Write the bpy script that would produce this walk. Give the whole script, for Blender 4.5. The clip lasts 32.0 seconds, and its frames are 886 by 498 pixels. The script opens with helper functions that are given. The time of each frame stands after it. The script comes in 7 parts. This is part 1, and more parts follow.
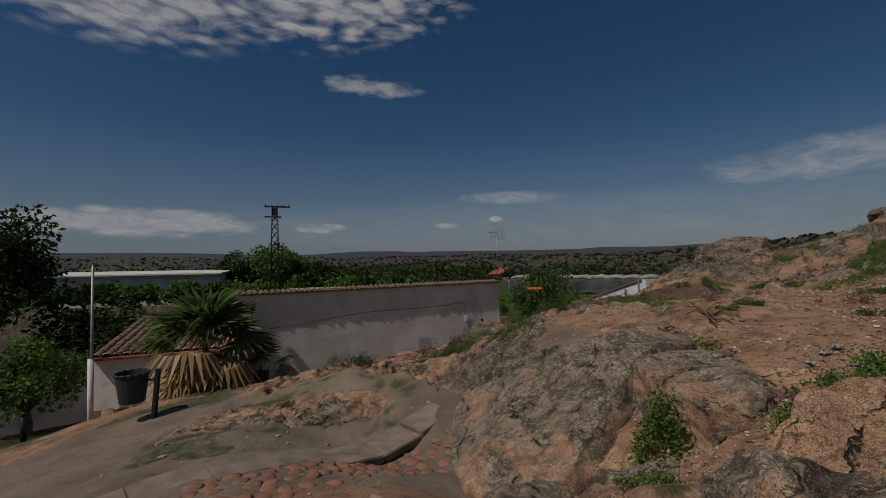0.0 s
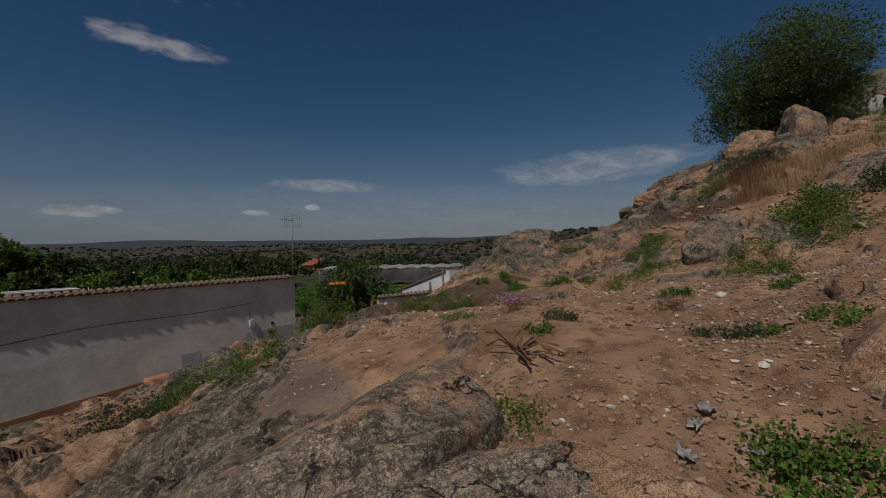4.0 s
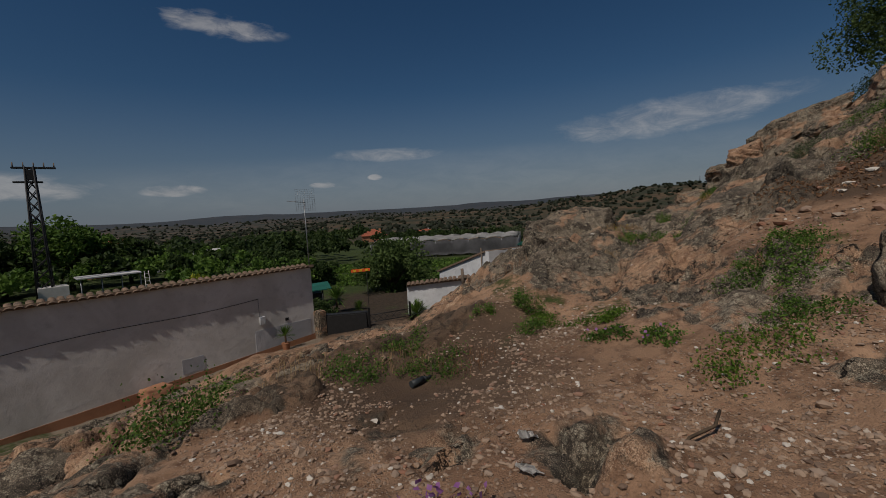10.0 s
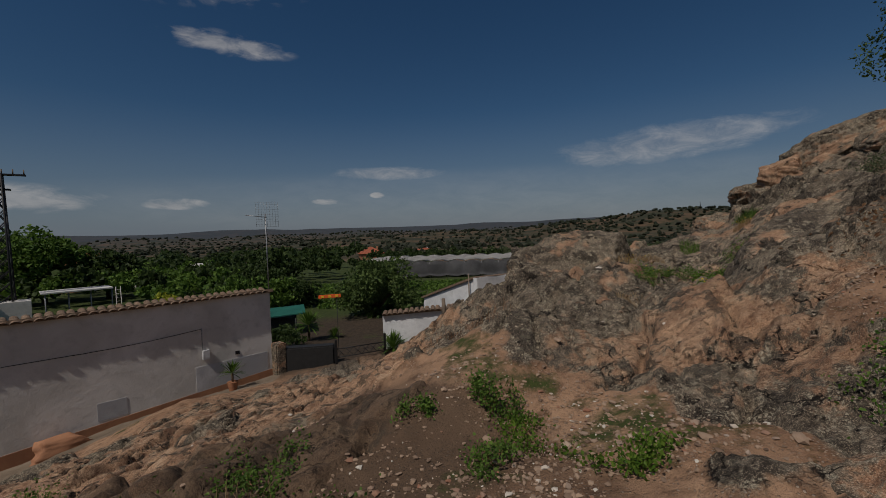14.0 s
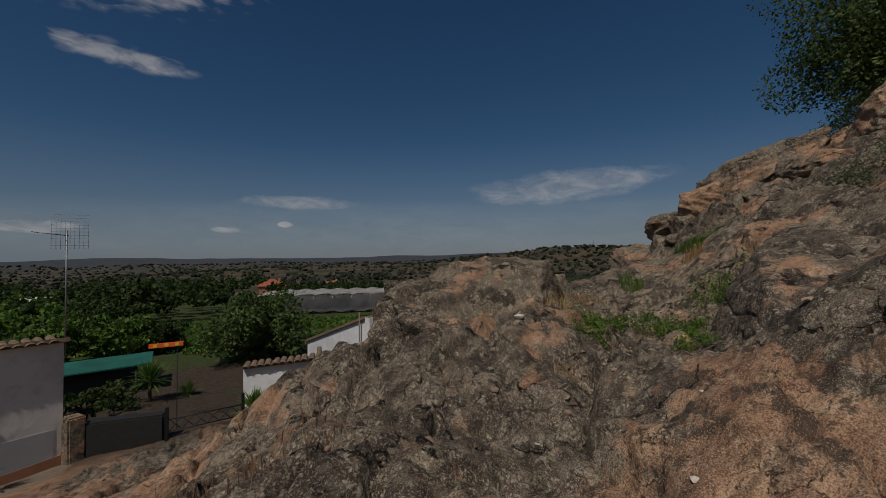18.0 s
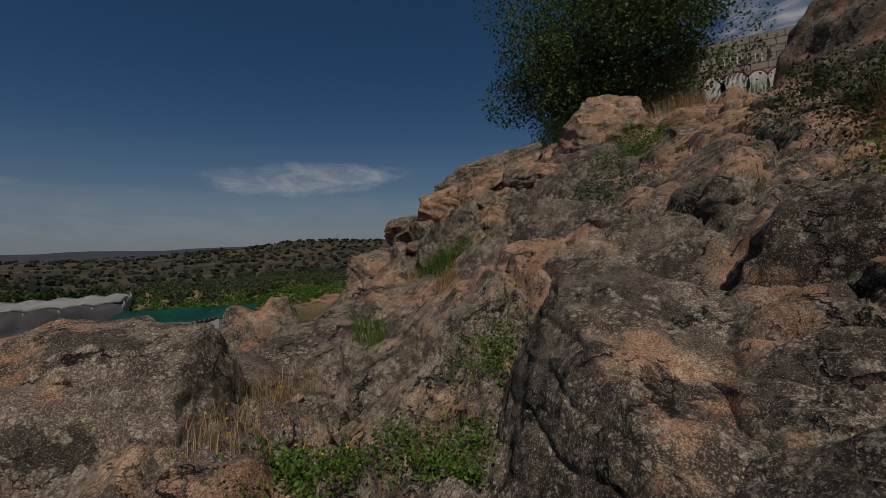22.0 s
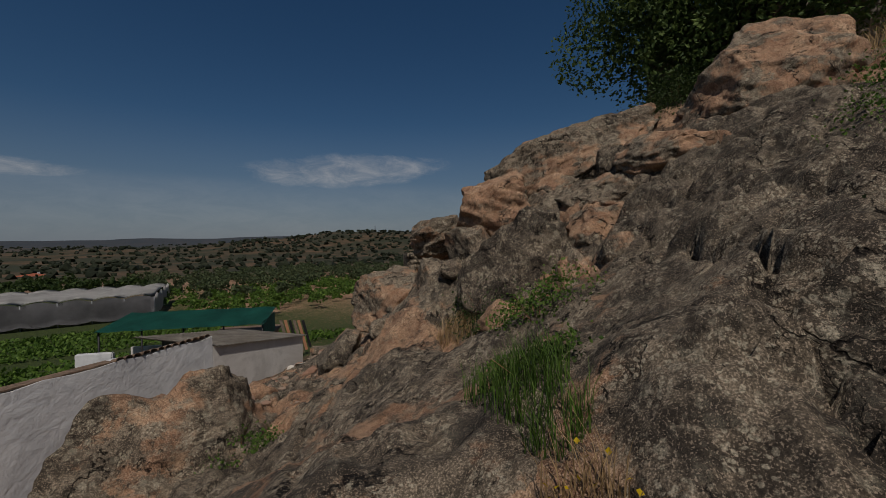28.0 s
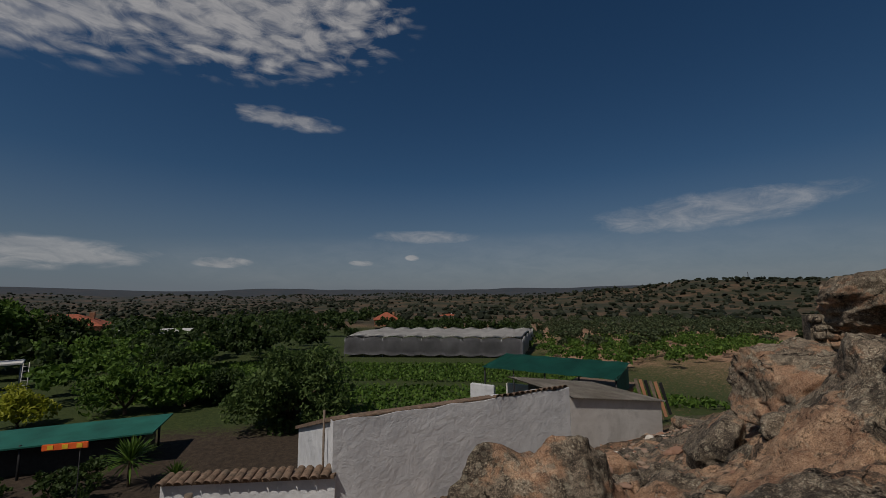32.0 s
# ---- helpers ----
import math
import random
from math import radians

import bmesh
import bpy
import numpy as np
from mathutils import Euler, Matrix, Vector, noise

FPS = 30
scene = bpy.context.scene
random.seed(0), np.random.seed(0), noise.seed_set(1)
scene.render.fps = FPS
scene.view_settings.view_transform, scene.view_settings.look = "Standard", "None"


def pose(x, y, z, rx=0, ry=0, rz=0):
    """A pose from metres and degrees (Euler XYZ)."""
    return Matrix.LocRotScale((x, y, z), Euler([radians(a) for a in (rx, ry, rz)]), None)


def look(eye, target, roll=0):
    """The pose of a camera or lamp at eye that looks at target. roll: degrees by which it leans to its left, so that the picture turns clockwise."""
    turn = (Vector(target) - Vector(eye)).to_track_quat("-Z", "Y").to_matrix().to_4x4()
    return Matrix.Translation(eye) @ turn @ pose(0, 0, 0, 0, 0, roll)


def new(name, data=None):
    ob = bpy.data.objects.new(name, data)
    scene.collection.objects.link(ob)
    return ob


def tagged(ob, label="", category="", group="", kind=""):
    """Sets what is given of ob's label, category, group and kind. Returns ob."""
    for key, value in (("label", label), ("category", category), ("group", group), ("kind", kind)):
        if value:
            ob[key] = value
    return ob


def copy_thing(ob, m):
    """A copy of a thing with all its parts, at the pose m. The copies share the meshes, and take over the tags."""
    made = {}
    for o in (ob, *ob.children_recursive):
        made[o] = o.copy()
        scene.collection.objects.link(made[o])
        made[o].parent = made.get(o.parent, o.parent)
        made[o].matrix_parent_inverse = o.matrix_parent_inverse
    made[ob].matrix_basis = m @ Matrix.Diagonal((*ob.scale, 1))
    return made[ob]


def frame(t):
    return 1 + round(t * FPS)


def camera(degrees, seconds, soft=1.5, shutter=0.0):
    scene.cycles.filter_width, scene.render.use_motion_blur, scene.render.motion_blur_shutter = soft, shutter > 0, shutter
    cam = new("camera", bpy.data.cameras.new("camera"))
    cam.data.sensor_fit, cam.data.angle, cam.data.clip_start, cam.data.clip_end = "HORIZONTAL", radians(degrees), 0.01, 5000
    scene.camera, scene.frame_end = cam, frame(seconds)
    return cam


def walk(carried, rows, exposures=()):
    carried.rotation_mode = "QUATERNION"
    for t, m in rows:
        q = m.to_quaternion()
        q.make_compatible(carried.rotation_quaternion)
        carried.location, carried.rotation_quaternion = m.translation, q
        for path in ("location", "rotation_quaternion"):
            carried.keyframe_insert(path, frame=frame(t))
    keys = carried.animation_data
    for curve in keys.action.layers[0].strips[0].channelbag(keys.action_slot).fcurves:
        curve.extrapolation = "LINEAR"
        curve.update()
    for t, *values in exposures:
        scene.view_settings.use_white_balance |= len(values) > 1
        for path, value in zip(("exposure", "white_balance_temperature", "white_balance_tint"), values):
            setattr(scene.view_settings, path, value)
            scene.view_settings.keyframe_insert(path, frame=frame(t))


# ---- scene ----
cam = camera(92.9, 32.0, 0.8)
PATH = [
    (0, (0.0, 0.0, 1.3), (0.001, 1.999, 1.352), -0.9),
    (0.5, (0.085, 0.306, 1.3), (0.176, 2.304, 1.324), -0.8),
    (1, (0.153, 0.629, 1.3), (0.362, 2.618, 1.31), -0.7),
    (1.5, (0.255, 0.952, 1.317), (0.685, 2.905, 1.338), -0.6),
    (2, (0.476, 1.241, 1.334), (1.031, 3.162, 1.355), -0.6),
    (2.5, (0.697, 1.53, 1.317), (1.282, 3.442, 1.338), -0.6),
    (3, (0.901, 1.87, 1.368), (1.536, 3.766, 1.392), -0.7),
    (3.5, (1.156, 2.159, 1.351), (1.896, 4.017, 1.361), -0.8),
    (4, (1.394, 2.465, 1.368), (2.22, 4.286, 1.358), -1.0),
    (4.5, (1.666, 2.771, 1.402), (2.598, 4.54, 1.374), -1.2),
    (6.5, (2.686, 3.536, 1.64), (3.779, 5.207, 1.521), -1.9),
    (7, (2.941, 3.723, 1.674), (3.977, 5.429, 1.552), -2.1),
    (7.5, (3.179, 3.927, 1.742), (4.018, 5.738, 1.617), -2.5),
    (8, (3.349, 4.216, 1.776), (4.019, 6.096, 1.64), -2.8),
    (8.5, (3.519, 4.454, 1.844), (4.138, 6.35, 1.691), -3.0),
    (9, (3.723, 4.709, 1.929), (4.311, 6.614, 1.772), -3.2),
    (9.5, (3.893, 4.964, 1.929), (4.447, 6.879, 1.769), -3.3),
    (10, (4.063, 5.304, 1.98), (4.607, 7.222, 1.816), -3.3),
    (10.5, (4.267, 5.593, 1.997), (4.81, 7.511, 1.833), -3.4),
    (11, (4.488, 5.899, 2.031), (5.031, 7.817, 1.871), -3.5),
    (11.5, (4.692, 6.222, 2.031), (5.232, 8.141, 1.874), -3.5),
    (12, (4.862, 6.511, 2.014), (5.406, 8.429, 1.861), -3.5),
    (12.5, (5.066, 6.783, 2.031), (5.606, 8.703, 1.878), -3.6),
    (13, (5.202, 7.021, 2.031), (5.742, 8.942, 1.895), -3.0),
    (13.5, (5.338, 7.293, 2.031), (5.884, 9.214, 1.919), -2.3),
    (14, (5.542, 7.565, 1.997), (6.091, 9.487, 1.924), -1.9),
    (14.5, (5.729, 7.854, 1.98), (6.282, 9.776, 1.938), -1.5),
    (16.5, (6.494, 9.248, 1.878), (7.169, 11.13, 1.913), -0.9),
    (17, (6.732, 9.554, 1.861), (7.485, 11.406, 1.917), -0.9),
    (17.5, (7.021, 9.877, 1.878), (7.845, 11.698, 1.951), -0.9),
    (18, (7.31, 10.2, 1.878), (8.243, 11.967, 1.951), -1.0),
    (18.5, (7.599, 10.455, 1.895), (8.644, 12.159, 1.947), -1.1),
    (19, (7.871, 10.727, 1.895), (8.981, 12.39, 1.944), -1.2),
    (19.5, (8.143, 10.982, 1.946), (9.358, 12.57, 1.998), -1.3),
    (20, (8.466, 11.203, 1.997), (9.747, 12.738, 2.063), -1.5),
    (20.5, (8.755, 11.39, 2.031), (10.078, 12.887, 2.118), -1.5),
    (21, (9.027, 11.56, 2.201), (10.541, 12.864, 2.285), -1.7),
    (21.5, (9.231, 11.73, 2.235), (10.92, 12.801, 2.256), -2.0),
    (22, (9.469, 11.849, 2.32), (11.227, 12.803, 2.33), -2.1),
    (22.5, (9.707, 11.951, 2.388), (11.64, 12.462, 2.451), -2.4),
    (23, (9.877, 12.087, 2.456), (11.873, 12.013, 2.55), -2.7),
    (23.5, (10.132, 12.206, 2.456), (12.119, 11.996, 2.547), -2.7),
    (24, (10.353, 12.342, 2.473), (12.342, 12.14, 2.536), -2.8),
    (24.5, (10.625, 12.563, 2.507), (12.615, 12.37, 2.545), -2.7),
    (26.5, (12.105, 13.429, 2.58), (14.052, 13.883, 2.622), -1.9),
    (27, (12.359, 13.531, 2.653), (14.21, 14.288, 2.69), -1.5),
    (27.5, (12.522, 13.685, 2.707), (14.269, 14.659, 2.708), -1.3),
    (28, (12.635, 13.88, 2.8), (14.303, 14.983, 2.778), -1.1),
    (28.5, (12.713, 14.013, 2.875), (14.253, 15.289, 2.847), -0.9),
    (29, (12.858, 14.07, 2.913), (14.135, 15.608, 2.943), -0.5),
    (29.5, (12.928, 14.097, 2.938), (13.983, 15.794, 3.015), -0.4),
    (30, (12.894, 14.089, 2.932), (13.832, 15.85, 3.054), -0.1),
    (30.5, (12.834, 14.093, 2.97), (13.647, 15.912, 3.137), -0.0),
    (31, (12.815, 14.1, 2.978), (13.476, 15.977, 3.175), -0.2),
    (31.5, (12.791, 14.12, 2.981), (13.331, 16.034, 3.196), -0.2),
    (32, (12.715, 14.088, 3.001), (13.113, 16.035, 3.232), -0.3),
]
walk(cam, [(t, look(eye, target, roll)) for t, eye, target, roll in PATH],
     [(0, -0.95, 6800, 12), (32, -0.95, 6800, 12)])

# ---- sky, sun ----
SUN_AZ, SUN_EL = -131.0, 54.0          # compass from +y to the right, height, degrees
sun_dir = Vector((math.sin(radians(SUN_AZ)) * math.cos(radians(SUN_EL)),
                  math.cos(radians(SUN_AZ)) * math.cos(radians(SUN_EL)), math.sin(radians(SUN_EL))))
sun = new("sun", bpy.data.lights.new("sun", "SUN"))
sun.data.energy, sun.data.angle, sun.data.color = 5.0, radians(0.6), (1.0, 0.95, 0.89)
sun.matrix_world = look((0, 0, 60), tuple(Vector((0, 0, 60)) - sun_dir))


class Nodes:
    """Short hand for building a node tree."""

    def __init__(self, tree):
        self.tree = tree
        tree.nodes.clear()

    def add(self, kind, **sockets):
        n = self.tree.nodes.new(kind)
        if kind == "ShaderNodeTexVoronoi":
            n.feature = sockets.pop("feature", "F1")      # before its sockets change
        for key, value in sockets.items():
            sock = n.inputs[int(key[1:])] if key[0] == "i" and key[1:].isdigit() else n.inputs[key.replace("_", " ")]
            if isinstance(value, bpy.types.NodeSocket):
                self.tree.links.new(value, sock)
            else:
                sock.default_value = value
        return n

    def math(self, op, a, b=0.0, c=0.0):
        n = self.add("ShaderNodeMath", i0=a, i1=b, i2=c)
        n.operation = op
        return n.outputs[0]

    def clamp01(self, a, lo=0.0, hi=1.0):
        return self.add("ShaderNodeMapRange", Value=a, From_Min=lo, From_Max=hi).outputs[0]

    def mix(self, fac, a, b):
        n = self.add("ShaderNodeMix", i0=fac)
        n.data_type = "RGBA"
        for k, v in ((6, a), (7, b)):
            if isinstance(v, bpy.types.NodeSocket):
                self.tree.links.new(v, n.inputs[k])
            else:
                n.inputs[k].default_value = (*v, 1.0)[:4]
        return n.outputs[2]

    def noise(self, where, scale, detail=4.0, rough=0.55, warp=0.0):
        return self.add("ShaderNodeTexNoise", Vector=where, Scale=scale, Detail=detail, Roughness=rough, Distortion=warp).outputs[0]


world = bpy.data.worlds.new("world")
scene.world = world
world.use_nodes = True
W = Nodes(world.node_tree)
sky = W.add("ShaderNodeTexSky")
sky.sky_type, sky.sun_disc, sky.sun_elevation, sky.sun_rotation = "NISHITA", False, radians(SUN_EL), radians(SUN_AZ)
sky.altitude, sky.air_density, sky.dust_density, sky.ozone_density = 300.0, 1.0, 0.15, 3.5
way = W.add("ShaderNodeTexCoord").outputs["Generated"]
part_xyz = W.add("ShaderNodeSeparateXYZ", Vector=way)
azim = W.math("MULTIPLY", W.math("ARCTAN2", part_xyz.outputs[0], part_xyz.outputs[1]), 57.2958)
elev = W.math("MULTIPLY", W.math("ARCSINE", part_xyz.outputs[2]), 57.2958)
flat = W.add("ShaderNodeCombineXYZ", X=W.math("MULTIPLY", azim, 0.05), Y=W.math("MULTIPLY", elev, 0.14))
fine = W.noise(flat.outputs[0], 4.5, 9.0, 0.7, 0.6)
broad = W.noise(flat.outputs[0], 0.9, 5.0, 0.55, 0.2)
mottle = W.add("ShaderNodeTexVoronoi", feature="SMOOTH_F1", Vector=flat.outputs[0], Scale=8.0, Smoothness=0.7).outputs[0]


def cloud(az, el, waz, wel, tilt, noise_out, lo, hi, top):
    """One bank of cloud round a compass direction: its cover, 0 to 1."""
    da, de = W.math("SUBTRACT", azim, az), W.math("SUBTRACT", elev, el)
    de = W.math("SUBTRACT", de, W.math("MULTIPLY", da, tilt))
    a, e = W.math("DIVIDE", da, waz), W.math("DIVIDE", de, wel)
    r2 = W.math("ADD", W.math("MULTIPLY", a, a), W.math("MULTIPLY", e, e))
    body = W.math("SUBTRACT", 1.0, r2)
    dens = W.math("ADD", W.math("MULTIPLY", body, 0.55), noise_out)
    return W.math("MULTIPLY", W.clamp01(dens, lo, hi), W.math("MULTIPLY", W.clamp01(body, 0.0, 0.45), top))


puff = W.math("SUBTRACT", W.math("ADD", fine, 0.55), W.math("MULTIPLY", mottle, 0.7))
banks = [
    cloud(-16, 34, 26, 9, 0.06, puff, 0.80, 1.25, 0.66),
    cloud(-44, 31, 26, 9, -0.05, puff, 0.72, 1.2, 0.6),
    cloud(-9.5, 22.4, 8, 1.5, -0.03, puff, 0.84, 1.3, 0.5),
    cloud(44, 9.8, 15, 2.6, 0.05, fine, 0.6, 1.1, 0.4),
    cloud(9, 8.2, 9, 1.1, 0.0, fine, 0.6, 1.1, 0.4),
    cloud(-35, 4.7, 14, 1.9, 0.0, puff, 0.66, 1.1, 0.5),
    cloud(-16, 4.4, 4, 0.8, 0.0, puff, 0.7, 1.2, 0.5),
    cloud(7.5, 5.4, 1.3, 0.55, 0.0, puff, 0.8, 1.2, 0.6),
    cloud(0.5, 4.6, 2.2, 0.5, 0.0, puff, 0.8, 1.2, 0.5),
    cloud(25, 4.5, 60, 4.5, 0.0, broad, 0.35, 1.1, 0.12),
    cloud(128, 27, 38, 15, 0.1, puff, 0.58, 1.25, 0.62),
    cloud(-120, 30, 60, 16, 0.0, puff, 0.7, 1.15, 0.7),
]
cover = banks[0]
for b in banks[1:]:
    cover = W.math("MAXIMUM", cover, b)
shade = W.mix(W.clamp01(fine, 0.3, 0.7), (7.5, 7.8, 8.4), (15.0, 14.8, 14.6))
tint = W.add("ShaderNodeHueSaturation", Saturation=1.25, Color=sky.outputs[0]).outputs[0]
low_air = W.mix(W.math("MULTIPLY", W.math("POWER", W.clamp01(elev, 16.0, 0.0), 1.3), 0.85), tint, (3.1, 4.05, 5.65))
air = W.mix(cover, low_air, shade)
W.add("ShaderNodeOutputWorld", Surface=W.add("ShaderNodeBackground", Color=air, Strength=0.058).outputs[0])

# ---- noise in numpy ----


def lattice(ix, iy, iz, seed):
    h = (ix.astype(np.int64) * 374761393 + iy.astype(np.int64) * 668265263 + iz.astype(np.int64) * 1274126177 + seed * 974634777) & 0xFFFFFFFF
    h = ((h ^ (h >> 13)) * 1103515245) & 0xFFFFFFFF
    h = ((h ^ (h >> 16)) * 2246822519) & 0xFFFFFFFF
    return ((h ^ (h >> 15)) & 0xFFFFFF) / float(0xFFFFFF) * 2 - 1


def vnoise(x, y, z, seed=0):
    ix, iy, iz = np.floor(x), np.floor(y), np.floor(z)
    fx, fy, fz = x - ix, y - iy, z - iz
    u, v, w = (f * f * f * (f * (f * 6 - 15) + 10) for f in (fx, fy, fz))
    out = 0
    for dx, wx in ((0, 1 - u), (1, u)):
        for dy, wy in ((0, 1 - v), (1, v)):
            for dz, wz in ((0, 1 - w), (1, w)):
                out = out + lattice(ix + dx, iy + dy, iz + dz, seed) * wx * wy * wz
    return out


def fbm(x, y, z=0.0, octaves=4, seed=0, gain=0.5):
    x, y = np.asarray(x, float), np.asarray(y, float)
    z = np.zeros_like(x) + z
    total, amp, f = np.zeros_like(x), 1.0, 1.0
    for o in range(octaves):
        total += amp * vnoise(x * f + 17.3 * o, y * f - 9.1 * o, z * f + 4.7 * o, seed + o)
        amp, f = amp * gain, f * 2.03
    return total


def smooth(a, lo, hi):
    t = np.clip((np.asarray(a, float) - lo) / (hi - lo), 0, 1)
    return t * t * (3 - 2 * t)


# ---- the lie of the land ----
SLOPE = (0.755, 2.622, -2.287, 0.031, -0.238, -0.677, -0.082, 0.069, -0.37, 0.332)
# centre x, y, spread, height of the swells and hollows
SWELLS_PATH = (
    (8.75, 6.00, 2.3, -0.96), (3.50, 3.00, 1.5, -0.51), (8.75, 10.50, 1.0, -0.46), (-1.00, 6.00, 1.0, -0.46),
    (6.50, 13.50, 1.0, -0.48), (5.75, 17.25, 1.0, -0.38), (1.25, 1.50, 1.0, -0.25), (5.75, 9.75, 1.0, -0.24),
    (11.00, 13.50, 1.0, -0.47), (10.25, 15.00, 1.0, 1.56), (8.00, 15.75, 1.0, 0.33),
)
SWELLS_HILL = (
    (22.25, 14.25, 3.5, 1.94), (16.25, 9.75, 1.5, 0.63), (17.00, -3.00, 3.5, 1.63), (22.25, 0.00, 1.0, 0.66),
    (17.00, 15.75, 1.0, -0.41), (18.50, 21.00, 1.0, -0.54), (20.75, 12.75, 1.0, -0.42), (15.50, 17.25, 1.0, -0.19), (17.70, 19.30, 0.8, -0.45),
)
SWELLS_FOOT = (
    (-6.25, 9.75, 2.3, 0.53), (16.25, 26.25, 3.5, -0.75), (8.75, 21.75, 2.3, -1.05), (-2.50, 20.25, 1.5, -0.42),
    (23.75, 27.75, 3.5, -0.64), (1.25, 21.75, 1.0, 0.34), (2.75, 31.50, 2.3, 0.36), (-9.25, 18.00, 1.5, -0.31),
    (-6.25, 2.25, 1.5, -0.30), (8.00, 22.50, 1.0, 0.47),
)

# finer humps of the outcrop, from the start of the walk to its end
SWELLS_START = (
    (-1.80, 8.20, 0.8, 0.25), (-0.60, 1.00, 1.3, -0.11), (-0.60, 5.20, 0.8, -0.31), (0.00, 9.40, 0.8, -0.25),
    (0.60, 4.00, 1.3, -0.48), (0.60, 7.00, 0.5, -0.11), (0.60, 4.00, 0.5, -0.43), (1.20, 2.20, 0.5, 0.22),
    (1.20, 11.20, 0.5, 0.31), (1.80, 4.60, 0.5, 0.18), (1.80, 3.40, 0.5, -0.21), (2.40, 10.60, 1.3, 0.19),
    (2.40, 8.20, 0.8, 0.20), (2.40, 5.20, 0.5, -0.29), (3.00, 4.60, 0.8, 0.12), (3.00, 5.80, 0.5, 0.12),
    (3.60, 3.40, 0.5, -0.15), (4.20, 11.20, 0.5, 0.28), (4.80, 9.40, 0.5, -0.09), (5.40, 5.20, 0.8, -0.20),
    (6.60, 9.40, 1.3, -0.08), (6.60, 7.60, 0.5, -0.20),
)
SWELLS_MIDDLE = (
    (6.60, 13.00, 0.5, 0.35), (6.60, 11.20, 0.5, 0.16), (7.20, 13.00, 1.3, 0.34), (7.20, 10.60, 0.5, -0.24),
    (7.80, 12.40, 0.5, 0.41), (8.40, 14.80, 0.5, 0.35), (8.40, 8.80, 0.5, -0.20), (9.00, 11.80, 0.8, -0.15),
    (9.00, 13.60, 0.5, 0.24), (9.00, 6.40, 0.8, -0.18), (9.60, 10.00, 0.8, 0.11), (9.60, 14.80, 0.5, -0.30),
    (9.60, 8.80, 0.5, 0.14), (10.20, 14.80, 0.5, -0.60), (10.20, 16.60, 0.5, 0.39), (10.20, 13.60, 0.5, -0.11),
    (10.80, 13.60, 0.5, 0.30), (10.80, 12.40, 0.5, -0.12), (10.80, 15.40, 0.5, -0.32), (10.80, 11.20, 0.5, 0.19),
    (11.40, 17.20, 1.3, 0.38), (11.40, 14.20, 0.5, -0.21),
)
SWELLS_END = (
    (12.00, 13.00, 0.8, -0.19), (12.00, 11.20, 0.5, 0.14), (12.60, 14.20, 0.5, -0.15), (12.60, 15.40, 0.5, 0.31),
    (12.60, 12.40, 0.5, -0.30), (13.20, 13.00, 0.5, 0.26), (13.80, 15.40, 0.5, 0.30), (13.80, 13.60, 0.5, 0.25),
    (13.80, 14.20, 0.5, -0.22), (13.80, 10.60, 0.5, -0.16), (14.40, 11.20, 0.5, 0.24), (14.40, 14.20, 0.5, 0.16),
    (14.40, 13.00, 0.5, -0.16), (15.00, 13.00, 1.3, 0.21), (15.60, 15.40, 0.5, -0.13), (15.60, 16.60, 0.5, 0.18),
    (16.20, 15.40, 0.5, 0.25), (16.80, 17.80, 0.5, -0.12), (17.40, 15.40, 1.3, -0.22), (18.00, 17.20, 0.5, 0.21),
    (19.80, 20.80, 0.8, -0.12),
)


def seg_dist(x, y, ax, ay, bx, by):
    """Distance in plan from a straight piece of gully."""
    u = np.clip(((x - ax) * (bx - ax) + (y - ay) * (by - ay)) / ((bx - ax) ** 2 + (by - ay) ** 2), 0, 1)
    return np.hypot(x - ax - u * (bx - ax), y - ay - u * (by - ay))


def rocky(x, y):
    """1 where bare granite comes through, 0 where earth lies."""
    wob = fbm(x * 0.9, y * 0.9, 0, 3, 5) * 0.55
    path = np.minimum(np.hypot((x - 5.0) / 3.6, (y - 5.6) / 2.6), np.hypot((x - 5.8) / 2.5, (y - 8.6) / 2.6))
    path = np.minimum(path, np.hypot((x - 9.5) / 5.5, (y - 3.4) / 3.0))
    path = np.minimum(path, np.hypot((x - 12.3) / 2.6, (y - 8.6) / 1.3))
    foot = smooth(y - 0.6 * x - 2.0 * smooth(x, 2.5, 5.0), 21.0, 18.6)
    r = smooth(path + wob, 0.85, 1.25) * foot
    r = r * smooth(x, -4.6, -3.4) * smooth(y, 0.4, 2.4)
    terrace = np.minimum(np.hypot((x + 2.4) / 2.9, (y - 5.7) / 2.6), np.hypot((x + 1.3) / 2.1, (y - 3.7) / 2.0))
    terrace = smooth(terrace + wob * 0.1, 0.8, 1.0)
    strip = smooth(np.hypot(((x + 2.6) * 0.97 + (y - 6.5) * 0.24) / 1.7, ((y - 6.5) * 0.97 - (x + 2.6) * 0.24) / 0.6) + wob * 0.3, 1.1, 0.8)
    gully = np.minimum(seg_dist(x, y, 1.3, 2.6, 1.95, 4.1), seg_dist(x, y, 1.95, 4.1, 3.4, 4.75))
    return r * np.maximum(terrace, strip) * smooth(gully + 0.12 * wob, 0.1, 0.32)


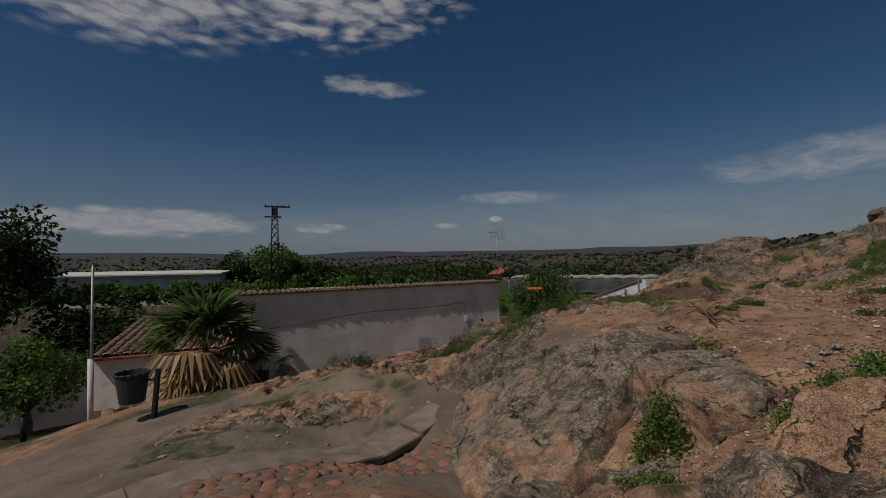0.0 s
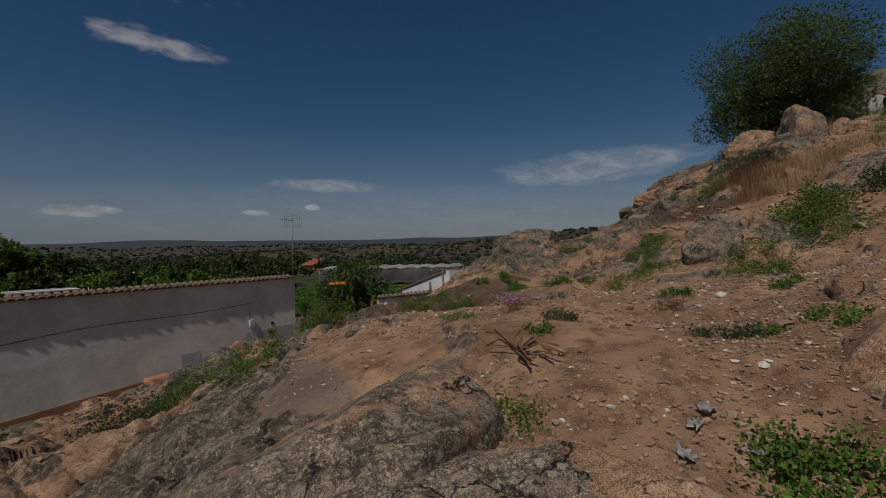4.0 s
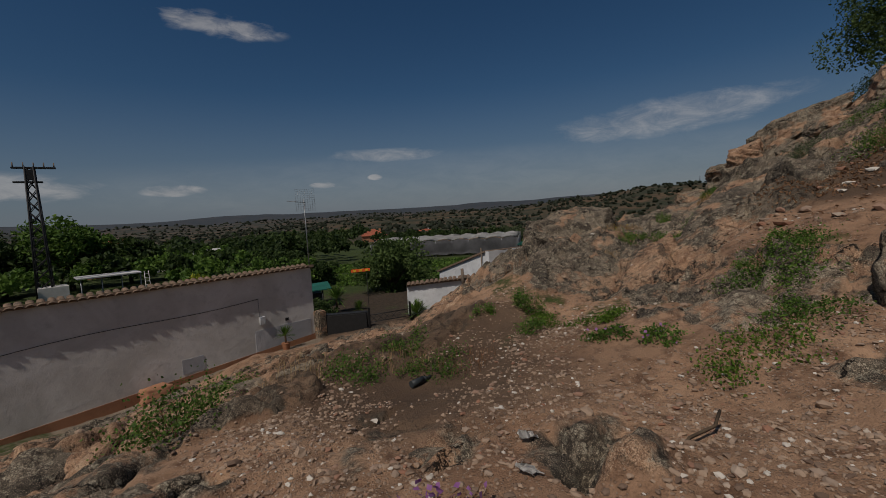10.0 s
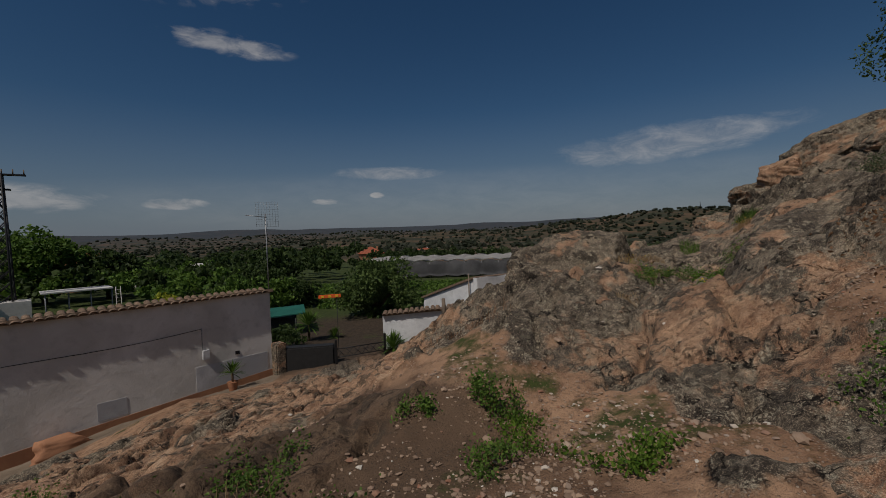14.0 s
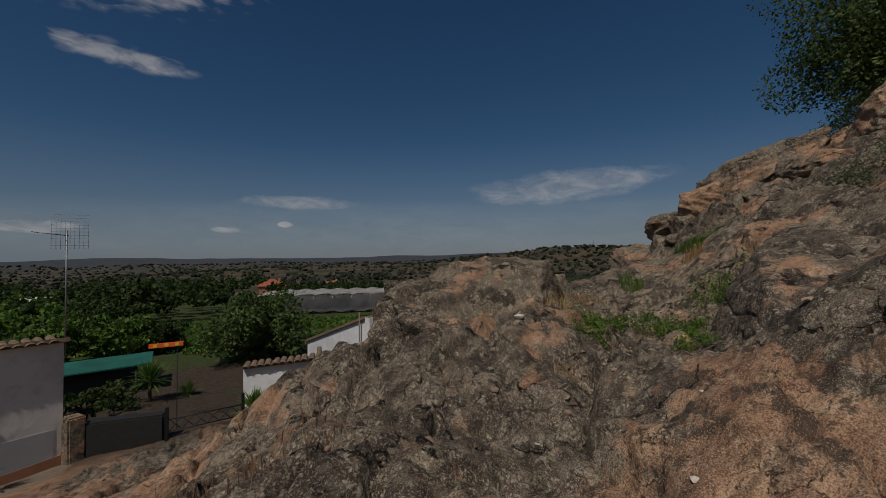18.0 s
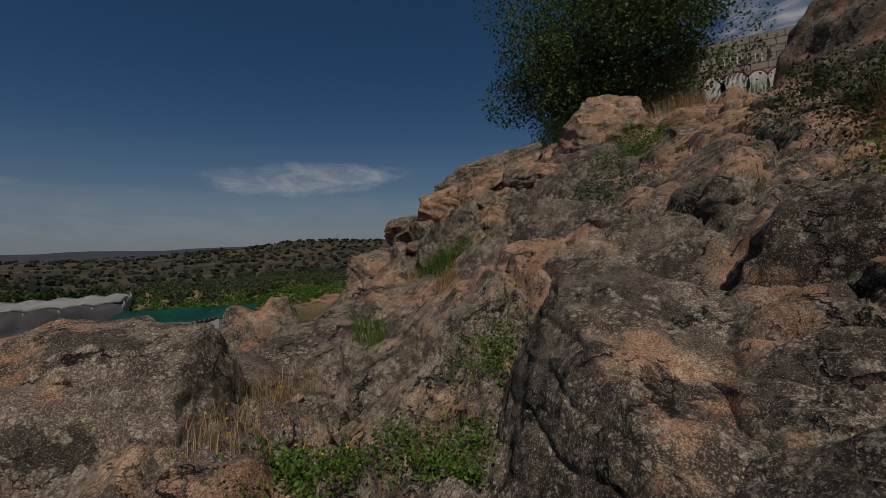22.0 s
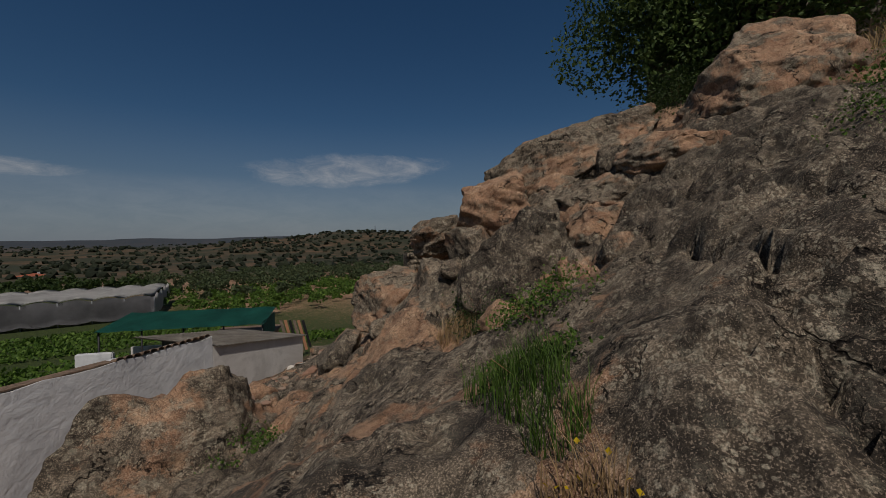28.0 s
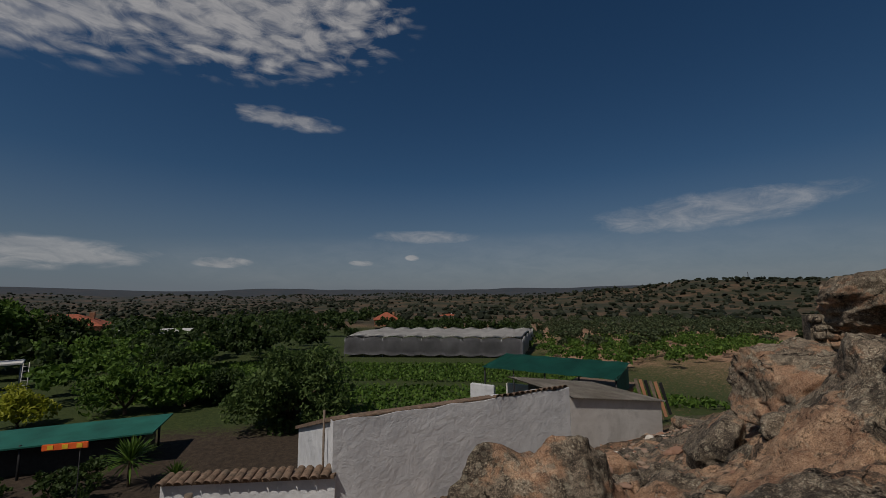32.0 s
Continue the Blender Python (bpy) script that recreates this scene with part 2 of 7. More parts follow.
def blocks(x, y, cell, turn, seed, stretch=1.6):
    """Jointed rock: each block of a jittered lattice has its own height and tilt, with cracks between."""
    c, s = math.cos(turn), math.sin(turn)
    u, v = (x * c + y * s) / (cell * stretch), (-x * s + y * c) / cell
    iu, iv = np.floor(u), np.floor(v)
    f1, f2 = np.full(u.shape, 9.0), np.full(u.shape, 9.0)
    tall, tu, tv, du, dv = (np.zeros_like(u) for _ in range(5))
    for a in (-1, 0, 1):
        for b in (-1, 0, 1):
            k, l = iu + a, iv + b
            zero = np.zeros_like(k)
            cu, cv = k + 0.5 + 0.42 * lattice(k, l, zero, seed), l + 0.5 + 0.42 * lattice(k, l, zero, seed + 1)
            d = np.hypot(u - cu, v - cv)
            near = d < f1
            f2 = np.where(near, f1, np.minimum(f2, d))
            f1 = np.where(near, d, f1)
            tall = np.where(near, lattice(k, l, zero, seed + 2), tall)
            tu = np.where(near, lattice(k, l, zero, seed + 3), tu)
            tv = np.where(near, lattice(k, l, zero, seed + 4), tv)
            du, dv = np.where(near, u - cu, du), np.where(near, v - cv, dv)
    return 0.5 * tall + 0.55 * (tu * du + tv * dv) - 0.35 * f1 * f1, np.exp(-(((f2 - f1) * cell) / 0.045) ** 2)


def land(x, y, detail=True):
    x, y = np.asarray(x, float), np.asarray(y, float)
    cx, cy = np.clip(x, -15, 31), np.clip(y, -5, 33)
    a, b = (cx - 8) / 10, (cy - 12) / 10
    s = SLOPE
    near = s[0] + s[1] * a + s[2] * b + s[3] * a * a + s[4] * a * b + s[5] * b * b + s[6] * a**3 + s[7] * a * a * b + s[8] * a * b * b + s[9] * b**3
    for mx, my, r, h in SWELLS_PATH + SWELLS_HILL + SWELLS_FOOT + SWELLS_START + SWELLS_MIDDLE + SWELLS_END:
        near = near + h * np.exp(-((x - mx) ** 2 + (y - my) ** 2) / (2 * r * r))
    d, az = np.hypot(x, y), np.degrees(np.arctan2(x, y))
    far = -3.5 - 0.028 * np.clip(y - 28, 0, 160) - 0.02 * np.clip(-x - 10, 0, 150)
    far = far + 0.5 * fbm(x * 0.02, y * 0.02, 0, 3, 21) * smooth(d, 60, 150)
    n1, n2 = fbm(az * 0.09, d * 0.002, 0, 4, 31), fbm(az * 0.16, d * 0.003, 3.0, 4, 37)
    far = far + (66 + 11 * n1) * np.exp(-((d - 2700) / 600) ** 2) + (22 + 8 * n2) * np.exp(-((d - 1500) / 320) ** 2)
    far = far + (15 + 4 * n2) * smooth(az, -14, 20) * np.exp(-((d - 720) / 200) ** 2)
    far = far + (23 + 3 * n1) * smooth(az, 26, 46) * smooth(az, 100, 70) * np.exp(-((d - 820) / 190) ** 2)
    out = np.maximum(np.maximum(-13 - x, x - 29), np.maximum(-4 - y, y - 31))
    k = smooth(out, 0, 12)
    hill_back = 6.5 * smooth(x, 16, 30) * smooth(y, 26, 8)
    z = near * (1 - k) + (far + (hill_back + 3.4) * smooth(y, 30, 6) * smooth(x, -30, 20) * smooth(d, 400, 120)) * k
    if detail:
        m = rocky(x, y) * (1 - k)
        wx, wy = x + 0.16 * fbm(x * 1.4, y * 1.4, 0, 3, 61), y + 0.16 * fbm(x * 1.4, y * 1.4, 5.0, 3, 63)
        b1, c1 = blocks(wx, wy, 0.95, 0.72, 81, 2.4)
        b2, c2 = blocks(wx, wy, 0.38, 0.86, 91, 2.1)
        b3, c3 = blocks(wx + 0.04 * fbm(x * 5, y * 5, 0, 2, 67), wy, 0.17, 0.6, 97, 1.8)
        patch = 0.3 + 0.7 * smooth(fbm(x * 0.5, y * 0.5, 0, 2, 66), -0.35, 0.25)
        calm = 1 - 0.85 * smooth(np.hypot((x - 14.7) / 2.6, (y - 15.3) / 1.5), 1.1, 0.75) - 0.6 * smooth(np.hypot((x - 12.1) / 1.7, (y - 12.0) / 0.9), 1.1, 0.7) - 0.5 * smooth(np.hypot((x - 10.7) / 2.0, (y - 15.2) / 1.2), 1.1, 0.7)
        z = z + m * np.clip(calm, 0.12, 1) * (0.05 + 0.21 * b1 - 0.15 * c1 + patch * (0.14 * b2 - 0.08 * c2) + 0.05 * b3 - 0.025 * c3)
        z = z + m * (0.06 * fbm(x * 0.9, y * 0.9, 0, 3, 3) + 0.04 * fbm(x * 4, y * 4, 0, 3, 15))
        z = z + 0.03 * fbm(x * 2.2, y * 2.2, 0, 4, 13) * (1 - k)
    return z


SHEET = {}


def ground_at(x, y):
    """Heights of the finished ground sheet at many places."""
    ax, ay, zz = SHEET["x"], SHEET["y"], SHEET["z"]
    x, y = np.asarray(x, float), np.asarray(y, float)
    i = np.clip(np.searchsorted(ax, x) - 1, 0, len(ax) - 2)
    j = np.clip(np.searchsorted(ay, y) - 1, 0, len(ay) - 2)
    u, v = (x - ax[i]) / (ax[i + 1] - ax[i]), (y - ay[j]) / (ay[j + 1] - ay[j])
    return (zz[j, i] * (1 - u) + zz[j, i + 1] * u) * (1 - v) + (zz[j + 1, i] * (1 - u) + zz[j + 1, i + 1] * u) * v


def gz(x, y):
    """Height of the ground at one place."""
    return float(ground_at(x, y))

# ---- materials ----


def material(name):
    m = bpy.data.materials.new(name)
    m.use_nodes = True
    n = Nodes(m.node_tree)
    return m, n, n.add("ShaderNodeNewGeometry").outputs["Position"]


def finish(n, color, rough=0.85, bump=None, strength=0.4, dist=0.02, metal=0.0):
    kw = {}
    if bump is not None:
        kw["Normal"] = n.add("ShaderNodeBump", Strength=strength, Distance=dist, Height=bump).outputs[0]
    col = color if isinstance(color, bpy.types.NodeSocket) else (*color, 1.0)
    b = n.add("ShaderNodeBsdfPrincipled", Base_Color=col, Roughness=rough, Metallic=metal, **kw)
    b.inputs["Specular IOR Level"].default_value = 0.25
    n.add("ShaderNodeOutputMaterial", Surface=b.outputs[0])


def plain(name, color, rough=0.7, vary=0.25, scale=6.0, metal=0.0, grain=40.0, bump=0.25, dirt=(0.12, 0.09, 0.06), dirty=0.0):
    """Painted, plastic, wooden or metal surfaces: a colour with stains and grain."""
    m, n, p = material(name)
    big, small = n.noise(p, scale, 4.0, 0.6), n.noise(p, grain, 3.0, 0.6)
    dark = tuple(c * (1 - vary) for c in color)
    light = tuple(min(1, c * (1 + vary * 0.6)) for c in color)
    c = n.mix(n.clamp01(big, 0.3, 0.7), dark, light)
    if dirty:
        c = n.mix(n.math("MULTIPLY", n.clamp01(n.noise(p, scale * 0.45, 6.0, 0.65), 0.48, 0.72), dirty), c, dirt)
    finish(n, c, rough, small, bump, 0.01, metal)
    return m


def lichen(n, p, n1, n2, n3, tan, share, dark, deep=0.0):
    """Granite's colour: a grey crust with pale discs and black patches, over the given bare colour, and joints."""
    shift = lambda a, b, c: n.add("ShaderNodeMapping", Vector=p, Location=(a, b, c)).outputs[0]
    lay = n.add("ShaderNodeMapping", Vector=p, Rotation=(0.45, -0.35, 0.66), Scale=(1.0, 3.4, 2.8)).outputs[0]
    streak = n.noise(lay, 1.7, 7.0, 0.7, 0.4)
    n4 = n.noise(p, 120.0, 2.0, 0.7)
    n5 = n.noise(shift(1.1, 5.3, 2.2), 6.5, 8.0, 0.68, 0.2)
    n6 = n.noise(shift(7.1, 3.3, 5.2), 2.6, 10.0, 0.7, 0.3)
    n8 = n.noise(shift(4.7, 1.3, 8.2), 34.0, 6.0, 0.74)
    wob = n.add("ShaderNodeVectorMath", i0=p, i1=n.add("ShaderNodeVectorMath", i0=n.add("ShaderNodeTexNoise", Vector=p, Scale=26.0, Detail=3.0).outputs["Color"], i1=(0.035, 0.035, 0.035)).outputs[0])
    wob.inputs[1].links[0].from_node.operation = "MULTIPLY"
    disc = n.add("ShaderNodeTexVoronoi", Vector=wob.outputs[0], Scale=13.0)
    spot = n.add("ShaderNodeTexVoronoi", Vector=wob.outputs[0], Scale=36.0)
    warp = n.add("ShaderNodeVectorMath", i0=p, i1=n.add("ShaderNodeTexNoise", Vector=p, Scale=1.5, Detail=6.0, Roughness=0.62).outputs["Color"])
    lines = n.add("ShaderNodeMapping", Vector=warp.outputs[0], Rotation=(0.3, 0.2, 0.72), Scale=(0.45, 1.3, 1.1)).outputs[0]
    joint = n.add("ShaderNodeTexVoronoi", feature="DISTANCE_TO_EDGE", Vector=lines, Scale=1.0).outputs[0]
    gap = n.math("MULTIPLY", n.clamp01(joint, 0.012, 0.003), n.clamp01(n6, 0.47, 0.53))
    # plates between the finer joints, each a little lighter or darker than the next
    small = n.add("ShaderNodeMapping", Vector=warp.outputs[0], Rotation=(0.5, -0.2, 0.8), Scale=(1.7, 4.2, 3.6)).outputs[0]
    plate = n.add("ShaderNodeTexVoronoi", Vector=small, Scale=1.0)
    seam = n.add("ShaderNodeTexVoronoi", feature="DISTANCE_TO_EDGE", Vector=small, Scale=1.0).outputs[0]
    tone = n.add("ShaderNodeSeparateXYZ", Vector=plate.outputs["Color"]).outputs[0]
    seam = n.math("MULTIPLY", n.clamp01(seam, 0.022, 0.006), n.clamp01(n2, 0.52, 0.6))
    bands = n.noise(n.add("ShaderNodeMapping", Vector=p, Rotation=(0.4, -0.3, 0.72), Scale=(0.7, 9.0, 7.0)).outputs[0], 1.6, 5.0, 0.6, 0.7)
    # bare stone: iron stains, pale rubbed places, grain
    tan = n.mix(n.math("MULTIPLY", n.clamp01(streak, 0.5, 0.6), 0.65), tan, (0.17, 0.085, 0.048))
    tan = n.mix(n.math("MULTIPLY", n.clamp01(n5, 0.53, 0.62), 0.6), tan, (0.56, 0.41, 0.275))
    tan = n.mix(n.math("MULTIPLY", n.clamp01(n8, 0.5, 0.38), 0.7), tan, (0.12, 0.066, 0.04))
    tan = n.mix(n.math("MULTIPLY", n.clamp01(tone, 0.55, 0.2), 0.35), tan, (0.20, 0.115, 0.07))
    # the crust
    grey = n.mix(n.clamp01(n5, 0.44, 0.56), (0.10, 0.08, 0.058), (0.30, 0.243, 0.178))
    # deep darkens the crust: heavier lichen, and painted shade on the upper slope
    grey = n.mix(n.math("MULTIPLY", deep, n.clamp01(n2, 0.62, 0.42)), grey, (0.062, 0.052, 0.041))
    grey = n.mix(n.math("MULTIPLY", deep, 0.25), grey, (0.05, 0.042, 0.033))
    grey = n.mix(n.math("MULTIPLY", n.clamp01(n8, 0.5, 0.38), 0.8), grey, (0.034, 0.028, 0.021))
    grey = n.mix(n.math("MULTIPLY", n.clamp01(tone, 0.5, 0.9), 0.35), grey, (0.27, 0.225, 0.165))
    pale = n.math("MULTIPLY", n.clamp01(disc.outputs["Distance"], 0.44, 0.32), n.clamp01(n6, 0.5, 0.54))
    pale = n.math("MAXIMUM", pale, n.math("MULTIPLY", n.clamp01(spot.outputs["Distance"], 0.42, 0.30), n.clamp01(n2, 0.44, 0.52)))
    grey = n.mix(n.math("MULTIPLY", pale, 0.7), grey, (0.40, 0.365, 0.28))
    edge = n.math("ADD", n.math("MULTIPLY", n1, 0.6), n.math("ADD", n.math("MULTIPLY", n6, 0.28), n.math("MULTIPLY", n8, 0.12)))
    edge = n.math("ADD", edge, n.math("MULTIPLY", n.math("SUBTRACT", tone, 0.5), 0.05))
    c = n.mix(n.clamp01(n.math("SUBTRACT", edge, share), -0.014, 0.018), tan, grey)
    rim = n.math("ADD", n.math("MULTIPLY", n6, 0.66), n.math("ADD", n.math("MULTIPLY", n5, 0.2), n.math("MULTIPLY", n8, 0.14)))
    black = n.math("MULTIPLY", n.clamp01(rim, 0.525, 0.543), n.clamp01(n4, 0.68, 0.5))
    c = n.mix(n.math("MULTIPLY", black, dark), c, (0.024, 0.021, 0.017))
    c = n.mix(n.math("MULTIPLY", n.clamp01(n4, 0.53, 0.62), 0.55), c, (0.045, 0.034, 0.025))
    c = n.mix(n.math("MULTIPLY", n.clamp01(n4, 0.46, 0.37), 0.4), c, (0.62, 0.5, 0.38))
    c = n.mix(n.math("MULTIPLY", n.math("MULTIPLY", n.clamp01(bands, 0.54, 0.62), n.clamp01(n1, 0.42, 0.56)), 0.6), c, (0.04, 0.031, 0.023))
    gap = n.math("MAXIMUM", gap, n.math("MULTIPLY", seam, 0.55))
    c = n.mix(n.math("MULTIPLY", gap, 0.92), c, (0.018, 0.013, 0.009))
    c = n.add("ShaderNodeHueSaturation", Saturation=0.9, Value=1.13, Color=c).outputs[0]
    c = n.add("ShaderNodeGamma", Color=c, Gamma=1.25).outputs[0]
    height = n.math("ADD", n.math("MULTIPLY", n3, 0.35), n.math("MULTIPLY", n8, 0.22))
    height = n.math("ADD", height, n.math("ADD", n.math("MULTIPLY", n5, 0.5), n.math("MULTIPLY", streak, 0.6)))
    height = n.math("ADD", n.math("SUBTRACT", height, n.math("MULTIPLY", gap, 0.7)), n.math("MULTIPLY", tone, 0.35))
    return c, height


def granite(name, bare=0.5, dark=0.5, red=0.4, deep=0.2):
    """Weathered granite: tan and orange where bare, grey-green and black lichen over it."""
    m, n, p = material(name)
    stretch = n.add("ShaderNodeMapping", Vector=p, Rotation=(0.35, -0.3, 0.7), Scale=(1.0, 0.55, 1.4)).outputs[0]
    n1 = n.noise(stretch, 0.9, 6.0, 0.62, 0.3)
    n2 = n.noise(p, 3.2, 6.0, 0.65, 0.2)
    n3 = n.noise(p, 16.0, 6.0, 0.72)
    tan = n.mix(n.clamp01(n2, 0.35, 0.65), (0.33, 0.18, 0.10), (0.46, 0.31, 0.195))
    tan = n.mix(n.math("MULTIPLY", n.clamp01(n1, 0.5, 0.66), red), tan, (0.34, 0.15, 0.088))
    c, height = lichen(n, p, n1, n2, n3, tan, 0.37 + 0.22 * bare, dark, deep)
    finish(n, c, 0.92, height, 0.9, 0.035)
    return m


def ground_material():
    """Earth with grit, granite, thin grass, the far dry hills and the tilled field, laid out by the sheet's own attributes."""
    m, n, p = material("ground_surface")
    n0, n1 = n.noise(p, 0.12, 5.0, 0.6), n.noise(p, 0.9, 5.0, 0.6)
    n2, n3, n4 = n.noise(p, 5.0, 5.0, 0.65), n.noise(p, 28.0, 4.0, 0.7), n.noise(p, 110.0, 3.0, 0.7)
    rock = n.add("ShaderNodeAttribute")
    rock.attribute_name = "rock"
    green = n.add("ShaderNodeAttribute")
    green.attribute_name = "green"
    paved = n.add("ShaderNodeAttribute")
    paved.attribute_name = "paved"
    away = n.add("ShaderNodeAttribute")
    away.attribute_name = "away"
    earth = n.mix(n.clamp01(n1, 0.35, 0.65), (0.25, 0.143, 0.087), (0.42, 0.262, 0.162))
    earth = n.mix(n.clamp01(n2, 0.47, 0.66), earth, (0.155, 0.085, 0.05))
    grit = n.add("ShaderNodeTexVoronoi", Vector=p, Scale=42.0, Randomness=1.0)
    pebble = n.math("MULTIPLY", n.clamp01(grit.outputs["Distance"], 0.33, 0.24), n.clamp01(n2, 0.42, 0.6))
    stone = n.mix(grit.outputs["Color"], (0.12, 0.072, 0.05), (0.62, 0.5, 0.39))
    earth = n.mix(n.math("MULTIPLY", pebble, 0.75), earth, stone)
    earth = n.mix(n.math("MULTIPLY", n.clamp01(n4, 0.5, 0.75), 0.4), earth, (0.07, 0.045, 0.03))
    stretch = n.add("ShaderNodeMapping", Vector=p, Rotation=(0.2, -0.35, 0.75), Scale=(1.0, 0.5, 1.2)).outputs[0]
    g1 = n.noise(stretch, 0.7, 7.0, 0.6, 0.3)
    g2, g3 = n.noise(p, 3.2, 6.0, 0.65, 0.2), n.noise(p, 16.0, 6.0, 0.72)
    tan = n.mix(n.clamp01(g2, 0.35, 0.65), (0.33, 0.185, 0.103), (0.46, 0.315, 0.20))
    crust = n.add("ShaderNodeAttribute")
    crust.attribute_name = "crust"
    gran, rough_h = lichen(n, p, g1, g2, g3, tan, n.math("SUBTRACT", 0.545, n.math("MULTIPLY", crust.outputs["Fac"], 0.14)), 0.85, n.math("MULTIPLY", crust.outputs["Fac"], 0.75))
    rk = n.clamp01(n.math("ADD", rock.outputs["Fac"], n.math("MULTIPLY", n.math("SUBTRACT", n2, 0.5), 0.7)), 0.35, 0.55)
    c = n.mix(rk, earth, gran)
    soil = n.add("ShaderNodeAttribute")
    soil.attribute_name = "tilled"
    c = n.mix(soil.outputs["Fac"], c, n.mix(n.clamp01(n2, 0.35, 0.65), (0.03, 0.022, 0.015), (0.07, 0.05, 0.034)))
    cement = n.mix(n.clamp01(n1, 0.35, 0.65), (0.15, 0.115, 0.083), (0.255, 0.2, 0.148))
    cement = n.mix(n.math("MULTIPLY", n.clamp01(n3, 0.5, 0.75), 0.5), cement, (0.09, 0.07, 0.055))
    c = n.mix(n.clamp01(n.math("ADD", paved.outputs["Fac"], n.math("MULTIPLY", n.math("SUBTRACT", n1, 0.5), 0.5)), 0.4, 0.6), c, cement)
    grass = n.mix(n.clamp01(n2, 0.35, 0.65), (0.02, 0.036, 0.008), (0.055, 0.072, 0.018))
    c = n.mix(n.clamp01(n.math("ADD", green.outputs["Fac"], n.math("MULTIPLY", n.math("SUBTRACT", n2, 0.5), 0.8)), 0.4, 0.62), c, grass)
    far_n = n.noise(p, 0.018, 7.0, 0.65)
    dry = n.mix(n.clamp01(far_n, 0.44, 0.6), (0.030, 0.032, 0.018), (0.11, 0.068, 0.04))
    dry = n.mix(n.math("MULTIPLY", n.clamp01(n0, 0.48, 0.6), 0.75), dry, (0.03, 0.036, 0.016))
    c = n.mix(away.outputs["Fac"], c, dry)
    # aerial haze painted in: far ground's own colour turns blue-grey with distance
    painted_haze = n.add("ShaderNodeAttribute")
    painted_haze.attribute_name = "distance"
    c = n.mix(n.math("MULTIPLY", painted_haze.outputs["Fac"], 0.8), c, (0.036, 0.046, 0.06))
    height = n.math("ADD", n.math("MULTIPLY", n3, 0.6), n.math("MULTIPLY", n4, 0.3))
    height = n.math("ADD", height, n.math("MULTIPLY", pebble, 0.5))
    both = n.add("ShaderNodeMix", i0=rk, i2=height, i3=rough_h).outputs[0]
    finish(n, c, 0.95, both, 0.95, 0.045)
    return m


def leafy(name, dark, light, back=0.35, rough=0.6):
    """Leaves: each one its own shade of green, with some light coming through."""
    m, n, p = material(name)
    isl = n.add("ShaderNodeNewGeometry").outputs["Random Per Island"]
    c = n.mix(isl, dark, light)
    c = n.mix(n.math("MULTIPLY", n.clamp01(n.noise(p, 1.3, 3.0), 0.4, 0.65), 0.45), c, tuple(v * 0.55 for v in dark))
    b = n.add("ShaderNodeBsdfPrincipled", Base_Color=c, Roughness=rough)
    b.inputs["Specular IOR Level"].default_value = 0.2
    t = n.add("ShaderNodeBsdfTranslucent", Color=c)
    mixed = n.add("ShaderNodeMixShader", i0=back, i1=b.outputs[0], i2=t.outputs[0])
    n.add("ShaderNodeOutputMaterial", Surface=mixed.outputs[0])
    return m


def limewash(name, base, shade, stain=0.5, lump=0.0):
    """Lime-washed render: patched, scuffed and stained towards earth colours."""
    m, n, p = material(name)
    n1, n2, n3 = n.noise(p, 0.55, 6.0, 0.6, 0.6), n.noise(p, 3.0, 6.0, 0.65), n.noise(p, 22.0, 4.0, 0.65)
    c = n.mix(n.clamp01(n1, 0.42, 0.6), base, shade)
    c = n.mix(n.math("MULTIPLY", n.clamp01(n2, 0.52, 0.72), stain), c, tuple(v * 0.72 for v in shade))
    c = n.mix(n.math("MULTIPLY", n.clamp01(n3, 0.6, 0.75), 0.35), c, (0.33, 0.29, 0.24))
    height = n.math("ADD", n2, n.math("MULTIPLY", n3, 0.35))
    if lump:
        height = n.math("ADD", n.math("MULTIPLY", n.clamp01(n.noise(p, 2.4, 7.0, 0.62, 0.5), 0.34, 0.66), 0.6), height)
    finish(n, c, 0.9, height, 0.5 + lump * 4, 0.03 + lump * 0.5)
    return m


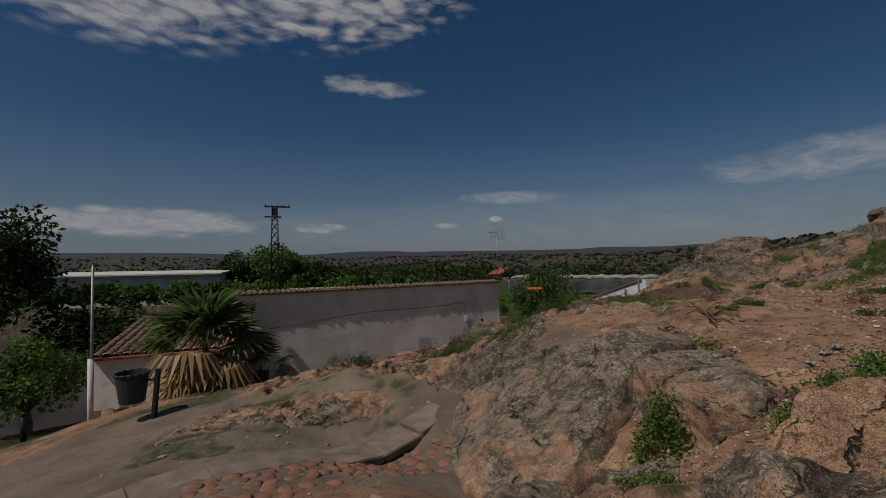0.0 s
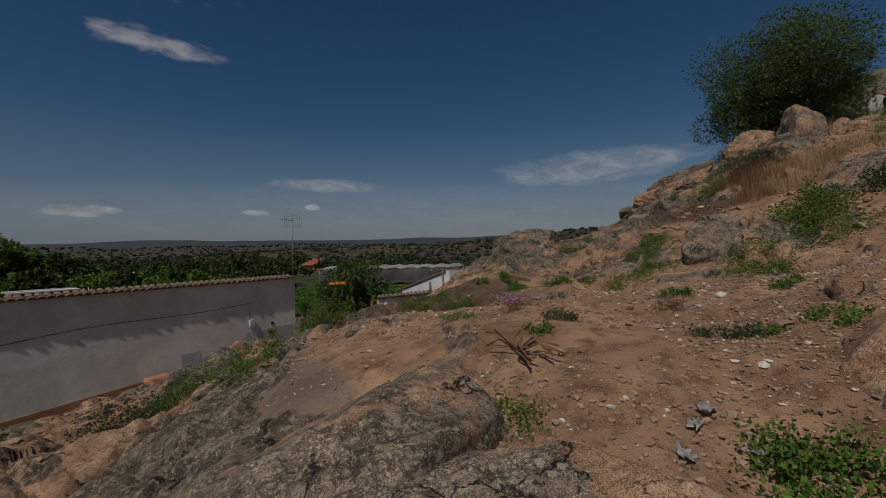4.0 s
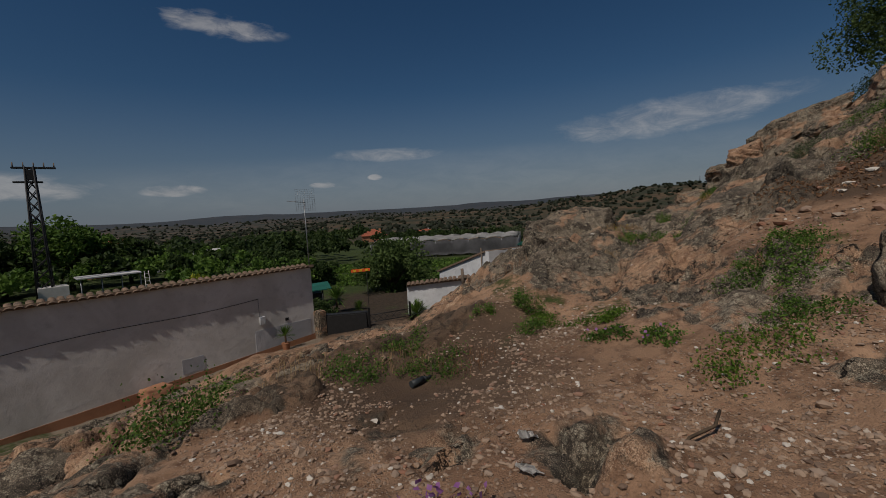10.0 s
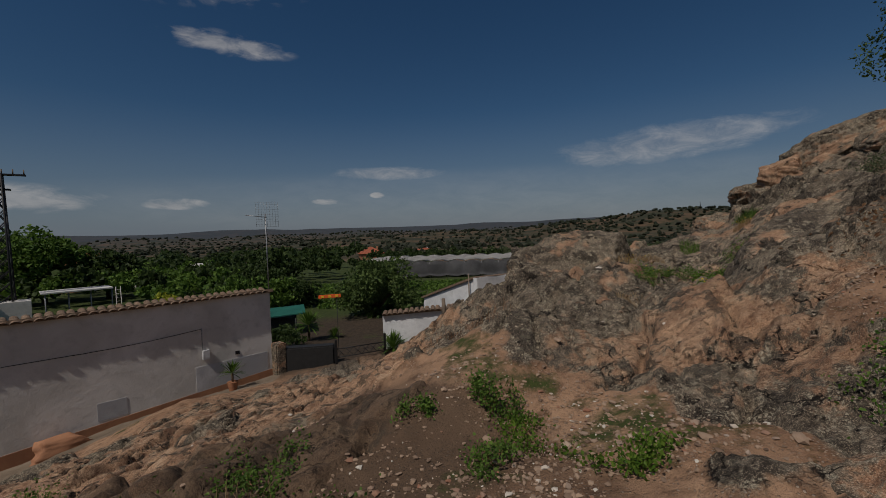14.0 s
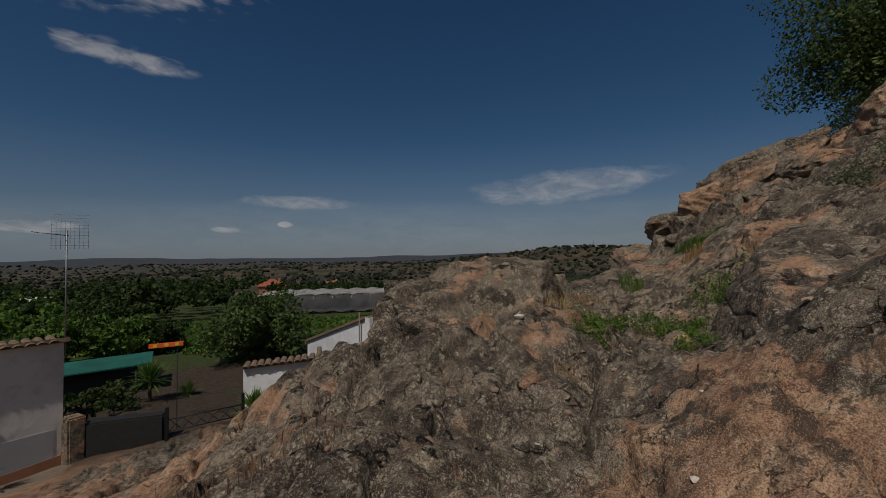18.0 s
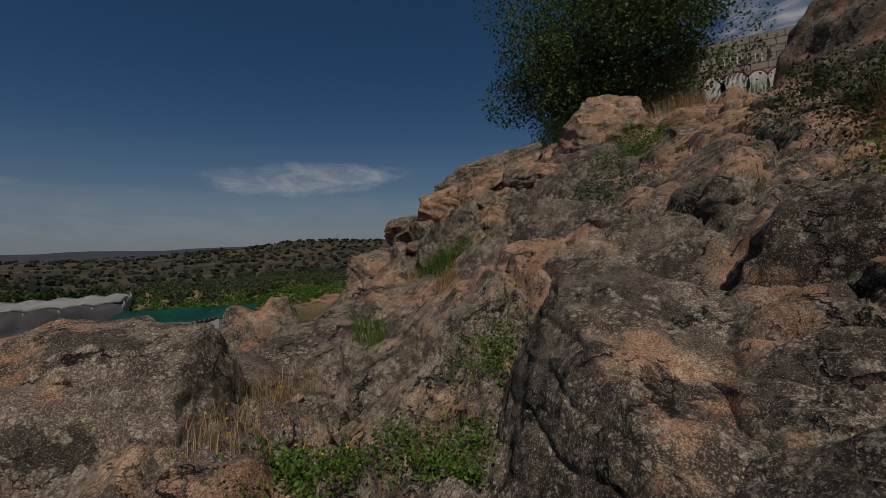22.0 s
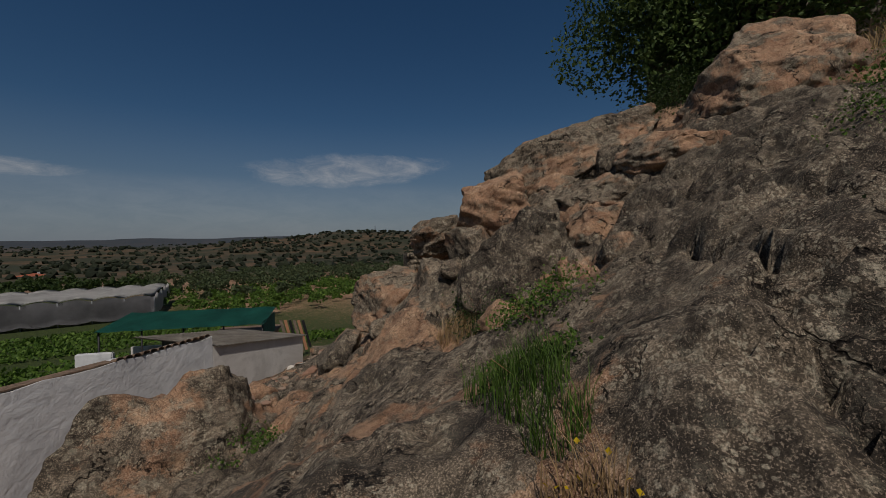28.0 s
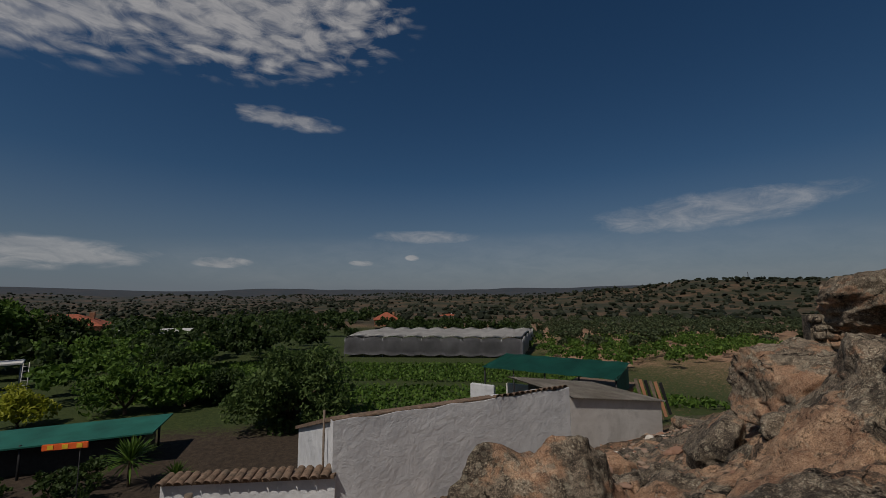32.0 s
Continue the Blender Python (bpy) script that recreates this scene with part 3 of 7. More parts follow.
MAT = {
    "ground": ground_material(),
    "granite": granite("lichened_granite", 0.47, 0.42),
    "granite_bare": granite("bare_orange_granite", 0.82, 0.18, 0.6),
    "granite_pale": granite("pale_tan_granite", 0.6, 0.12, 0.1),
    "granite_red": granite("reddish_granite", 0.95, 0.1, 1.0),
    "granite_dark": granite("dark_lichened_granite", 0.28, 0.95, 0.2, 0.8),
    "white": limewash("white_limewash", (0.60, 0.58, 0.55), (0.49, 0.47, 0.44)),
    "white_new": limewash("rough_white_limewash", (0.60, 0.61, 0.615), (0.49, 0.50, 0.51), 0.5, 0.012),
    "band": limewash("red_ochre_base_band", (0.34, 0.17, 0.095), (0.27, 0.13, 0.075), 0.4),
    "patch": limewash("grey_cement_patch", (0.34, 0.345, 0.36), (0.46, 0.46, 0.47), 0.5),
    "tile": plain("weathered_clay_tile", (0.18, 0.122, 0.084), 0.9, 0.6, 9.0, dirt=(0.10, 0.09, 0.07), dirty=0.7),
    "tile_red": plain("red_clay_tile", (0.30, 0.09, 0.05), 0.85, 0.4, 3.0),
    "concrete": plain("weathered_concrete", (0.27, 0.25, 0.22), 0.9, 0.3, 3.0, dirty=0.4),
    "block": plain("hollow_concrete_block", (0.27, 0.235, 0.195), 0.92, 0.25, 2.0, dirty=0.35),
    "mortar": plain("cement_mortar", (0.20, 0.175, 0.145), 0.95, 0.3, 4.0),
    "stone": granite("rubble_stone", 0.4, 0.5, 0.3),
    "metal": plain("dark_painted_iron", (0.025, 0.025, 0.026), 0.55, 0.3, 8.0, 0.4),
    "steel": plain("galvanised_steel", (0.22, 0.23, 0.24), 0.5, 0.3, 5.0, 0.7),
    "plastic": plain("dark_plastic", (0.03, 0.035, 0.038), 0.5, 0.3, 8.0),
    "cable": plain("black_cable", (0.02, 0.02, 0.02), 0.6, 0.2),
    "wood": plain("grey_weathered_wood", (0.16, 0.125, 0.095), 0.9, 0.4, 7.0),
    "green_sheet": plain("green_shade_cloth", (0.012, 0.10, 0.075), 0.7, 0.35, 0.8),
    "net": plain("white_shade_net", (0.50, 0.49, 0.47), 0.8, 0.25, 0.25, grain=8.0),
    "net_side": plain("grey_shade_net", (0.12, 0.12, 0.125), 0.8, 0.35, 0.5, grain=8.0),
    "orange": plain("orange_board", (0.75, 0.13, 0.03), 0.6, 0.2),
    "yellow": plain("yellow_paint", (0.7, 0.45, 0.04), 0.6, 0.2),
    "grey_roof": plain("grey_fibre_cement", (0.25, 0.23, 0.2), 0.9, 0.35, 1.5, dirty=0.5),
    "bark": plain("rough_bark", (0.10, 0.07, 0.045), 0.95, 0.5, 12.0, bump=0.8),
    "paint_white": plain("white_spray_paint", (0.55, 0.54, 0.52), 0.8, 0.3, 6.0),
    "paint_red": plain("red_spray_paint", (0.20, 0.03, 0.025), 0.8, 0.2, 6.0),
    "litter": plain("dirty_white_plastic", (0.55, 0.53, 0.50), 0.6, 0.4, 9.0),
    "slab": plain("worn_brown_grey_cement", (0.20, 0.16, 0.12), 0.92, 0.4, 4.0, dirty=0.5),
    "paver": plain("red_brown_paving_stone", (0.24, 0.115, 0.075), 0.9, 0.5, 5.0, dirty=0.4),
    "terracotta": plain("terracotta_pot", (0.33, 0.15, 0.08), 0.85, 0.3, 8.0),
    "leaf": leafy("green_leaves", (0.045, 0.098, 0.016), (0.14, 0.23, 0.04)),
    "leaf_dark": leafy("dark_green_leaves", (0.018, 0.038, 0.010), (0.065, 0.10, 0.026)),
    "far_scrub": leafy("far_scrub_leaves", (0.018, 0.024, 0.013), (0.042, 0.05, 0.028)),
    "leaf_mid": leafy("mid_green_leaves", (0.042, 0.078, 0.022), (0.15, 0.215, 0.062), 0.42),
    "leaf_olive": leafy("grey_green_leaves", (0.045, 0.065, 0.03), (0.11, 0.14, 0.065)),
    "leaf_bright": leafy("bright_green_leaves", (0.05, 0.11, 0.012), (0.14, 0.22, 0.03)),
    "leaf_yellow": leafy("yellow_green_leaves", (0.22, 0.26, 0.02), (0.42, 0.42, 0.05)),
    "leaf_dry": leafy("dry_straw", (0.26, 0.165, 0.08), (0.50, 0.36, 0.19), 0.35),
    "leaf_brown": leafy("dry_brown_stems", (0.15, 0.08, 0.045), (0.32, 0.18, 0.095), 0.3),
    "petal": leafy("mauve_petals", (0.28, 0.10, 0.30), (0.48, 0.25, 0.50), 0.4),
    "petal_yellow": leafy("yellow_petals", (0.55, 0.38, 0.01), (0.75, 0.55, 0.03), 0.4),
}

# ---- mesh helpers ----


def raw_mesh(name, verts, faces, shade_smooth=False):
    """A mesh from arrays: faces is an n x k array of corner numbers."""
    me = bpy.data.meshes.new(name)
    verts, faces = np.asarray(verts, np.float32), np.asarray(faces, np.int32)
    k = faces.shape[1]
    me.vertices.add(len(verts))
    me.vertices.foreach_set("co", verts.ravel())
    me.loops.add(faces.size)
    me.loops.foreach_set("vertex_index", faces.ravel())
    me.polygons.add(len(faces))
    me.polygons.foreach_set("loop_start", np.arange(0, faces.size, k, dtype=np.int32))
    me.polygons.foreach_set("loop_total", np.full(len(faces), k, np.int32))
    me.update(calc_edges=True)
    me.polygons.foreach_set("use_smooth", np.full(len(faces), shade_smooth))
    me.validate()
    return me


def part(name, me, mat, parent=None, label="", loc=None):
    """Links a mesh (or bmesh) as one object, under a thing or part if one is given."""
    if isinstance(me, bmesh.types.BMesh):
        bm, me = me, bpy.data.meshes.new(name)
        bm.to_mesh(me)
        bm.free()
    if not me.materials:
        me.materials.append(MAT[mat])
    ob = new(name, me)
    ob.parent = parent
    if loc is not None:
        ob.matrix_basis = loc if isinstance(loc, Matrix) else Matrix.Translation(loc)
    if label:
        ob["label"] = label
    return ob


def thing(name, m, label, category, group="", kind=""):
    ob = new(name)
    ob.empty_display_size = 0.1
    ob.matrix_basis = m
    return tagged(ob, label, category, group, kind)


def box(sx, sy, sz, at=(0, 0, 0), bevel=0.0, m=None):
    bm = bmesh.new()
    bmesh.ops.create_cube(bm, size=1)
    bmesh.ops.scale(bm, vec=(sx, sy, sz), verts=bm.verts)
    if bevel:
        bmesh.ops.bevel(bm, geom=bm.edges[:], offset=bevel, segments=2, affect="EDGES")
    bmesh.ops.translate(bm, vec=at, verts=bm.verts)
    if m is not None:
        bmesh.ops.transform(bm, matrix=m, verts=bm.verts)
    return bm


def join(*bms):
    base = bms[0]
    for b in bms[1:]:
        me = bpy.data.meshes.new("tmp")
        b.to_mesh(me)
        b.free()
        base.from_mesh(me)
        bpy.data.meshes.remove(me)
    return base


def rod(a, b, r0, r1=None, sides=8):
    """A round bar from a to b."""
    a, b = Vector(a), Vector(b)
    bm = bmesh.new()
    bmesh.ops.create_cone(bm, cap_ends=True, segments=sides, radius1=r0, radius2=r0 if r1 is None else r1, depth=(b - a).length)
    m = Matrix.Translation((a + b) / 2) @ (b - a).to_track_quat("Z", "Y").to_matrix().to_4x4()
    bmesh.ops.transform(bm, matrix=m, verts=bm.verts)
    for f in bm.faces:
        f.smooth = len(f.verts) == 4
    return bm


def tube(points, r, sides=6):
    """A bent round bar, in one skin."""
    pts = [Vector(q) for q in points]
    bm, rings = bmesh.new(), []
    for i, q in enumerate(pts):
        d = (pts[min(i + 1, len(pts) - 1)] - pts[max(i - 1, 0)]).normalized()
        m = d.to_track_quat("Z", "Y").to_matrix()
        rings.append([bm.verts.new(q + m @ Vector((math.cos(math.tau * k / sides) * r, math.sin(math.tau * k / sides) * r, 0))) for k in range(sides)])
    for a, b in zip(rings, rings[1:]):
        for k in range(sides):
            bm.faces.new((a[k], a[(k + 1) % sides], b[(k + 1) % sides], b[k])).smooth = True
    bm.faces.new(rings[0][::-1])
    bm.faces.new(rings[-1])
    return bm


def prism(outline, depth):
    """A flat outline in x, z, given depth along y."""
    bm = bmesh.new()
    a = [bm.verts.new((x, 0, z)) for x, z in outline]
    b = [bm.verts.new((x, depth, z)) for x, z in outline]
    bm.faces.new(a)
    bm.faces.new(b[::-1])
    for i in range(len(a)):
        j = (i + 1) % len(a)
        bm.faces.new((a[j], a[i], b[i], b[j]))
    bmesh.ops.recalc_face_normals(bm, faces=bm.faces)
    return bm


ICO = {}


def ico(level):
    if level not in ICO:
        bm = bmesh.new()
        bmesh.ops.create_icosphere(bm, subdivisions=level, radius=1)
        v = np.array([v.co[:] for v in bm.verts])
        f = np.array([[c.index for c in t.verts] for t in bm.faces])
        bm.free()
        ICO[level] = (v, f)
    return ICO[level]


def rock_mesh(size, seed, level=5, rough=0.12, cuts=10, flat_top=0.0, crack=0.0):
    """A weathered boulder: a swollen block with flattened faces, ledges, cracks and a pitted skin."""
    v, f = ico(level)
    rng = np.random.default_rng(seed)
    p = v.copy()
    p = np.sign(p) * np.abs(p) ** 0.82
    for _ in range(cuts):
        n = rng.normal(size=3)
        n[2] = abs(n[2]) * 0.7
        n /= np.linalg.norm(n)
        d = rng.uniform(0.52, 0.9)
        over = p @ n - d
        p = p - np.where(over > 0, over * 0.97, 0)[:, None] * n
    o = rng.uniform(-50, 50, 3)
    q = p * 1.25 + o
    big = fbm(q[:, 0], q[:, 1], q[:, 2], 3, seed)
    ridge = 0.5 - np.abs(fbm(q[:, 0] * 1.7, q[:, 1] * 0.9, q[:, 2] * 2.6, 4, seed + 7))
    bed = q @ np.array([0.5, -0.9, 2.1]) + 0.35 * big
    bed = bed - np.floor(bed)
    ledge = np.minimum(bed * 1.25, (1 - bed) * 5)
    s = np.array(size)
    world = p * s
    fine = fbm(world[:, 0] * 5 + o[0], world[:, 1] * 5, world[:, 2] * 5, 4, seed + 11)
    r = 1 + rough * 0.8 * big + rough * 0.5 * ridge + 0.045 * ledge
    p = p * r[:, None]
    if flat_top:
        p[:, 2] = np.where(p[:, 2] > flat_top, flat_top + (p[:, 2] - flat_top) * 0.3, p[:, 2])
    if crack:
        c = p @ np.array([math.cos(seed), math.sin(seed), 0.35]) + 0.1 * big
        p = p * (1 - crack * np.exp(-(c / 0.035) ** 2))[:, None]
    p = p * s + (v * (0.042 * min(size) ** 0.5 * fine)[:, None])
    return raw_mesh("boulder", p, f, True)


def boulder(x, y, top, sx, sy, sz, turn=0.0, seed=0, mat="granite", level=5, tilt=(0, 0), label="", **kw):
    """A boulder whose crown stands at height top."""
    me = rock_mesh((sx, sy, sz), seed, level, **kw)
    me.name = "boulder"
    ob = part("boulder", me, mat, loc=pose(x, y, 0, tilt[0], tilt[1], turn))
    m = ob.matrix_basis
    co = np.empty(len(me.vertices) * 3, np.float32)
    me.vertices.foreach_get("co", co)
    hi = float((co.reshape(-1, 3) @ np.array(m.to_3x3())[2]).max())
    ob.location.z = top - hi
    words = {"granite": "rounded granite boulder with grey lichen", "granite_bare": "weathered orange granite boulder, bare of lichen",
             "granite_dark": "granite boulder covered in black and grey lichen",
             "granite_pale": "pale tan granite block", "granite_red": "reddish bare granite boulder"}
    return tagged(ob, label or words[mat] + " on the slope", "boulder", "boulders on the hillside")


def through_points(a, b, c):
    """The plane through three points, its normal upwards."""
    a, b, c = Vector(a), Vector(b), Vector(c)
    k = (b - a).cross(c - a).normalized()
    k = -k if k.z < 0 else k
    return np.array(k), float(k.dot(a))


def hewn(centre, radii, planes, seed, mat, label, level=6, rough=0.05):
    """A rock with known faces: a ball cut by planes, its edges worn, its skin pitted."""
    v, f = ico(level)
    c = np.array(centre)
    p = v * np.array(radii) + c
    for _ in range(2):
        for k, d in planes:
            over = p @ k - d
            p = p - np.where(over > 0, over * 0.98, 0)[:, None] * k
    big = fbm(p[:, 0] * 1.3, p[:, 1] * 1.3, p[:, 2] * 1.3, 3, seed)
    lay = p @ np.array([0.55, -0.75, 1.6]) * 2.2 + 0.5 * big
    ledge = np.abs(lay - np.floor(lay) - 0.5)
    fine = fbm(p[:, 0] * 6, p[:, 1] * 6, p[:, 2] * 6, 4, seed + 3)
    p = p + v * (rough * (1.1 * big - 0.45 * np.exp(-(ledge / 0.07) ** 2)) + 0.022 * fine)[:, None]
    return tagged(part("boulder", raw_mesh("boulder", p - c, f, True), mat, loc=tuple(centre)), label, "boulder", "boulders on the hillside")


def leaf_cloud(centres, size, rng, spread=0.0, aspect=1.8, up=0.3, fold=0.25):
    """Leaves at the given places: folded blades of two triangles turned at random."""
    c = np.asarray(centres)
    n = len(c)
    d = rng.normal(size=(n, 3))
    d[:, 2] += up
    d /= np.linalg.norm(d, axis=1)[:, None]
    e = np.cross(d, rng.normal(size=(n, 3)))
    e /= np.linalg.norm(e, axis=1)[:, None] + 1e-9
    nrm = np.cross(d, e)
    s = size * rng.uniform(0.6, 1.3, n)[:, None]
    a, b = c - d * s * 0.5, c + d * s * 0.5
    l, r = c + e * s * 0.5 / aspect + nrm * s * fold * 0.4, c - e * s * 0.5 / aspect + nrm * s * fold * 0.4
    v = np.stack([a, r, b, l], 1).reshape(-1, 3)
    i = np.arange(n)[:, None] * 4
    return v, i + [0, 1, 2, 3]


def crown_points(rng, n, radii, lumps=26, hollow=0.4, lump_r=0.38, low=False):
    """Places for leaves: lumps of different size over an ellipsoid, denser to the outside, with gaps."""
    radii = np.array(radii)
    d = rng.normal(size=(lumps, 3))
    d /= np.linalg.norm(d, axis=1)[:, None]
    if not low:
        d[:, 2] = np.where(d[:, 2] < -0.35, -d[:, 2] * 0.5, d[:, 2])
    c = d * rng.uniform(hollow, 0.95, lumps)[:, None]
    lr = rng.uniform(0.6, 1.25, lumps) * lump_r
    k = rng.integers(0, lumps, n)
    q = rng.normal(size=(n, 3))
    q /= np.linalg.norm(q, axis=1)[:, None]
    q = c[k] + q * (lr[k] * rng.uniform(0.35, 1.0, n) ** 0.5)[:, None]
    return q * radii


def tree(name, x, y, z, height, radii, leaf, n, mat, seed, label, trunk_r=0.16, lean=(0, 0), lumps=26, bole=None, group="", low=False):
    """A tree: a tapered trunk with limbs, and a crown of leaves in uneven lumps."""
    rng = np.random.default_rng(seed)
    t = thing(name, pose(x, y, z), label, "tree", group)
    mid = height - radii[2]
    bole = mid * 0.55 if bole is None else bole
    bend = Vector((lean[0] * 0.5, lean[1] * 0.5, bole))
    part("trunk", join(rod((0, 0, -0.3), bend * 0.55 + Vector((0.05, 0.02, 0)), trunk_r * 1.25, trunk_r),
                       rod(bend * 0.55 + Vector((0.05, 0.02, 0)), bend, trunk_r, trunk_r * 0.8)), "bark", t)
    for k in range(6):
        a = k * 1.05 + rng.uniform(0, 0.5)
        tip = Vector((lean[0] + math.cos(a) * radii[0] * 0.6, lean[1] + math.sin(a) * radii[1] * 0.6, mid + radii[2] * rng.uniform(-0.1, 0.5)))
        knee = bend.lerp(tip, 0.5) + Vector((0, 0, radii[2] * 0.12))
        part("limb", join(rod(bend, knee, trunk_r * 0.6, trunk_r * 0.38, 6), rod(knee, tip, trunk_r * 0.38, trunk_r * 0.12, 6)), "bark", t)
    pts = crown_points(rng, n, radii, lumps, low=low) + np.array([lean[0], lean[1], mid])
    v, f = leaf_cloud(pts, leaf, rng)
    part("crown", raw_mesh("crown", v, f), mat, t)
    return t

# ---- the ground: one sheet to the horizon ----


def spaced(lo, hi, step, reach, growth=1.11):
    core = np.arange(lo, hi + step / 2, step)
    out, d, s = [], 0.0, step
    while d < reach:
        s = s * growth
        d += s
        out.append(d)
    out = np.array(out)
    return np.concatenate([lo - out[::-1], core, hi + out])


gx, gy = spaced(-4.5, 21, 0.04, 4600), spaced(1.8, 21, 0.04, 4600)
X, Y = np.meshgrid(gx, gy)
Zg = land(X.ravel(), Y.ravel())
nx, ny = len(gx), len(gy)
SHEET.update(x=gx, y=gy, z=Zg.reshape(ny, nx))
i0 = (np.arange(ny - 1)[:, None] * nx + np.arange(nx - 1)).ravel()
sheet = raw_mesh("ground", np.stack([X.ravel(), Y.ravel(), Zg], 1), np.stack([i0, i0 + 1, i0 + nx + 1, i0 + nx], 1), True)
xr, yr = X.ravel(), Y.ravel()
dist = np.hypot(xr, yr)


def layer(name, values):
    at = sheet.attributes.new(name, "FLOAT", "POINT")
    at.data.foreach_set("value", np.clip(values, 0, 1).astype(np.float32))


near_in = smooth(np.maximum(np.maximum(-13 - xr, xr - 29), np.maximum(-4 - yr, yr - 31)), 6, 0)
layer("rock", rocky(xr, yr) * near_in)
grass_n = fbm(xr * 0.6, yr * 0.6, 0, 4, 51)
field = smooth(np.abs(xr - 15), 22, 18) * smooth(yr, 38, 41) * smooth(yr, 66, 60)
meadow = smooth(dist, 32, 45) * smooth(dist, 260, 120) * (0.62 + 0.38 * smooth(xr, 60, 20)) * (1 - 0.4 * smooth(fbm(xr * 0.12, yr * 0.12, 0, 3, 55), 0.0, 0.3) * smooth(xr, 26, 34))
layer("green", np.maximum.reduce([field * 0.9, meadow * 0.75, 0.55 * smooth(grass_n, 0.15, 0.6) * (1 - rocky(xr, yr)) * near_in * smooth(np.hypot((xr - 5) / 4.2, (yr - 6) / 3.4), 0.9, 1.4) * smooth(np.hypot(xr - 12.3, yr - 9.7), 1.8, 3.2)]))
layer("paved", np.maximum(smooth(np.hypot((xr + 2.2) / 4.6, (yr - 6.4) / 3.2), 1.05, 0.85) * (1 - rocky(xr, yr)),
                          smooth(np.abs(yr - 22.9 - 0.605 * xr) / 1.164, 0.85, 0.65) * smooth(xr, 4.2, 3.2) * smooth(yr, 15, 17)))
layer("tilled", np.maximum(smooth(yr - 0.15 * xr, 22.5, 25.5) * smooth(xr, 30, 22), smooth(xr, -9, -13)) * smooth(dist, 170, 110)
      + 0.75 * smooth(np.hypot((xr - 12.1) / 1.5, (yr - 9.7) / 1.3), 1.1, 0.7)
      + 0.75 * smooth(np.hypot((xr - 5.1) / 2.5, (yr - 10.4) / 2.2) + 0.25 * grass_n, 1.15, 0.6))
bare_strip = np.maximum(smooth(seg_dist(xr, yr, 13.0, 13.9, 14.6, 12.2) + 0.25 * grass_n, 0.6, 0.3),
                        smooth(np.hypot((xr - 9.3) / 1.1, (yr - 11.1) / 0.9) + 0.25 * grass_n, 1.1, 0.6))
# round 17.4, 13.5 dark lichen and the slope's shade are both put into the crust
layer("crust", (1 - bare_strip) * np.maximum.reduce([0.72 * smooth(np.hypot((xr - 12.0) / 2.0, (yr - 11.6) / 1.3), 1.05, 0.85), 0.95 * smooth(np.hypot((xr - 7.4) / 1.1, (yr - 12.1) / 0.9), 1.15, 0.7), smooth(np.hypot((xr - 14.6) / 1.1, (yr - 13.2) / 1.0), 1.2, 0.9),
                                  0.9 * smooth(np.hypot((xr - 10.0) / 2.3, (yr - 14.9) / 1.5), 1.1, 0.7), 0.7 * smooth(np.hypot((xr - 1.2) / 2.0, (yr - 6.6) / 2.6), 1.1, 0.5),
                                  0.75 * smooth(np.hypot((xr - 9.2) / 1.9, (yr - 13.0) / 1.5), 1.1, 0.7), 0.6 * smooth(np.hypot((xr - 15.0) / 2.2, (yr - 15.6) / 1.4), 1.1, 0.7), smooth(np.hypot((xr - 17.4) / 2.8, (yr - 13.5) / 1.6), 1.1, 0.7),
                                  0.2 + 0.8 * fbm(xr * 0.35, yr * 0.35, 0, 3, 58)]))
layer("away", smooth(dist, 120, 220))
# how much haze is painted into the sheet's colour
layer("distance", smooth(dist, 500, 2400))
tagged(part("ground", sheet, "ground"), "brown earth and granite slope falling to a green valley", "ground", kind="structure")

# ---- boulders along the path ----
hewn((1.55, 4.75, -0.55), (1.55, 1.7, 1.6),
     [through_points((0.95, 4.87, 0.08), (1.68, 4.1, 0.06), (1.61, 3.45, -0.3)), through_points((1.99, 4.49, 0.39), (2.2, 5.13, 0.52), (2.59, 4.63, 0.36)),
      through_points((0.95, 4.87, 0.08), (-0.15, 5.4, -0.92), (0.45, 3.5, -0.62)), through_points((0.95, 4.87, 0.1), (1.82, 5.3, 0.25), (0.2, 6.1, -0.7)),
      through_points((2.62, 4.6, 0.36), (1.68, 4.08, 0.04), (1.9, 4.0, -0.5)), (np.array((0.0, -0.95, 0.3)), -3.55)], 11, "granite", "grey lichened granite whaleback with a sharp crest")
hewn((2.45, 3.75, -0.15), (0.9, 0.75, 0.75),
     [through_points((1.88, 3.96, 0.2), (3.09, 4.24, 0.41), (2.5, 3.36, 0.12)), through_points((1.88, 3.96, 0.2), (1.92, 3.3, -0.1), (1.84, 3.9, -0.4)),
      (np.array((-0.94, -0.3, 0.1)), -2.95), (np.array((0.1, -0.95, 0.25)), -2.98)], 14, "granite_pale", "pale granite slab with a grey lichened face")
hewn((2.55, 2.45, 0.0), (0.95, 0.5, 0.55),
     [through_points((2.6, 2.72, 0.45), (1.76, 2.43, 0.18), (2.97, 2.86, 0.51)), (np.array((-0.35, -0.8, 0.45)), -2.55)], 15, "granite_red", "reddish bare granite boulder beside the path")
boulder(1.95, 2.75, 0.06, 0.42, 0.3, 0.3, 60, 115, "granite_bare")
boulder(1.35, 2.95, -0.1, 0.4, 0.3, 0.3, 20, 47, "granite", 5)
boulder(0.55, 3.15, -0.32, 0.55, 0.35, 0.35, 40, 16, "granite", 5)
boulder(4.85, 3.5, 0.95, 0.75, 0.6, 0.6, 30, 117, "granite_bare")
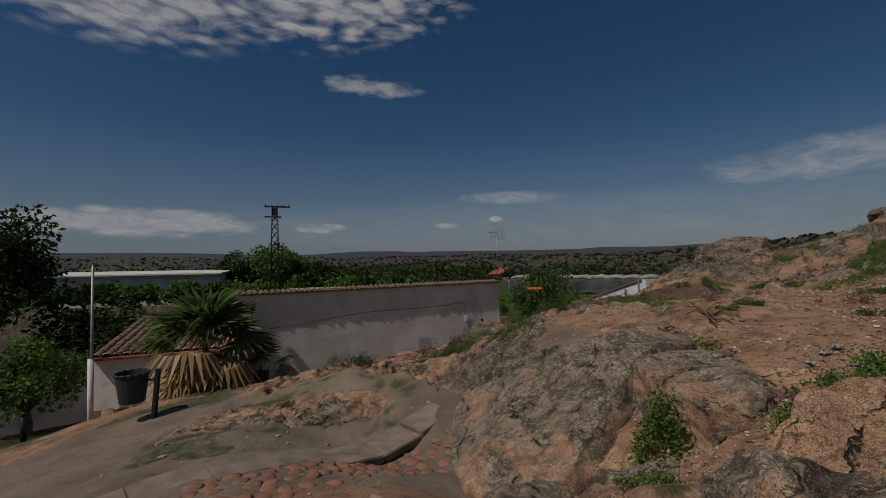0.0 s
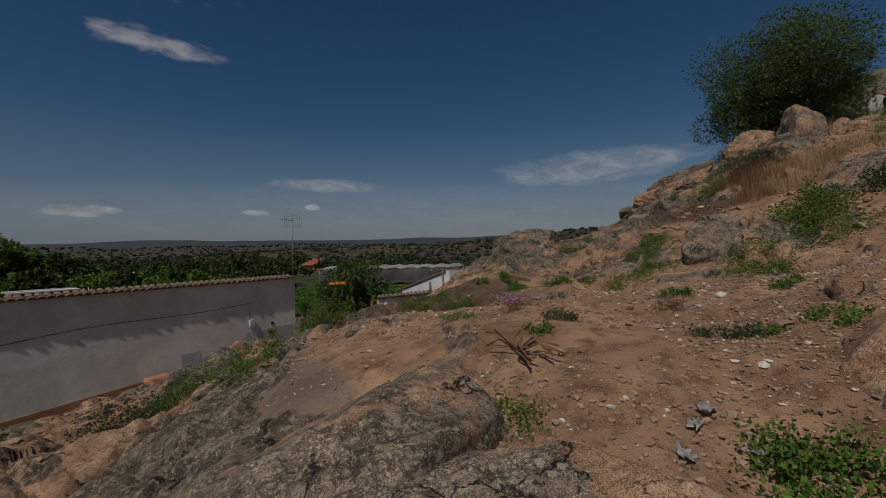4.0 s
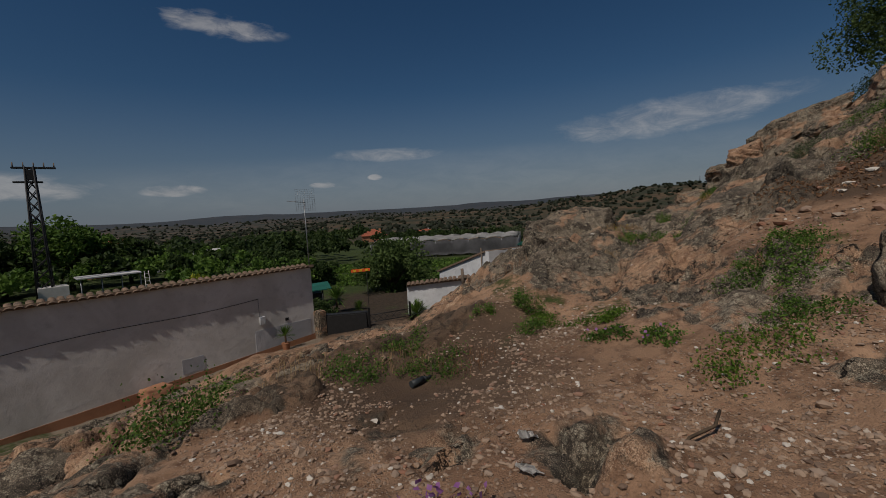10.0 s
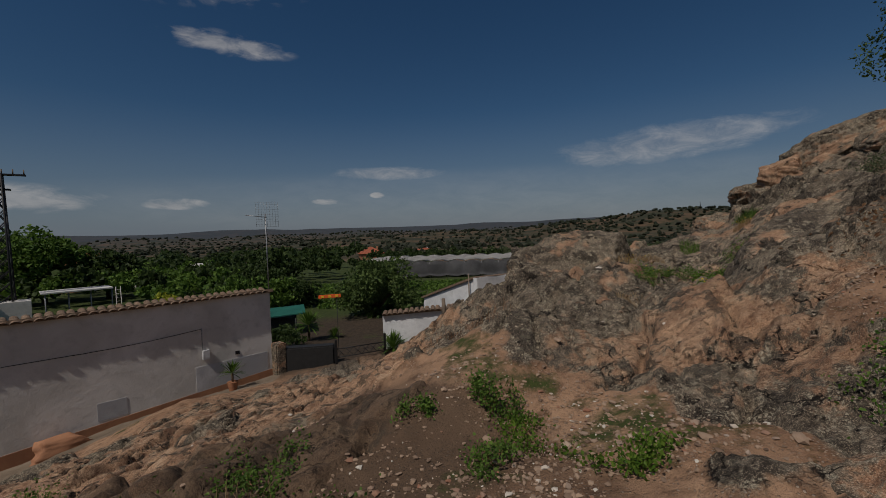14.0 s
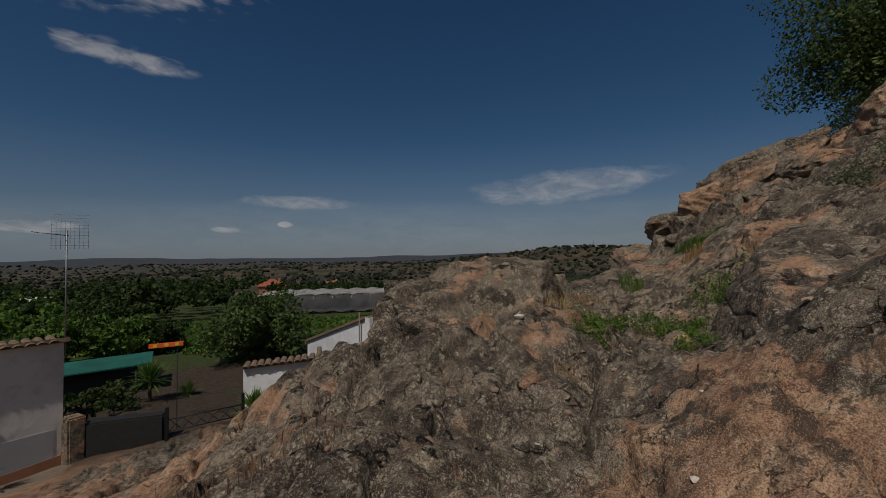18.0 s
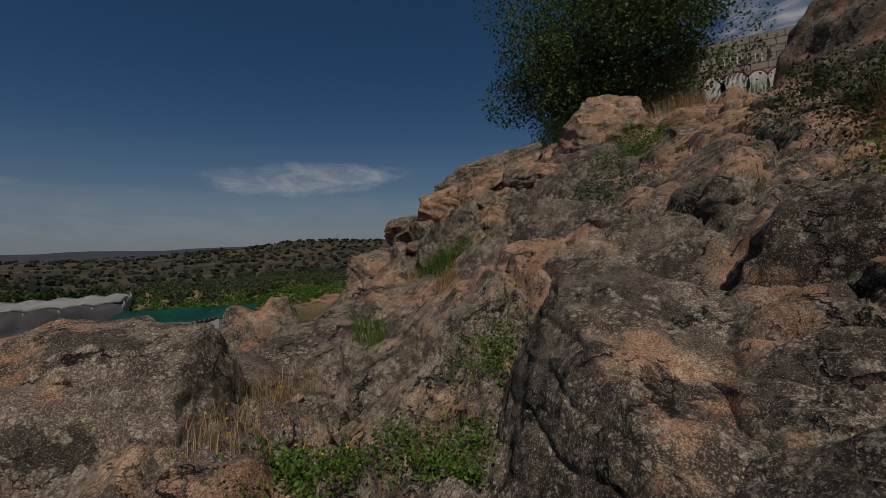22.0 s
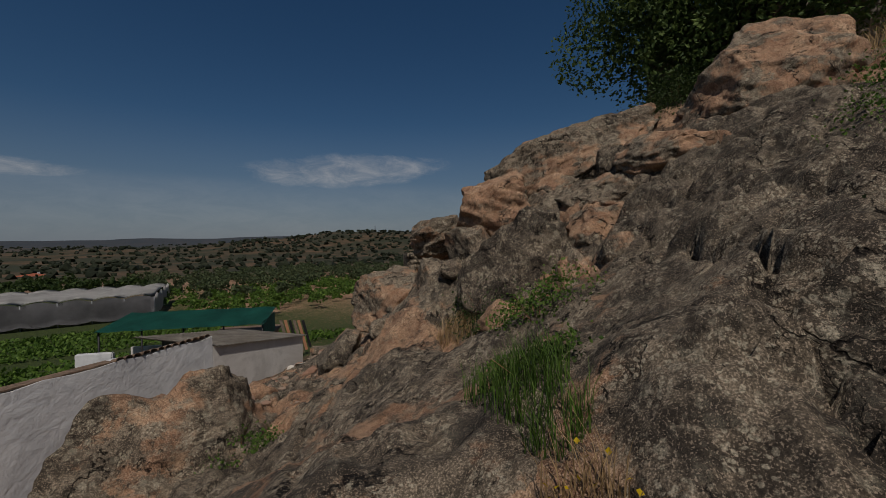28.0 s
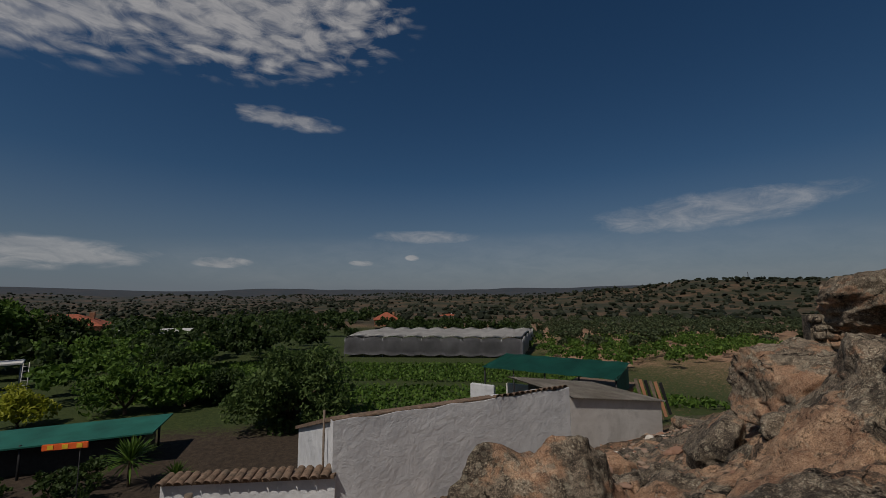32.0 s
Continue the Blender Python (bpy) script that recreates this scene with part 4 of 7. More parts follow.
boulder(6.2, 4.2, 1.05, 0.5, 0.42, 0.3, 10, 18, "granite_bare", 4)
boulder(0.95, 10.7, -0.3, 0.8, 0.5, 0.6, 25, 19, "granite_dark")
boulder(2.75, 8.1, 0.4, 0.95, 0.55, 0.5, 40, 20, level=6)
boulder(1.75, 7.9, 0.06, 0.55, 0.42, 0.5, 70, 21)
boulder(1.25, 8.9, -0.3, 0.8, 0.5, 0.5, 45, 22)
boulder(3.3, 12.0, -0.35, 1.2, 0.5, 0.45, 35, 48, "granite_dark", 5)
boulder(4.6, 13.2, -0.45, 1.4, 0.6, 0.5, 40, 49, "granite_dark", 5)
boulder(9.9, 7.75, 1.95, 1.1, 0.75, 0.9, 15, 23, level=6, flat_top=0.7)
boulder(8.3, 8.65, 1.0, 1.0, 0.6, 0.45, 15, 24, level=6, flat_top=0.6)
boulder(11.9, 9.75, 2.1, 1.1, 0.8, 0.9, 20, 26, "granite_bare")
# the knoll beside the path, the whaleback and the cracked boulders round the turn
boulder(10.75, 14.95, 1.99, 1.3, 0.8, 0.85, -38, 27, "granite_dark", 6, rough=0.07, cuts=2, label="domed granite knoll crusted with pale lichen")
boulder(9.45, 14.9, 1.72, 0.95, 0.7, 0.85, -25, 28, "granite_dark", 6, rough=0.12, cuts=3)
boulder(9.75, 13.95, 1.36, 0.42, 0.3, 0.4, 35, 128, "granite_red", 5, cuts=8)
boulder(11.85, 13.35, 1.2, 0.34, 0.24, 0.3, 40, 127, "granite_pale", 5)
hewn((12.25, 12.0, 1.0), (1.75, 1.3, 1.5),
     [through_points((11.47, 12.16, 1.8), (12.92, 12.37, 2.19), (12.23, 11.67, 1.97)), through_points((12.92, 12.37, 2.2), (13.2, 12.6, 2.2), (12.3, 11.4, 2.0)),
      through_points((11.47, 12.16, 1.8), (11.83, 12.56, 1.68), (11.15, 12.62, 1.1)), through_points((11.83, 12.56, 1.7), (12.07, 12.67, 1.72), (12.2, 13.0, 1.1)),
      through_points((12.07, 12.67, 1.72), (13.2, 12.65, 2.2), (13.1, 13.0, 1.6)), through_points((11.38, 12.17, 1.66), (10.77, 11.74, 1.42), (10.9, 12.2, 1.0)),
      through_points((11.47, 12.1, 1.78), (10.77, 11.74, 1.42), (11.2, 11.3, 1.5))], 29, "granite_dark", "large granite whaleback under black and grey lichen", 7, 0.04)
boulder(12.45, 11.0, 2.62, 0.92, 0.85, 1.0, 60, 30, "granite_dark", 6, cuts=6)
boulder(11.3, 11.0, 1.9, 1.1, 0.5, 0.45, 20, 130, "granite_dark", 6, cuts=6)
boulder(12.8, 9.4, 2.9, 0.8, 0.6, 0.6, 10, 131, "granite_dark", 6)
boulder(14.75, 13.2, 2.95, 1.35, 1.0, 1.4, 35, 31, "granite_dark", level=6, rough=0.1, cuts=6)
boulder(14.9, 12.6, 2.75, 1.2, 0.7, 0.6, 25, 50, "granite", 6)
boulder(14.2, 11.1, 3.05, 0.45, 0.42, 0.7, 10, 33, "granite_dark", 6)
# the pinnacle and the overhanging block below the walls
boulder(16.0, 9.55, 4.5, 1.5, 1.0, 1.6, 48, 34, "granite_dark", 6, rough=0.2)
boulder(16.75, 9.75, 5.55, 0.85, 0.75, 1.5, 0, 35, "granite", 5, cuts=3)
boulder(20.5, 13.35, 6.05, 1.15, 0.95, 0.85, -60, 36, "granite", 6)
boulder(18.6, 11.6, 4.6, 1.0, 0.8, 0.6, 30, 51, "granite_bare", 5)
boulder(17.6, 10.6, 4.2, 0.9, 0.7, 0.6, 10, 52, "granite_bare", 5)
boulder(16.8, 5.4, 4.5, 0.6, 0.45, 0.4, 0, 37, "granite_bare", 5)
boulder(13.9, 7.3, 3.3, 1.0, 0.7, 0.6, 10, 53, "granite_dark", 5)
# the heap on the skyline: each stone's middle, crown, half sizes, turn, lean and look
for k, (bx, by, top, sx, sy, sz, turn, lean, m) in enumerate((
        (20.02, 16.25, 5.12, 1.65, 1.0, 0.62, -73, -24, "granite"), (19.03, 16.99, 3.99, 0.72, 0.7, 0.62, -65, 8, "granite_bare"),
        (18.9, 16.15, 3.62, 0.78, 0.6, 0.5, -71, -10, "granite"), (17.68, 15.93, 3.26, 0.76, 0.55, 0.85, -69, 22, "granite_dark"),
        (19.76, 18.57, 3.38, 0.68, 0.6, 0.46, -57, -20, "granite"), (18.23, 17.03, 3.08, 0.38, 0.5, 0.5, -61, -28, "granite"),
        (18.06, 17.63, 2.6, 0.38, 0.4, 0.38, -56, 15, "granite"), (18.44, 18.88, 2.43, 0.7, 0.6, 0.62, -50, 0, "granite"),
        (17.6, 19.23, 1.42, 0.4, 0.45, 0.42, -43, 10, "granite_dark"), (17.4, 15.17, 2.74, 0.32, 0.3, 0.34, -76, 5, "granite_pale"),
        (18.0, 15.11, 3.25, 0.42, 0.4, 0.32, -78, 6, "granite_pale"), (18.96, 15.27, 3.78, 0.64, 0.5, 0.36, -79, 4, "granite"),
        (19.73, 15.65, 4.3, 0.42, 0.35, 0.3, -77, 12, "granite_dark"), (19.52, 15.19, 4.25, 0.36, 0.35, 0.28, -80, 0, "granite_dark"),
        (19.09, 14.52, 4.3, 0.62, 0.5, 0.34, -86, -8, "granite"), (19.35, 16.05, 4.02, 0.52, 0.4, 0.3, -73, -25, "granite"),
        (16.53, 15.27, 2.32, 0.2, 0.18, 0.2, 20, 0, "granite_pale"))):
    boulder(bx, by, top, sx, sy, sz, turn, 240 + k, m, 6 if sx > 0.6 else 5, (0, lean), cuts=8, rough=0.14)
boulder(14.65, 18.3, 1.6, 1.1, 0.8, 1.05, 25, 42, "granite", 6, rough=0.18)
boulder(19.6, 19.4, 1.5, 0.6, 0.5, 0.7, 60, 54, "granite_bare", 5)
boulder(16.9, 20.6, 0.5, 0.9, 0.5, 0.55, 20, 45, "granite_bare")
rng = np.random.default_rng(4)
for k in range(16):
    s = rng.uniform(0.12, 0.28)
    u = rng.uniform(0, 1)
    bx, by = 17.0 + 4.8 * u + rng.normal() * 0.6, 15.2 + 2.9 * u + rng.normal() * 0.7
    boulder(bx, by, gz(bx, by) + s * rng.uniform(0.55, 1.0), s * 1.25, s * 0.9, s * 0.95, rng.uniform(0, 180), 60 + k,
            ("granite", "granite_bare", "granite_dark")[k % 3], 4)
for k in range(34):
    s = rng.uniform(0.16, 0.5)
    u = rng.uniform(0, 1)
    bx, by = 12.8 + 9 * u, 5.5 + 6.5 * rng.uniform(0, 1)
    boulder(bx, by, gz(bx, by) + s * rng.uniform(0.4, 0.8), s * 1.3, s, s * 0.9, rng.uniform(0, 180), 100 + k,
            ("granite", "granite_bare")[k % 2], 4)
# half-buried ribs of rock that follow the joints of the slope
placed_ribs = 0
while placed_ribs < 60:
    bx, by = rng.uniform(-0.5, 21), rng.uniform(7, 20)
    route = min(math.hypot(bx - a, by - b) for a, b in ((6.0, 8.4), (6.6, 9.5), (7.3, 10.2), (8.0, 10.9), (8.7, 11.4), (9.5, 11.9), (10.3, 12.4), (11.2, 12.9), (12.0, 13.4), (12.6, 13.9), (12.9, 14.1)))
    if rocky(np.array([bx]), np.array([by]))[0] < 0.75 or route < 0.75 or (12.3 < bx < 18 and 12.8 < by < 17.6):
        continue
    s = rng.uniform(0.22, 0.6)
    boulder(bx, by, gz(bx, by) + s * rng.uniform(0.06, 0.2), s * rng.uniform(1.3, 2.0), s * 0.75, s * 0.7, 38 + rng.normal() * 16, 500 + placed_ribs,
            ("granite", "granite", "granite_bare", "granite_dark")[placed_ribs % 4], 4, rough=0.2,
            label="half-buried rib of lichened granite in the slope")
    placed_ribs += 1

# ---- the long white building below the path ----


def barrel_tile(length=0.46, r0=0.118, r1=0.098, thick=0.014, segs=7):
    """One half-round clay tile lying along y, its wide end at y = 0."""
    bm = bmesh.new()
    rings = []
    for y, r in ((0, r0), (length, r1)):
        for rr in (r, r - thick):
            rings.append([bm.verts.new((math.cos(math.pi * i / segs) * rr, y, math.sin(math.pi * i / segs) * rr * 0.8)) for i in range(segs + 1)])
    a, ai, b, bi = rings
    for i in range(segs):
        bm.faces.new((a[i], a[i + 1], b[i + 1], b[i]))
        bm.faces.new((ai[i + 1], ai[i], bi[i], bi[i + 1]))
        bm.faces.new((a[i + 1], a[i], ai[i], ai[i + 1]))
    bmesh.ops.recalc_face_normals(bm, faces=bm.faces)
    return bm


TILE = bpy.data.meshes.new("roof_tile")
_b = barrel_tile()
_b.to_mesh(TILE)
_b.free()
TILE.materials.append(MAT["tile"])


def frame_on(ax, ay, bx, by, z=0.0):
    """Axes for a wall from a to b: x along it, y away from the viewer's side."""
    return pose(ax, ay, z, 0, 0, math.degrees(math.atan2(by - ay, bx - ax)))


def tile_row(parent, x0, x1, y, z, slope, step=0.235, seed=0, z1=None):
    """A row of cover tiles side by side with slight unevenness."""
    r = random.Random(seed)
    n = int((x1 - x0) / step)
    for i in range(n):
        u = i / max(1, n - 1)
        zz = z if z1 is None else z + (z1 - z) * u
        part("roof_tile", TILE, "tile", parent, loc=pose(x0 + (i + 0.5) * step + r.uniform(-0.012, 0.012), y + r.uniform(-0.02, 0.02),
                                                         zz + r.uniform(-0.008, 0.008), -slope, r.uniform(-3, 3), r.uniform(-3, 3)))


L1 = math.hypot(12.4, 7.5)
hall = thing("white_house", frame_on(-9.0, 18.3, 3.4, 25.8), "long white lime-washed house with clay tile eaves", "house")
part("wall", prism([(0, -5.2), (L1, -5.2), (L1, -0.13), (0, -0.13)], 0.35), "white", hall)
part("wall", box(0.35, 5.0, 4.2, (0.175, 2.85, -3.3)), "white_new", hall, "bright white gable end")
part("wall", box(0.35, 5.0, 4.2, (L1 - 0.175, 2.85, -3.3)), "white", hall)
part("gable", prism([(0, -1.25), (5.0, -1.25), (0, -0.14)], 0.35), "white_new", hall, loc=pose(0.35, 0.35, 0, 0, 0, 90))
part("gable", prism([(0, -1.25), (5.0, -1.25), (0, -0.14)], 0.35), "white", hall, loc=pose(L1, 0.35, 0, 0, 0, 90))
part("wall", box(L1, 0.3, 3.6, (L1 / 2, 5.5, -3.2)), "white", hall)
part("roof", box(L1 + 0.2, 5.9, 0.12, (0, 0, 0), m=pose(L1 / 2, 2.75, -0.66, -12.0)), "tile", hall, "weathered clay roof")
part("base_band", prism([(-0.01, -5.2), (L1 + 0.01, -5.2), (L1 + 0.01, -3.24), (-0.01, -4.12)], 0.02), "band", hall, "red ochre base band", loc=(0, -0.022, 0))
part("cement_patch", box(2.6, 0.012, 0.9, (L1 - 1.5, -0.008, -2.95)), "patch", hall)
part("cement_patch", box(0.75, 0.012, 0.55, (L1 - 5.2, -0.008, -3.2)), "patch", hall)
tile_row(hall, -0.05, L1 + 0.05, -0.2, -0.12, -17, 0.24, 3)
wire = [(L1 - 2.55, -0.014, -1.15)]
for k in range(1, 15):
    u = k / 14
    wire.append((L1 - 2.55 - u * 11.4, -0.014, -1.15 - 0.28 * u - 0.07 * math.sin(u * 9) - 0.22 * u * u))
part("cable", tube(wire, 0.009, 5), "cable", hall, "black cable along the wall")
part("cable", tube([(L1 - 2.55, -0.014, -1.13), (L1 - 2.55, -0.014, -1.95)], 0.009, 5), "steel", hall)
part("meter_box", box(0.24, 0.1, 0.34, (L1 - 2.45, -0.05, -2.1), 0.015), "white_new", hall, "small white junction box")
part("vent", box(0.16, 0.03, 0.13, (L1 - 1.35, -0.012, -2.28), 0.01), "metal", hall, "small dark vent")
part("lantern", join(box(0.2, 0.2, 0.3, (0.62, -0.42, -0.62), 0.03), box(0.3, 0.3, 0.04, (0.62, -0.42, -0.45), 0.01), rod((0.62, -0.42, -0.44), (0.62, -0.42, -0.34), 0.03, 0.01),
                     rod((0.62, 0.0, -1.1), (0.62, -0.42, -0.8), 0.018), rod((0.62, 0.0, -0.75), (0.62, -0.4, -0.78), 0.014)), "metal", hall, "black wall lantern on a bracket")
part("stone_pier", box(0.42, 0.5, 1.5, (L1 + 0.18, -0.2, -2.95), 0.05), "stone", hall, "rough stone pier at the corner")

# fallen render against the wall foot
heap = rock_mesh((0.95, 0.32, 0.3), 301, 4, 0.2)
wm = frame_on(-9.0, 18.3, 3.4, 25.8)
hx, hy = (wm @ Vector((8.0, -0.45, 0)))[:2]
tagged(part("fallen_render", heap, "band", loc=pose(hx, hy, gz(hx, hy) + 0.12, 0, 0, 31)), "heap of fallen orange and white render by the wall", "rubble")

# ---- the low wall and the second white house ----
low = thing("low_wall", frame_on(8.0, 26.4, 12.25, 25.35), "low white wall capped with clay tiles", "wall")
part("wall", prism([(0, -4.0), (4.4, -4.0), (4.4, -1.36), (0, -1.6)], 0.3), "white_new", low)
part("cap", prism([(0, -1.6), (4.4, -1.36), (4.4, -1.28), (0, -1.52)], 0.55), "tile", low, loc=(0, -0.1, 0))
tile_row(low, -0.02, 4.35, -0.2, -1.56, -14, 0.24, 9, -1.32)

L2, L3 = math.hypot(7.6, 2.2), math.hypot(4.5, 1.3)
shed = thing("rough_white_house", frame_on(12.2, 25.4, 19.8, 27.6), "white house with uneven lime-washed back wall", "house")
top_edge = [(L2 * k / 14, -0.06 + 0.012 * k / 14 + 0.035 * math.sin(k * 2.3)) for k in range(15)]
part("wall", prism([(0, -4.2)] + [(L2, -4.2)] + top_edge[::-1], 0.4), "white_new", shed)
part("gable", prism([(0, -4.2), (4.6, -4.2), (4.6, -1.5), (0, -0.1)], 0.35), "white_new", shed, loc=pose(0.35, 0.4, 0, 0, 0, 90))
part("roof", box(L2 + 0.2, 5.0, 0.1, (0, 0, 0), m=pose(L2 / 2, 2.7, -0.79, -16.5)), "tile", shed, "clay tile roof")
part("base_band", box(L2 - 1.0, 0.02, 1.0, (L2 / 2 + 0.5, -0.012, -3.0)), "band", shed, "worn red ochre base")
part("down_pipe", rod((-0.12, 0.5, -3.6), (-0.12, 0.5, 0.12), 0.03), "wood", shed)
tile_row(shed, L2 - 3.0, L2, -0.03, -0.03, 14, 0.225, 12, 0.0)
part("ridge_mortar", prism([(0, -0.06), (L2 - 3.0, -0.05), (L2 - 3.0, -0.015), (0, -0.03)], 0.34), "tile", shed, "broken red tile edging", loc=(0, 0.03, 0))
annex = thing("annex", frame_on(19.8, 27.6, 24.3, 28.9), "low white annex with a grey corrugated roof and red base", "shed")
part("wall", prism([(0.02, -4.0), (L3, -4.0), (L3, -1.02), (0.02, -0.35)], 0.35), "white", annex)
part("wall", box(0.3, 3.2, 3.0, (L3 - 0.15, 1.95, -2.6)), "white", annex)
part("base_band", box(L3 - 0.1, 0.02, 1.2, (L3 / 2, -0.012, -2.75)), "band", annex)
corr = bmesh.new()
cols = 60
rows2 = [[corr.verts.new((L3 * i / cols * 1.03, y, -0.33 - 0.67 * (i / cols) + 0.025 * math.cos(i * math.pi) + zz)) for i in range(cols + 1)] for y, zz in ((-0.12, 0), (3.6, 0.1))]
for i in range(cols):
    corr.faces.new((rows2[0][i], rows2[0][i + 1], rows2[1][i + 1], rows2[1][i]))
bmesh.ops.solidify(corr, geom=corr.faces[:], thickness=0.03)
part("roof", corr, "grey_roof", annex, "grey corrugated fibre-cement roof")

# shelter with green shade cloth behind it
awn = thing("shade_shelter", frame_on(20.0, 38.2, 25.2, 33.0), "open shelter roofed with dark green shade cloth", "shelter")
LA = math.hypot(5.2, 5.2)
cloth = bmesh.new()
ca = [[cloth.verts.new((LA * i / 12, y, zz - 0.05 * math.sin(i * 1.7) ** 2)) for i in range(13)] for y, zz in ((-0.2, -0.95), (1.6, -0.75), (3.2, -0.55))]
for r0, r1 in zip(ca, ca[1:]):
    for i in range(12):
        cloth.faces.new((r0[i], r0[i + 1], r1[i + 1], r1[i]))
bmesh.ops.solidify(cloth, geom=cloth.faces[:], thickness=0.02)
part("shade_cloth", cloth, "green_sheet", awn)
part("side_cloth", box(0.02, 3.0, 1.1, (LA - 0.05, 1.5, -1.4)), "green_sheet", awn)
for i in range(5):
    part("post", rod((0.1 + i * LA / 4.1, 0, -4.2), (0.1 + i * LA / 4.1, 0, -0.95), 0.045), "metal", awn)
part("back_wall", box(LA, 0.2, 1.6, (LA / 2, 3.1, -3.2)), "white", awn)
part("low_wall", box(1.5, 0.25, 1.5, (0.2, -0.5, -2.6), 0.04), "white_new", awn)
part("low_wall", box(2.0, 0.25, 1.2, (2.6, -0.4, -2.9), 0.04), "white_new", awn)
part("door_panel", box(0.9, 0.06, 1.9, (2.0, 2.9, -2.9)), "wood", awn)
part("door_panel", box(0.9, 0.06, 1.9, (4.2, 2.9, -2.9)), "metal", awn)
yard = thing("yard_wall", frame_on(25.4, 33.4, 28.4, 36.4), "brown brick yard building with a flat roof", "shed")
part("wall", box(4.2, 3.0, 2.4, (2.1, 1.5, -3.2)), "band", yard)
part("roof", box(4.5, 3.3, 0.14, (2.1, 1.5, -1.95)), "tile", yard)
ladder = thing("leaning_boards", pose(26.2, 32.2, -2.9, 0, -14, -35), "heap of old boards leaning on the shed", "boards")
for i in range(6):
    part("board", box(0.14, 0.05, 2.2 - 0.15 * i, (0.2 * i, 0.02 * i, 1.0)), ("wood", "band", "metal")[i % 3], ladder)

# ---- shade-net nursery in the valley ----
FL, FR, BR, BL = Vector((11.3, 72.9, 0)), Vector((33.3, 65.1, 0)), Vector((42.1, 82.1, 0)), Vector((16.9, 91.0, 0))
nurs = thing("shade_net_nursery", pose(0, 0, 0), "long plant nursery covered in white and grey shade net", "greenhouse")
NB, ND = 9, 8
top = bmesh.new()
grid = []
for j in range(ND + 1):
    line = []
    for i in range(NB * 6 + 1):
        u, w = i / (NB * 6), j / ND
        p = FL.lerp(FR, u).lerp(BL.lerp(BR, u), w)
        sag = 0.28 * abs(math.sin(math.pi * i / 6)) * (1 if j in (0, ND) else 0.6)
        line.append(top.verts.new((p.x, p.y, -2.35 + 0.45 * math.sin(math.pi * min(1, w * 1.2 + 0.1)) + sag)))
    grid.append(line)
for a, b in zip(grid, grid[1:]):
    for i in range(NB * 6):
        top.faces.new((a[i], a[i + 1], b[i + 1], b[i]))
for f in top.faces:
    f.smooth = True
bmesh.ops.solidify(top, geom=top.faces[:], thickness=0.03)
part("net_roof", top, "net", nurs)


def net_side(p, q, bays, drop, mat, out):
    bm = bmesh.new()
    rows_ = []
    n = (q - p).cross(Vector((0, 0, 1))).normalized()
    for j in range(5):
        line = []
        for i in range(bays * 6 + 1):
            c = p.lerp(q, i / (bays * 6))
            belly = math.sin(math.pi * j / 4) * 0.25 * abs(math.sin(math.pi * i / 6)) + j * out
            hem = 0.22 * abs(math.sin(math.pi * i / 6)) * (j / 4)
            line.append(bm.verts.new((c.x + n.x * belly, c.y + n.y * belly, -2.3 + 0.28 * abs(math.sin(math.pi * i / 6)) * (1 - j / 4) - drop * j / 4 - hem)))
        rows_.append(line)
    for a, b in zip(rows_, rows_[1:]):
        for i in range(bays * 6):
            bm.faces.new((a[i], a[i + 1], b[i + 1], b[i]))
    for f in bm.faces:
        f.smooth = True
    bmesh.ops.solidify(bm, geom=bm.faces[:], thickness=0.02)
    return bm


part("net_side", net_side(FL, FR, NB, 1.9, "net_side", 0.1), "net_side", nurs, "grey net hanging in bays along the front")
part("net_side", net_side(FR, BR, 4, 2.0, "net", 0.0), "net", nurs)
part("net_side", net_side(BL, FL, 4, 2.0, "net_side", 0.0), "net_side", nurs)
for i in range(NB + 1):
    c = FL.lerp(FR, i / NB)
    part("post", rod((c.x, c.y, -6.5), (c.x, c.y, -2.2), 0.06, None, 6), "steel", nurs)

# ---- houses further off ----


def far_house(x, y, z, w, d, h, rise, turn, wall_mat, roof_mat, label):
    t = thing("farmhouse", pose(x, y, z, 0, 0, turn), label, "house")
    part("wall", box(w, d, h, (0, 0, h / 2)), wall_mat, t)
    bm = bmesh.new()
    e = 0.5
    a = [bm.verts.new(v) for v in ((-w / 2 - e, -d / 2 - e, h), (w / 2 + e, -d / 2 - e, h), (w / 2 + e, d / 2 + e, h), (-w / 2 - e, d / 2 + e, h))]
    r0, r1 = bm.verts.new((-w / 2 + d / 2, 0, h + rise)), bm.verts.new((w / 2 - d / 2, 0, h + rise))
    for f in ((a[0], a[1], r1, r0), (a[2], a[3], r0, r1), (a[1], a[2], r1), (a[3], a[0], r0), tuple(a[::-1])):
        bm.faces.new(f)
    part("roof", bm, roof_mat, t, "red tile hipped roof")
    part("chimney", box(0.7, 0.7, 1.2, (w * 0.3, 0.4, h + rise * 0.8)), wall_mat, t)
    for i in range(3):
        win = part("window", box(0.9, 0.08, 1.0, (-w / 3 + i * w / 3, -d / 2 - 0.02, h * 0.6)), "metal", t)
    return t


far_house(-35, 97, -7.5, 11, 8, 6.2, 1.9, 15, "band", "tile_red", "brick farmhouse with a red hipped roof among trees")
far_house(24, 178, -10.5, 9, 8, 5.6, 2.6, 0, "band", "tile_red", "distant house with an orange-red tiled roof")
far_house(68, 270, -11, 9, 6, 3.2, 1.2, 20, "white_new", "tile_red", "small distant white farmhouse")
longs = thing("long_shed", pose(-44, 62, -5.4, 0, 0, 12), "long low shed with a pale metal roof", "shed")
part("wall", box(22, 6, 5.2, (0, 0, 2.6)), "white", longs)
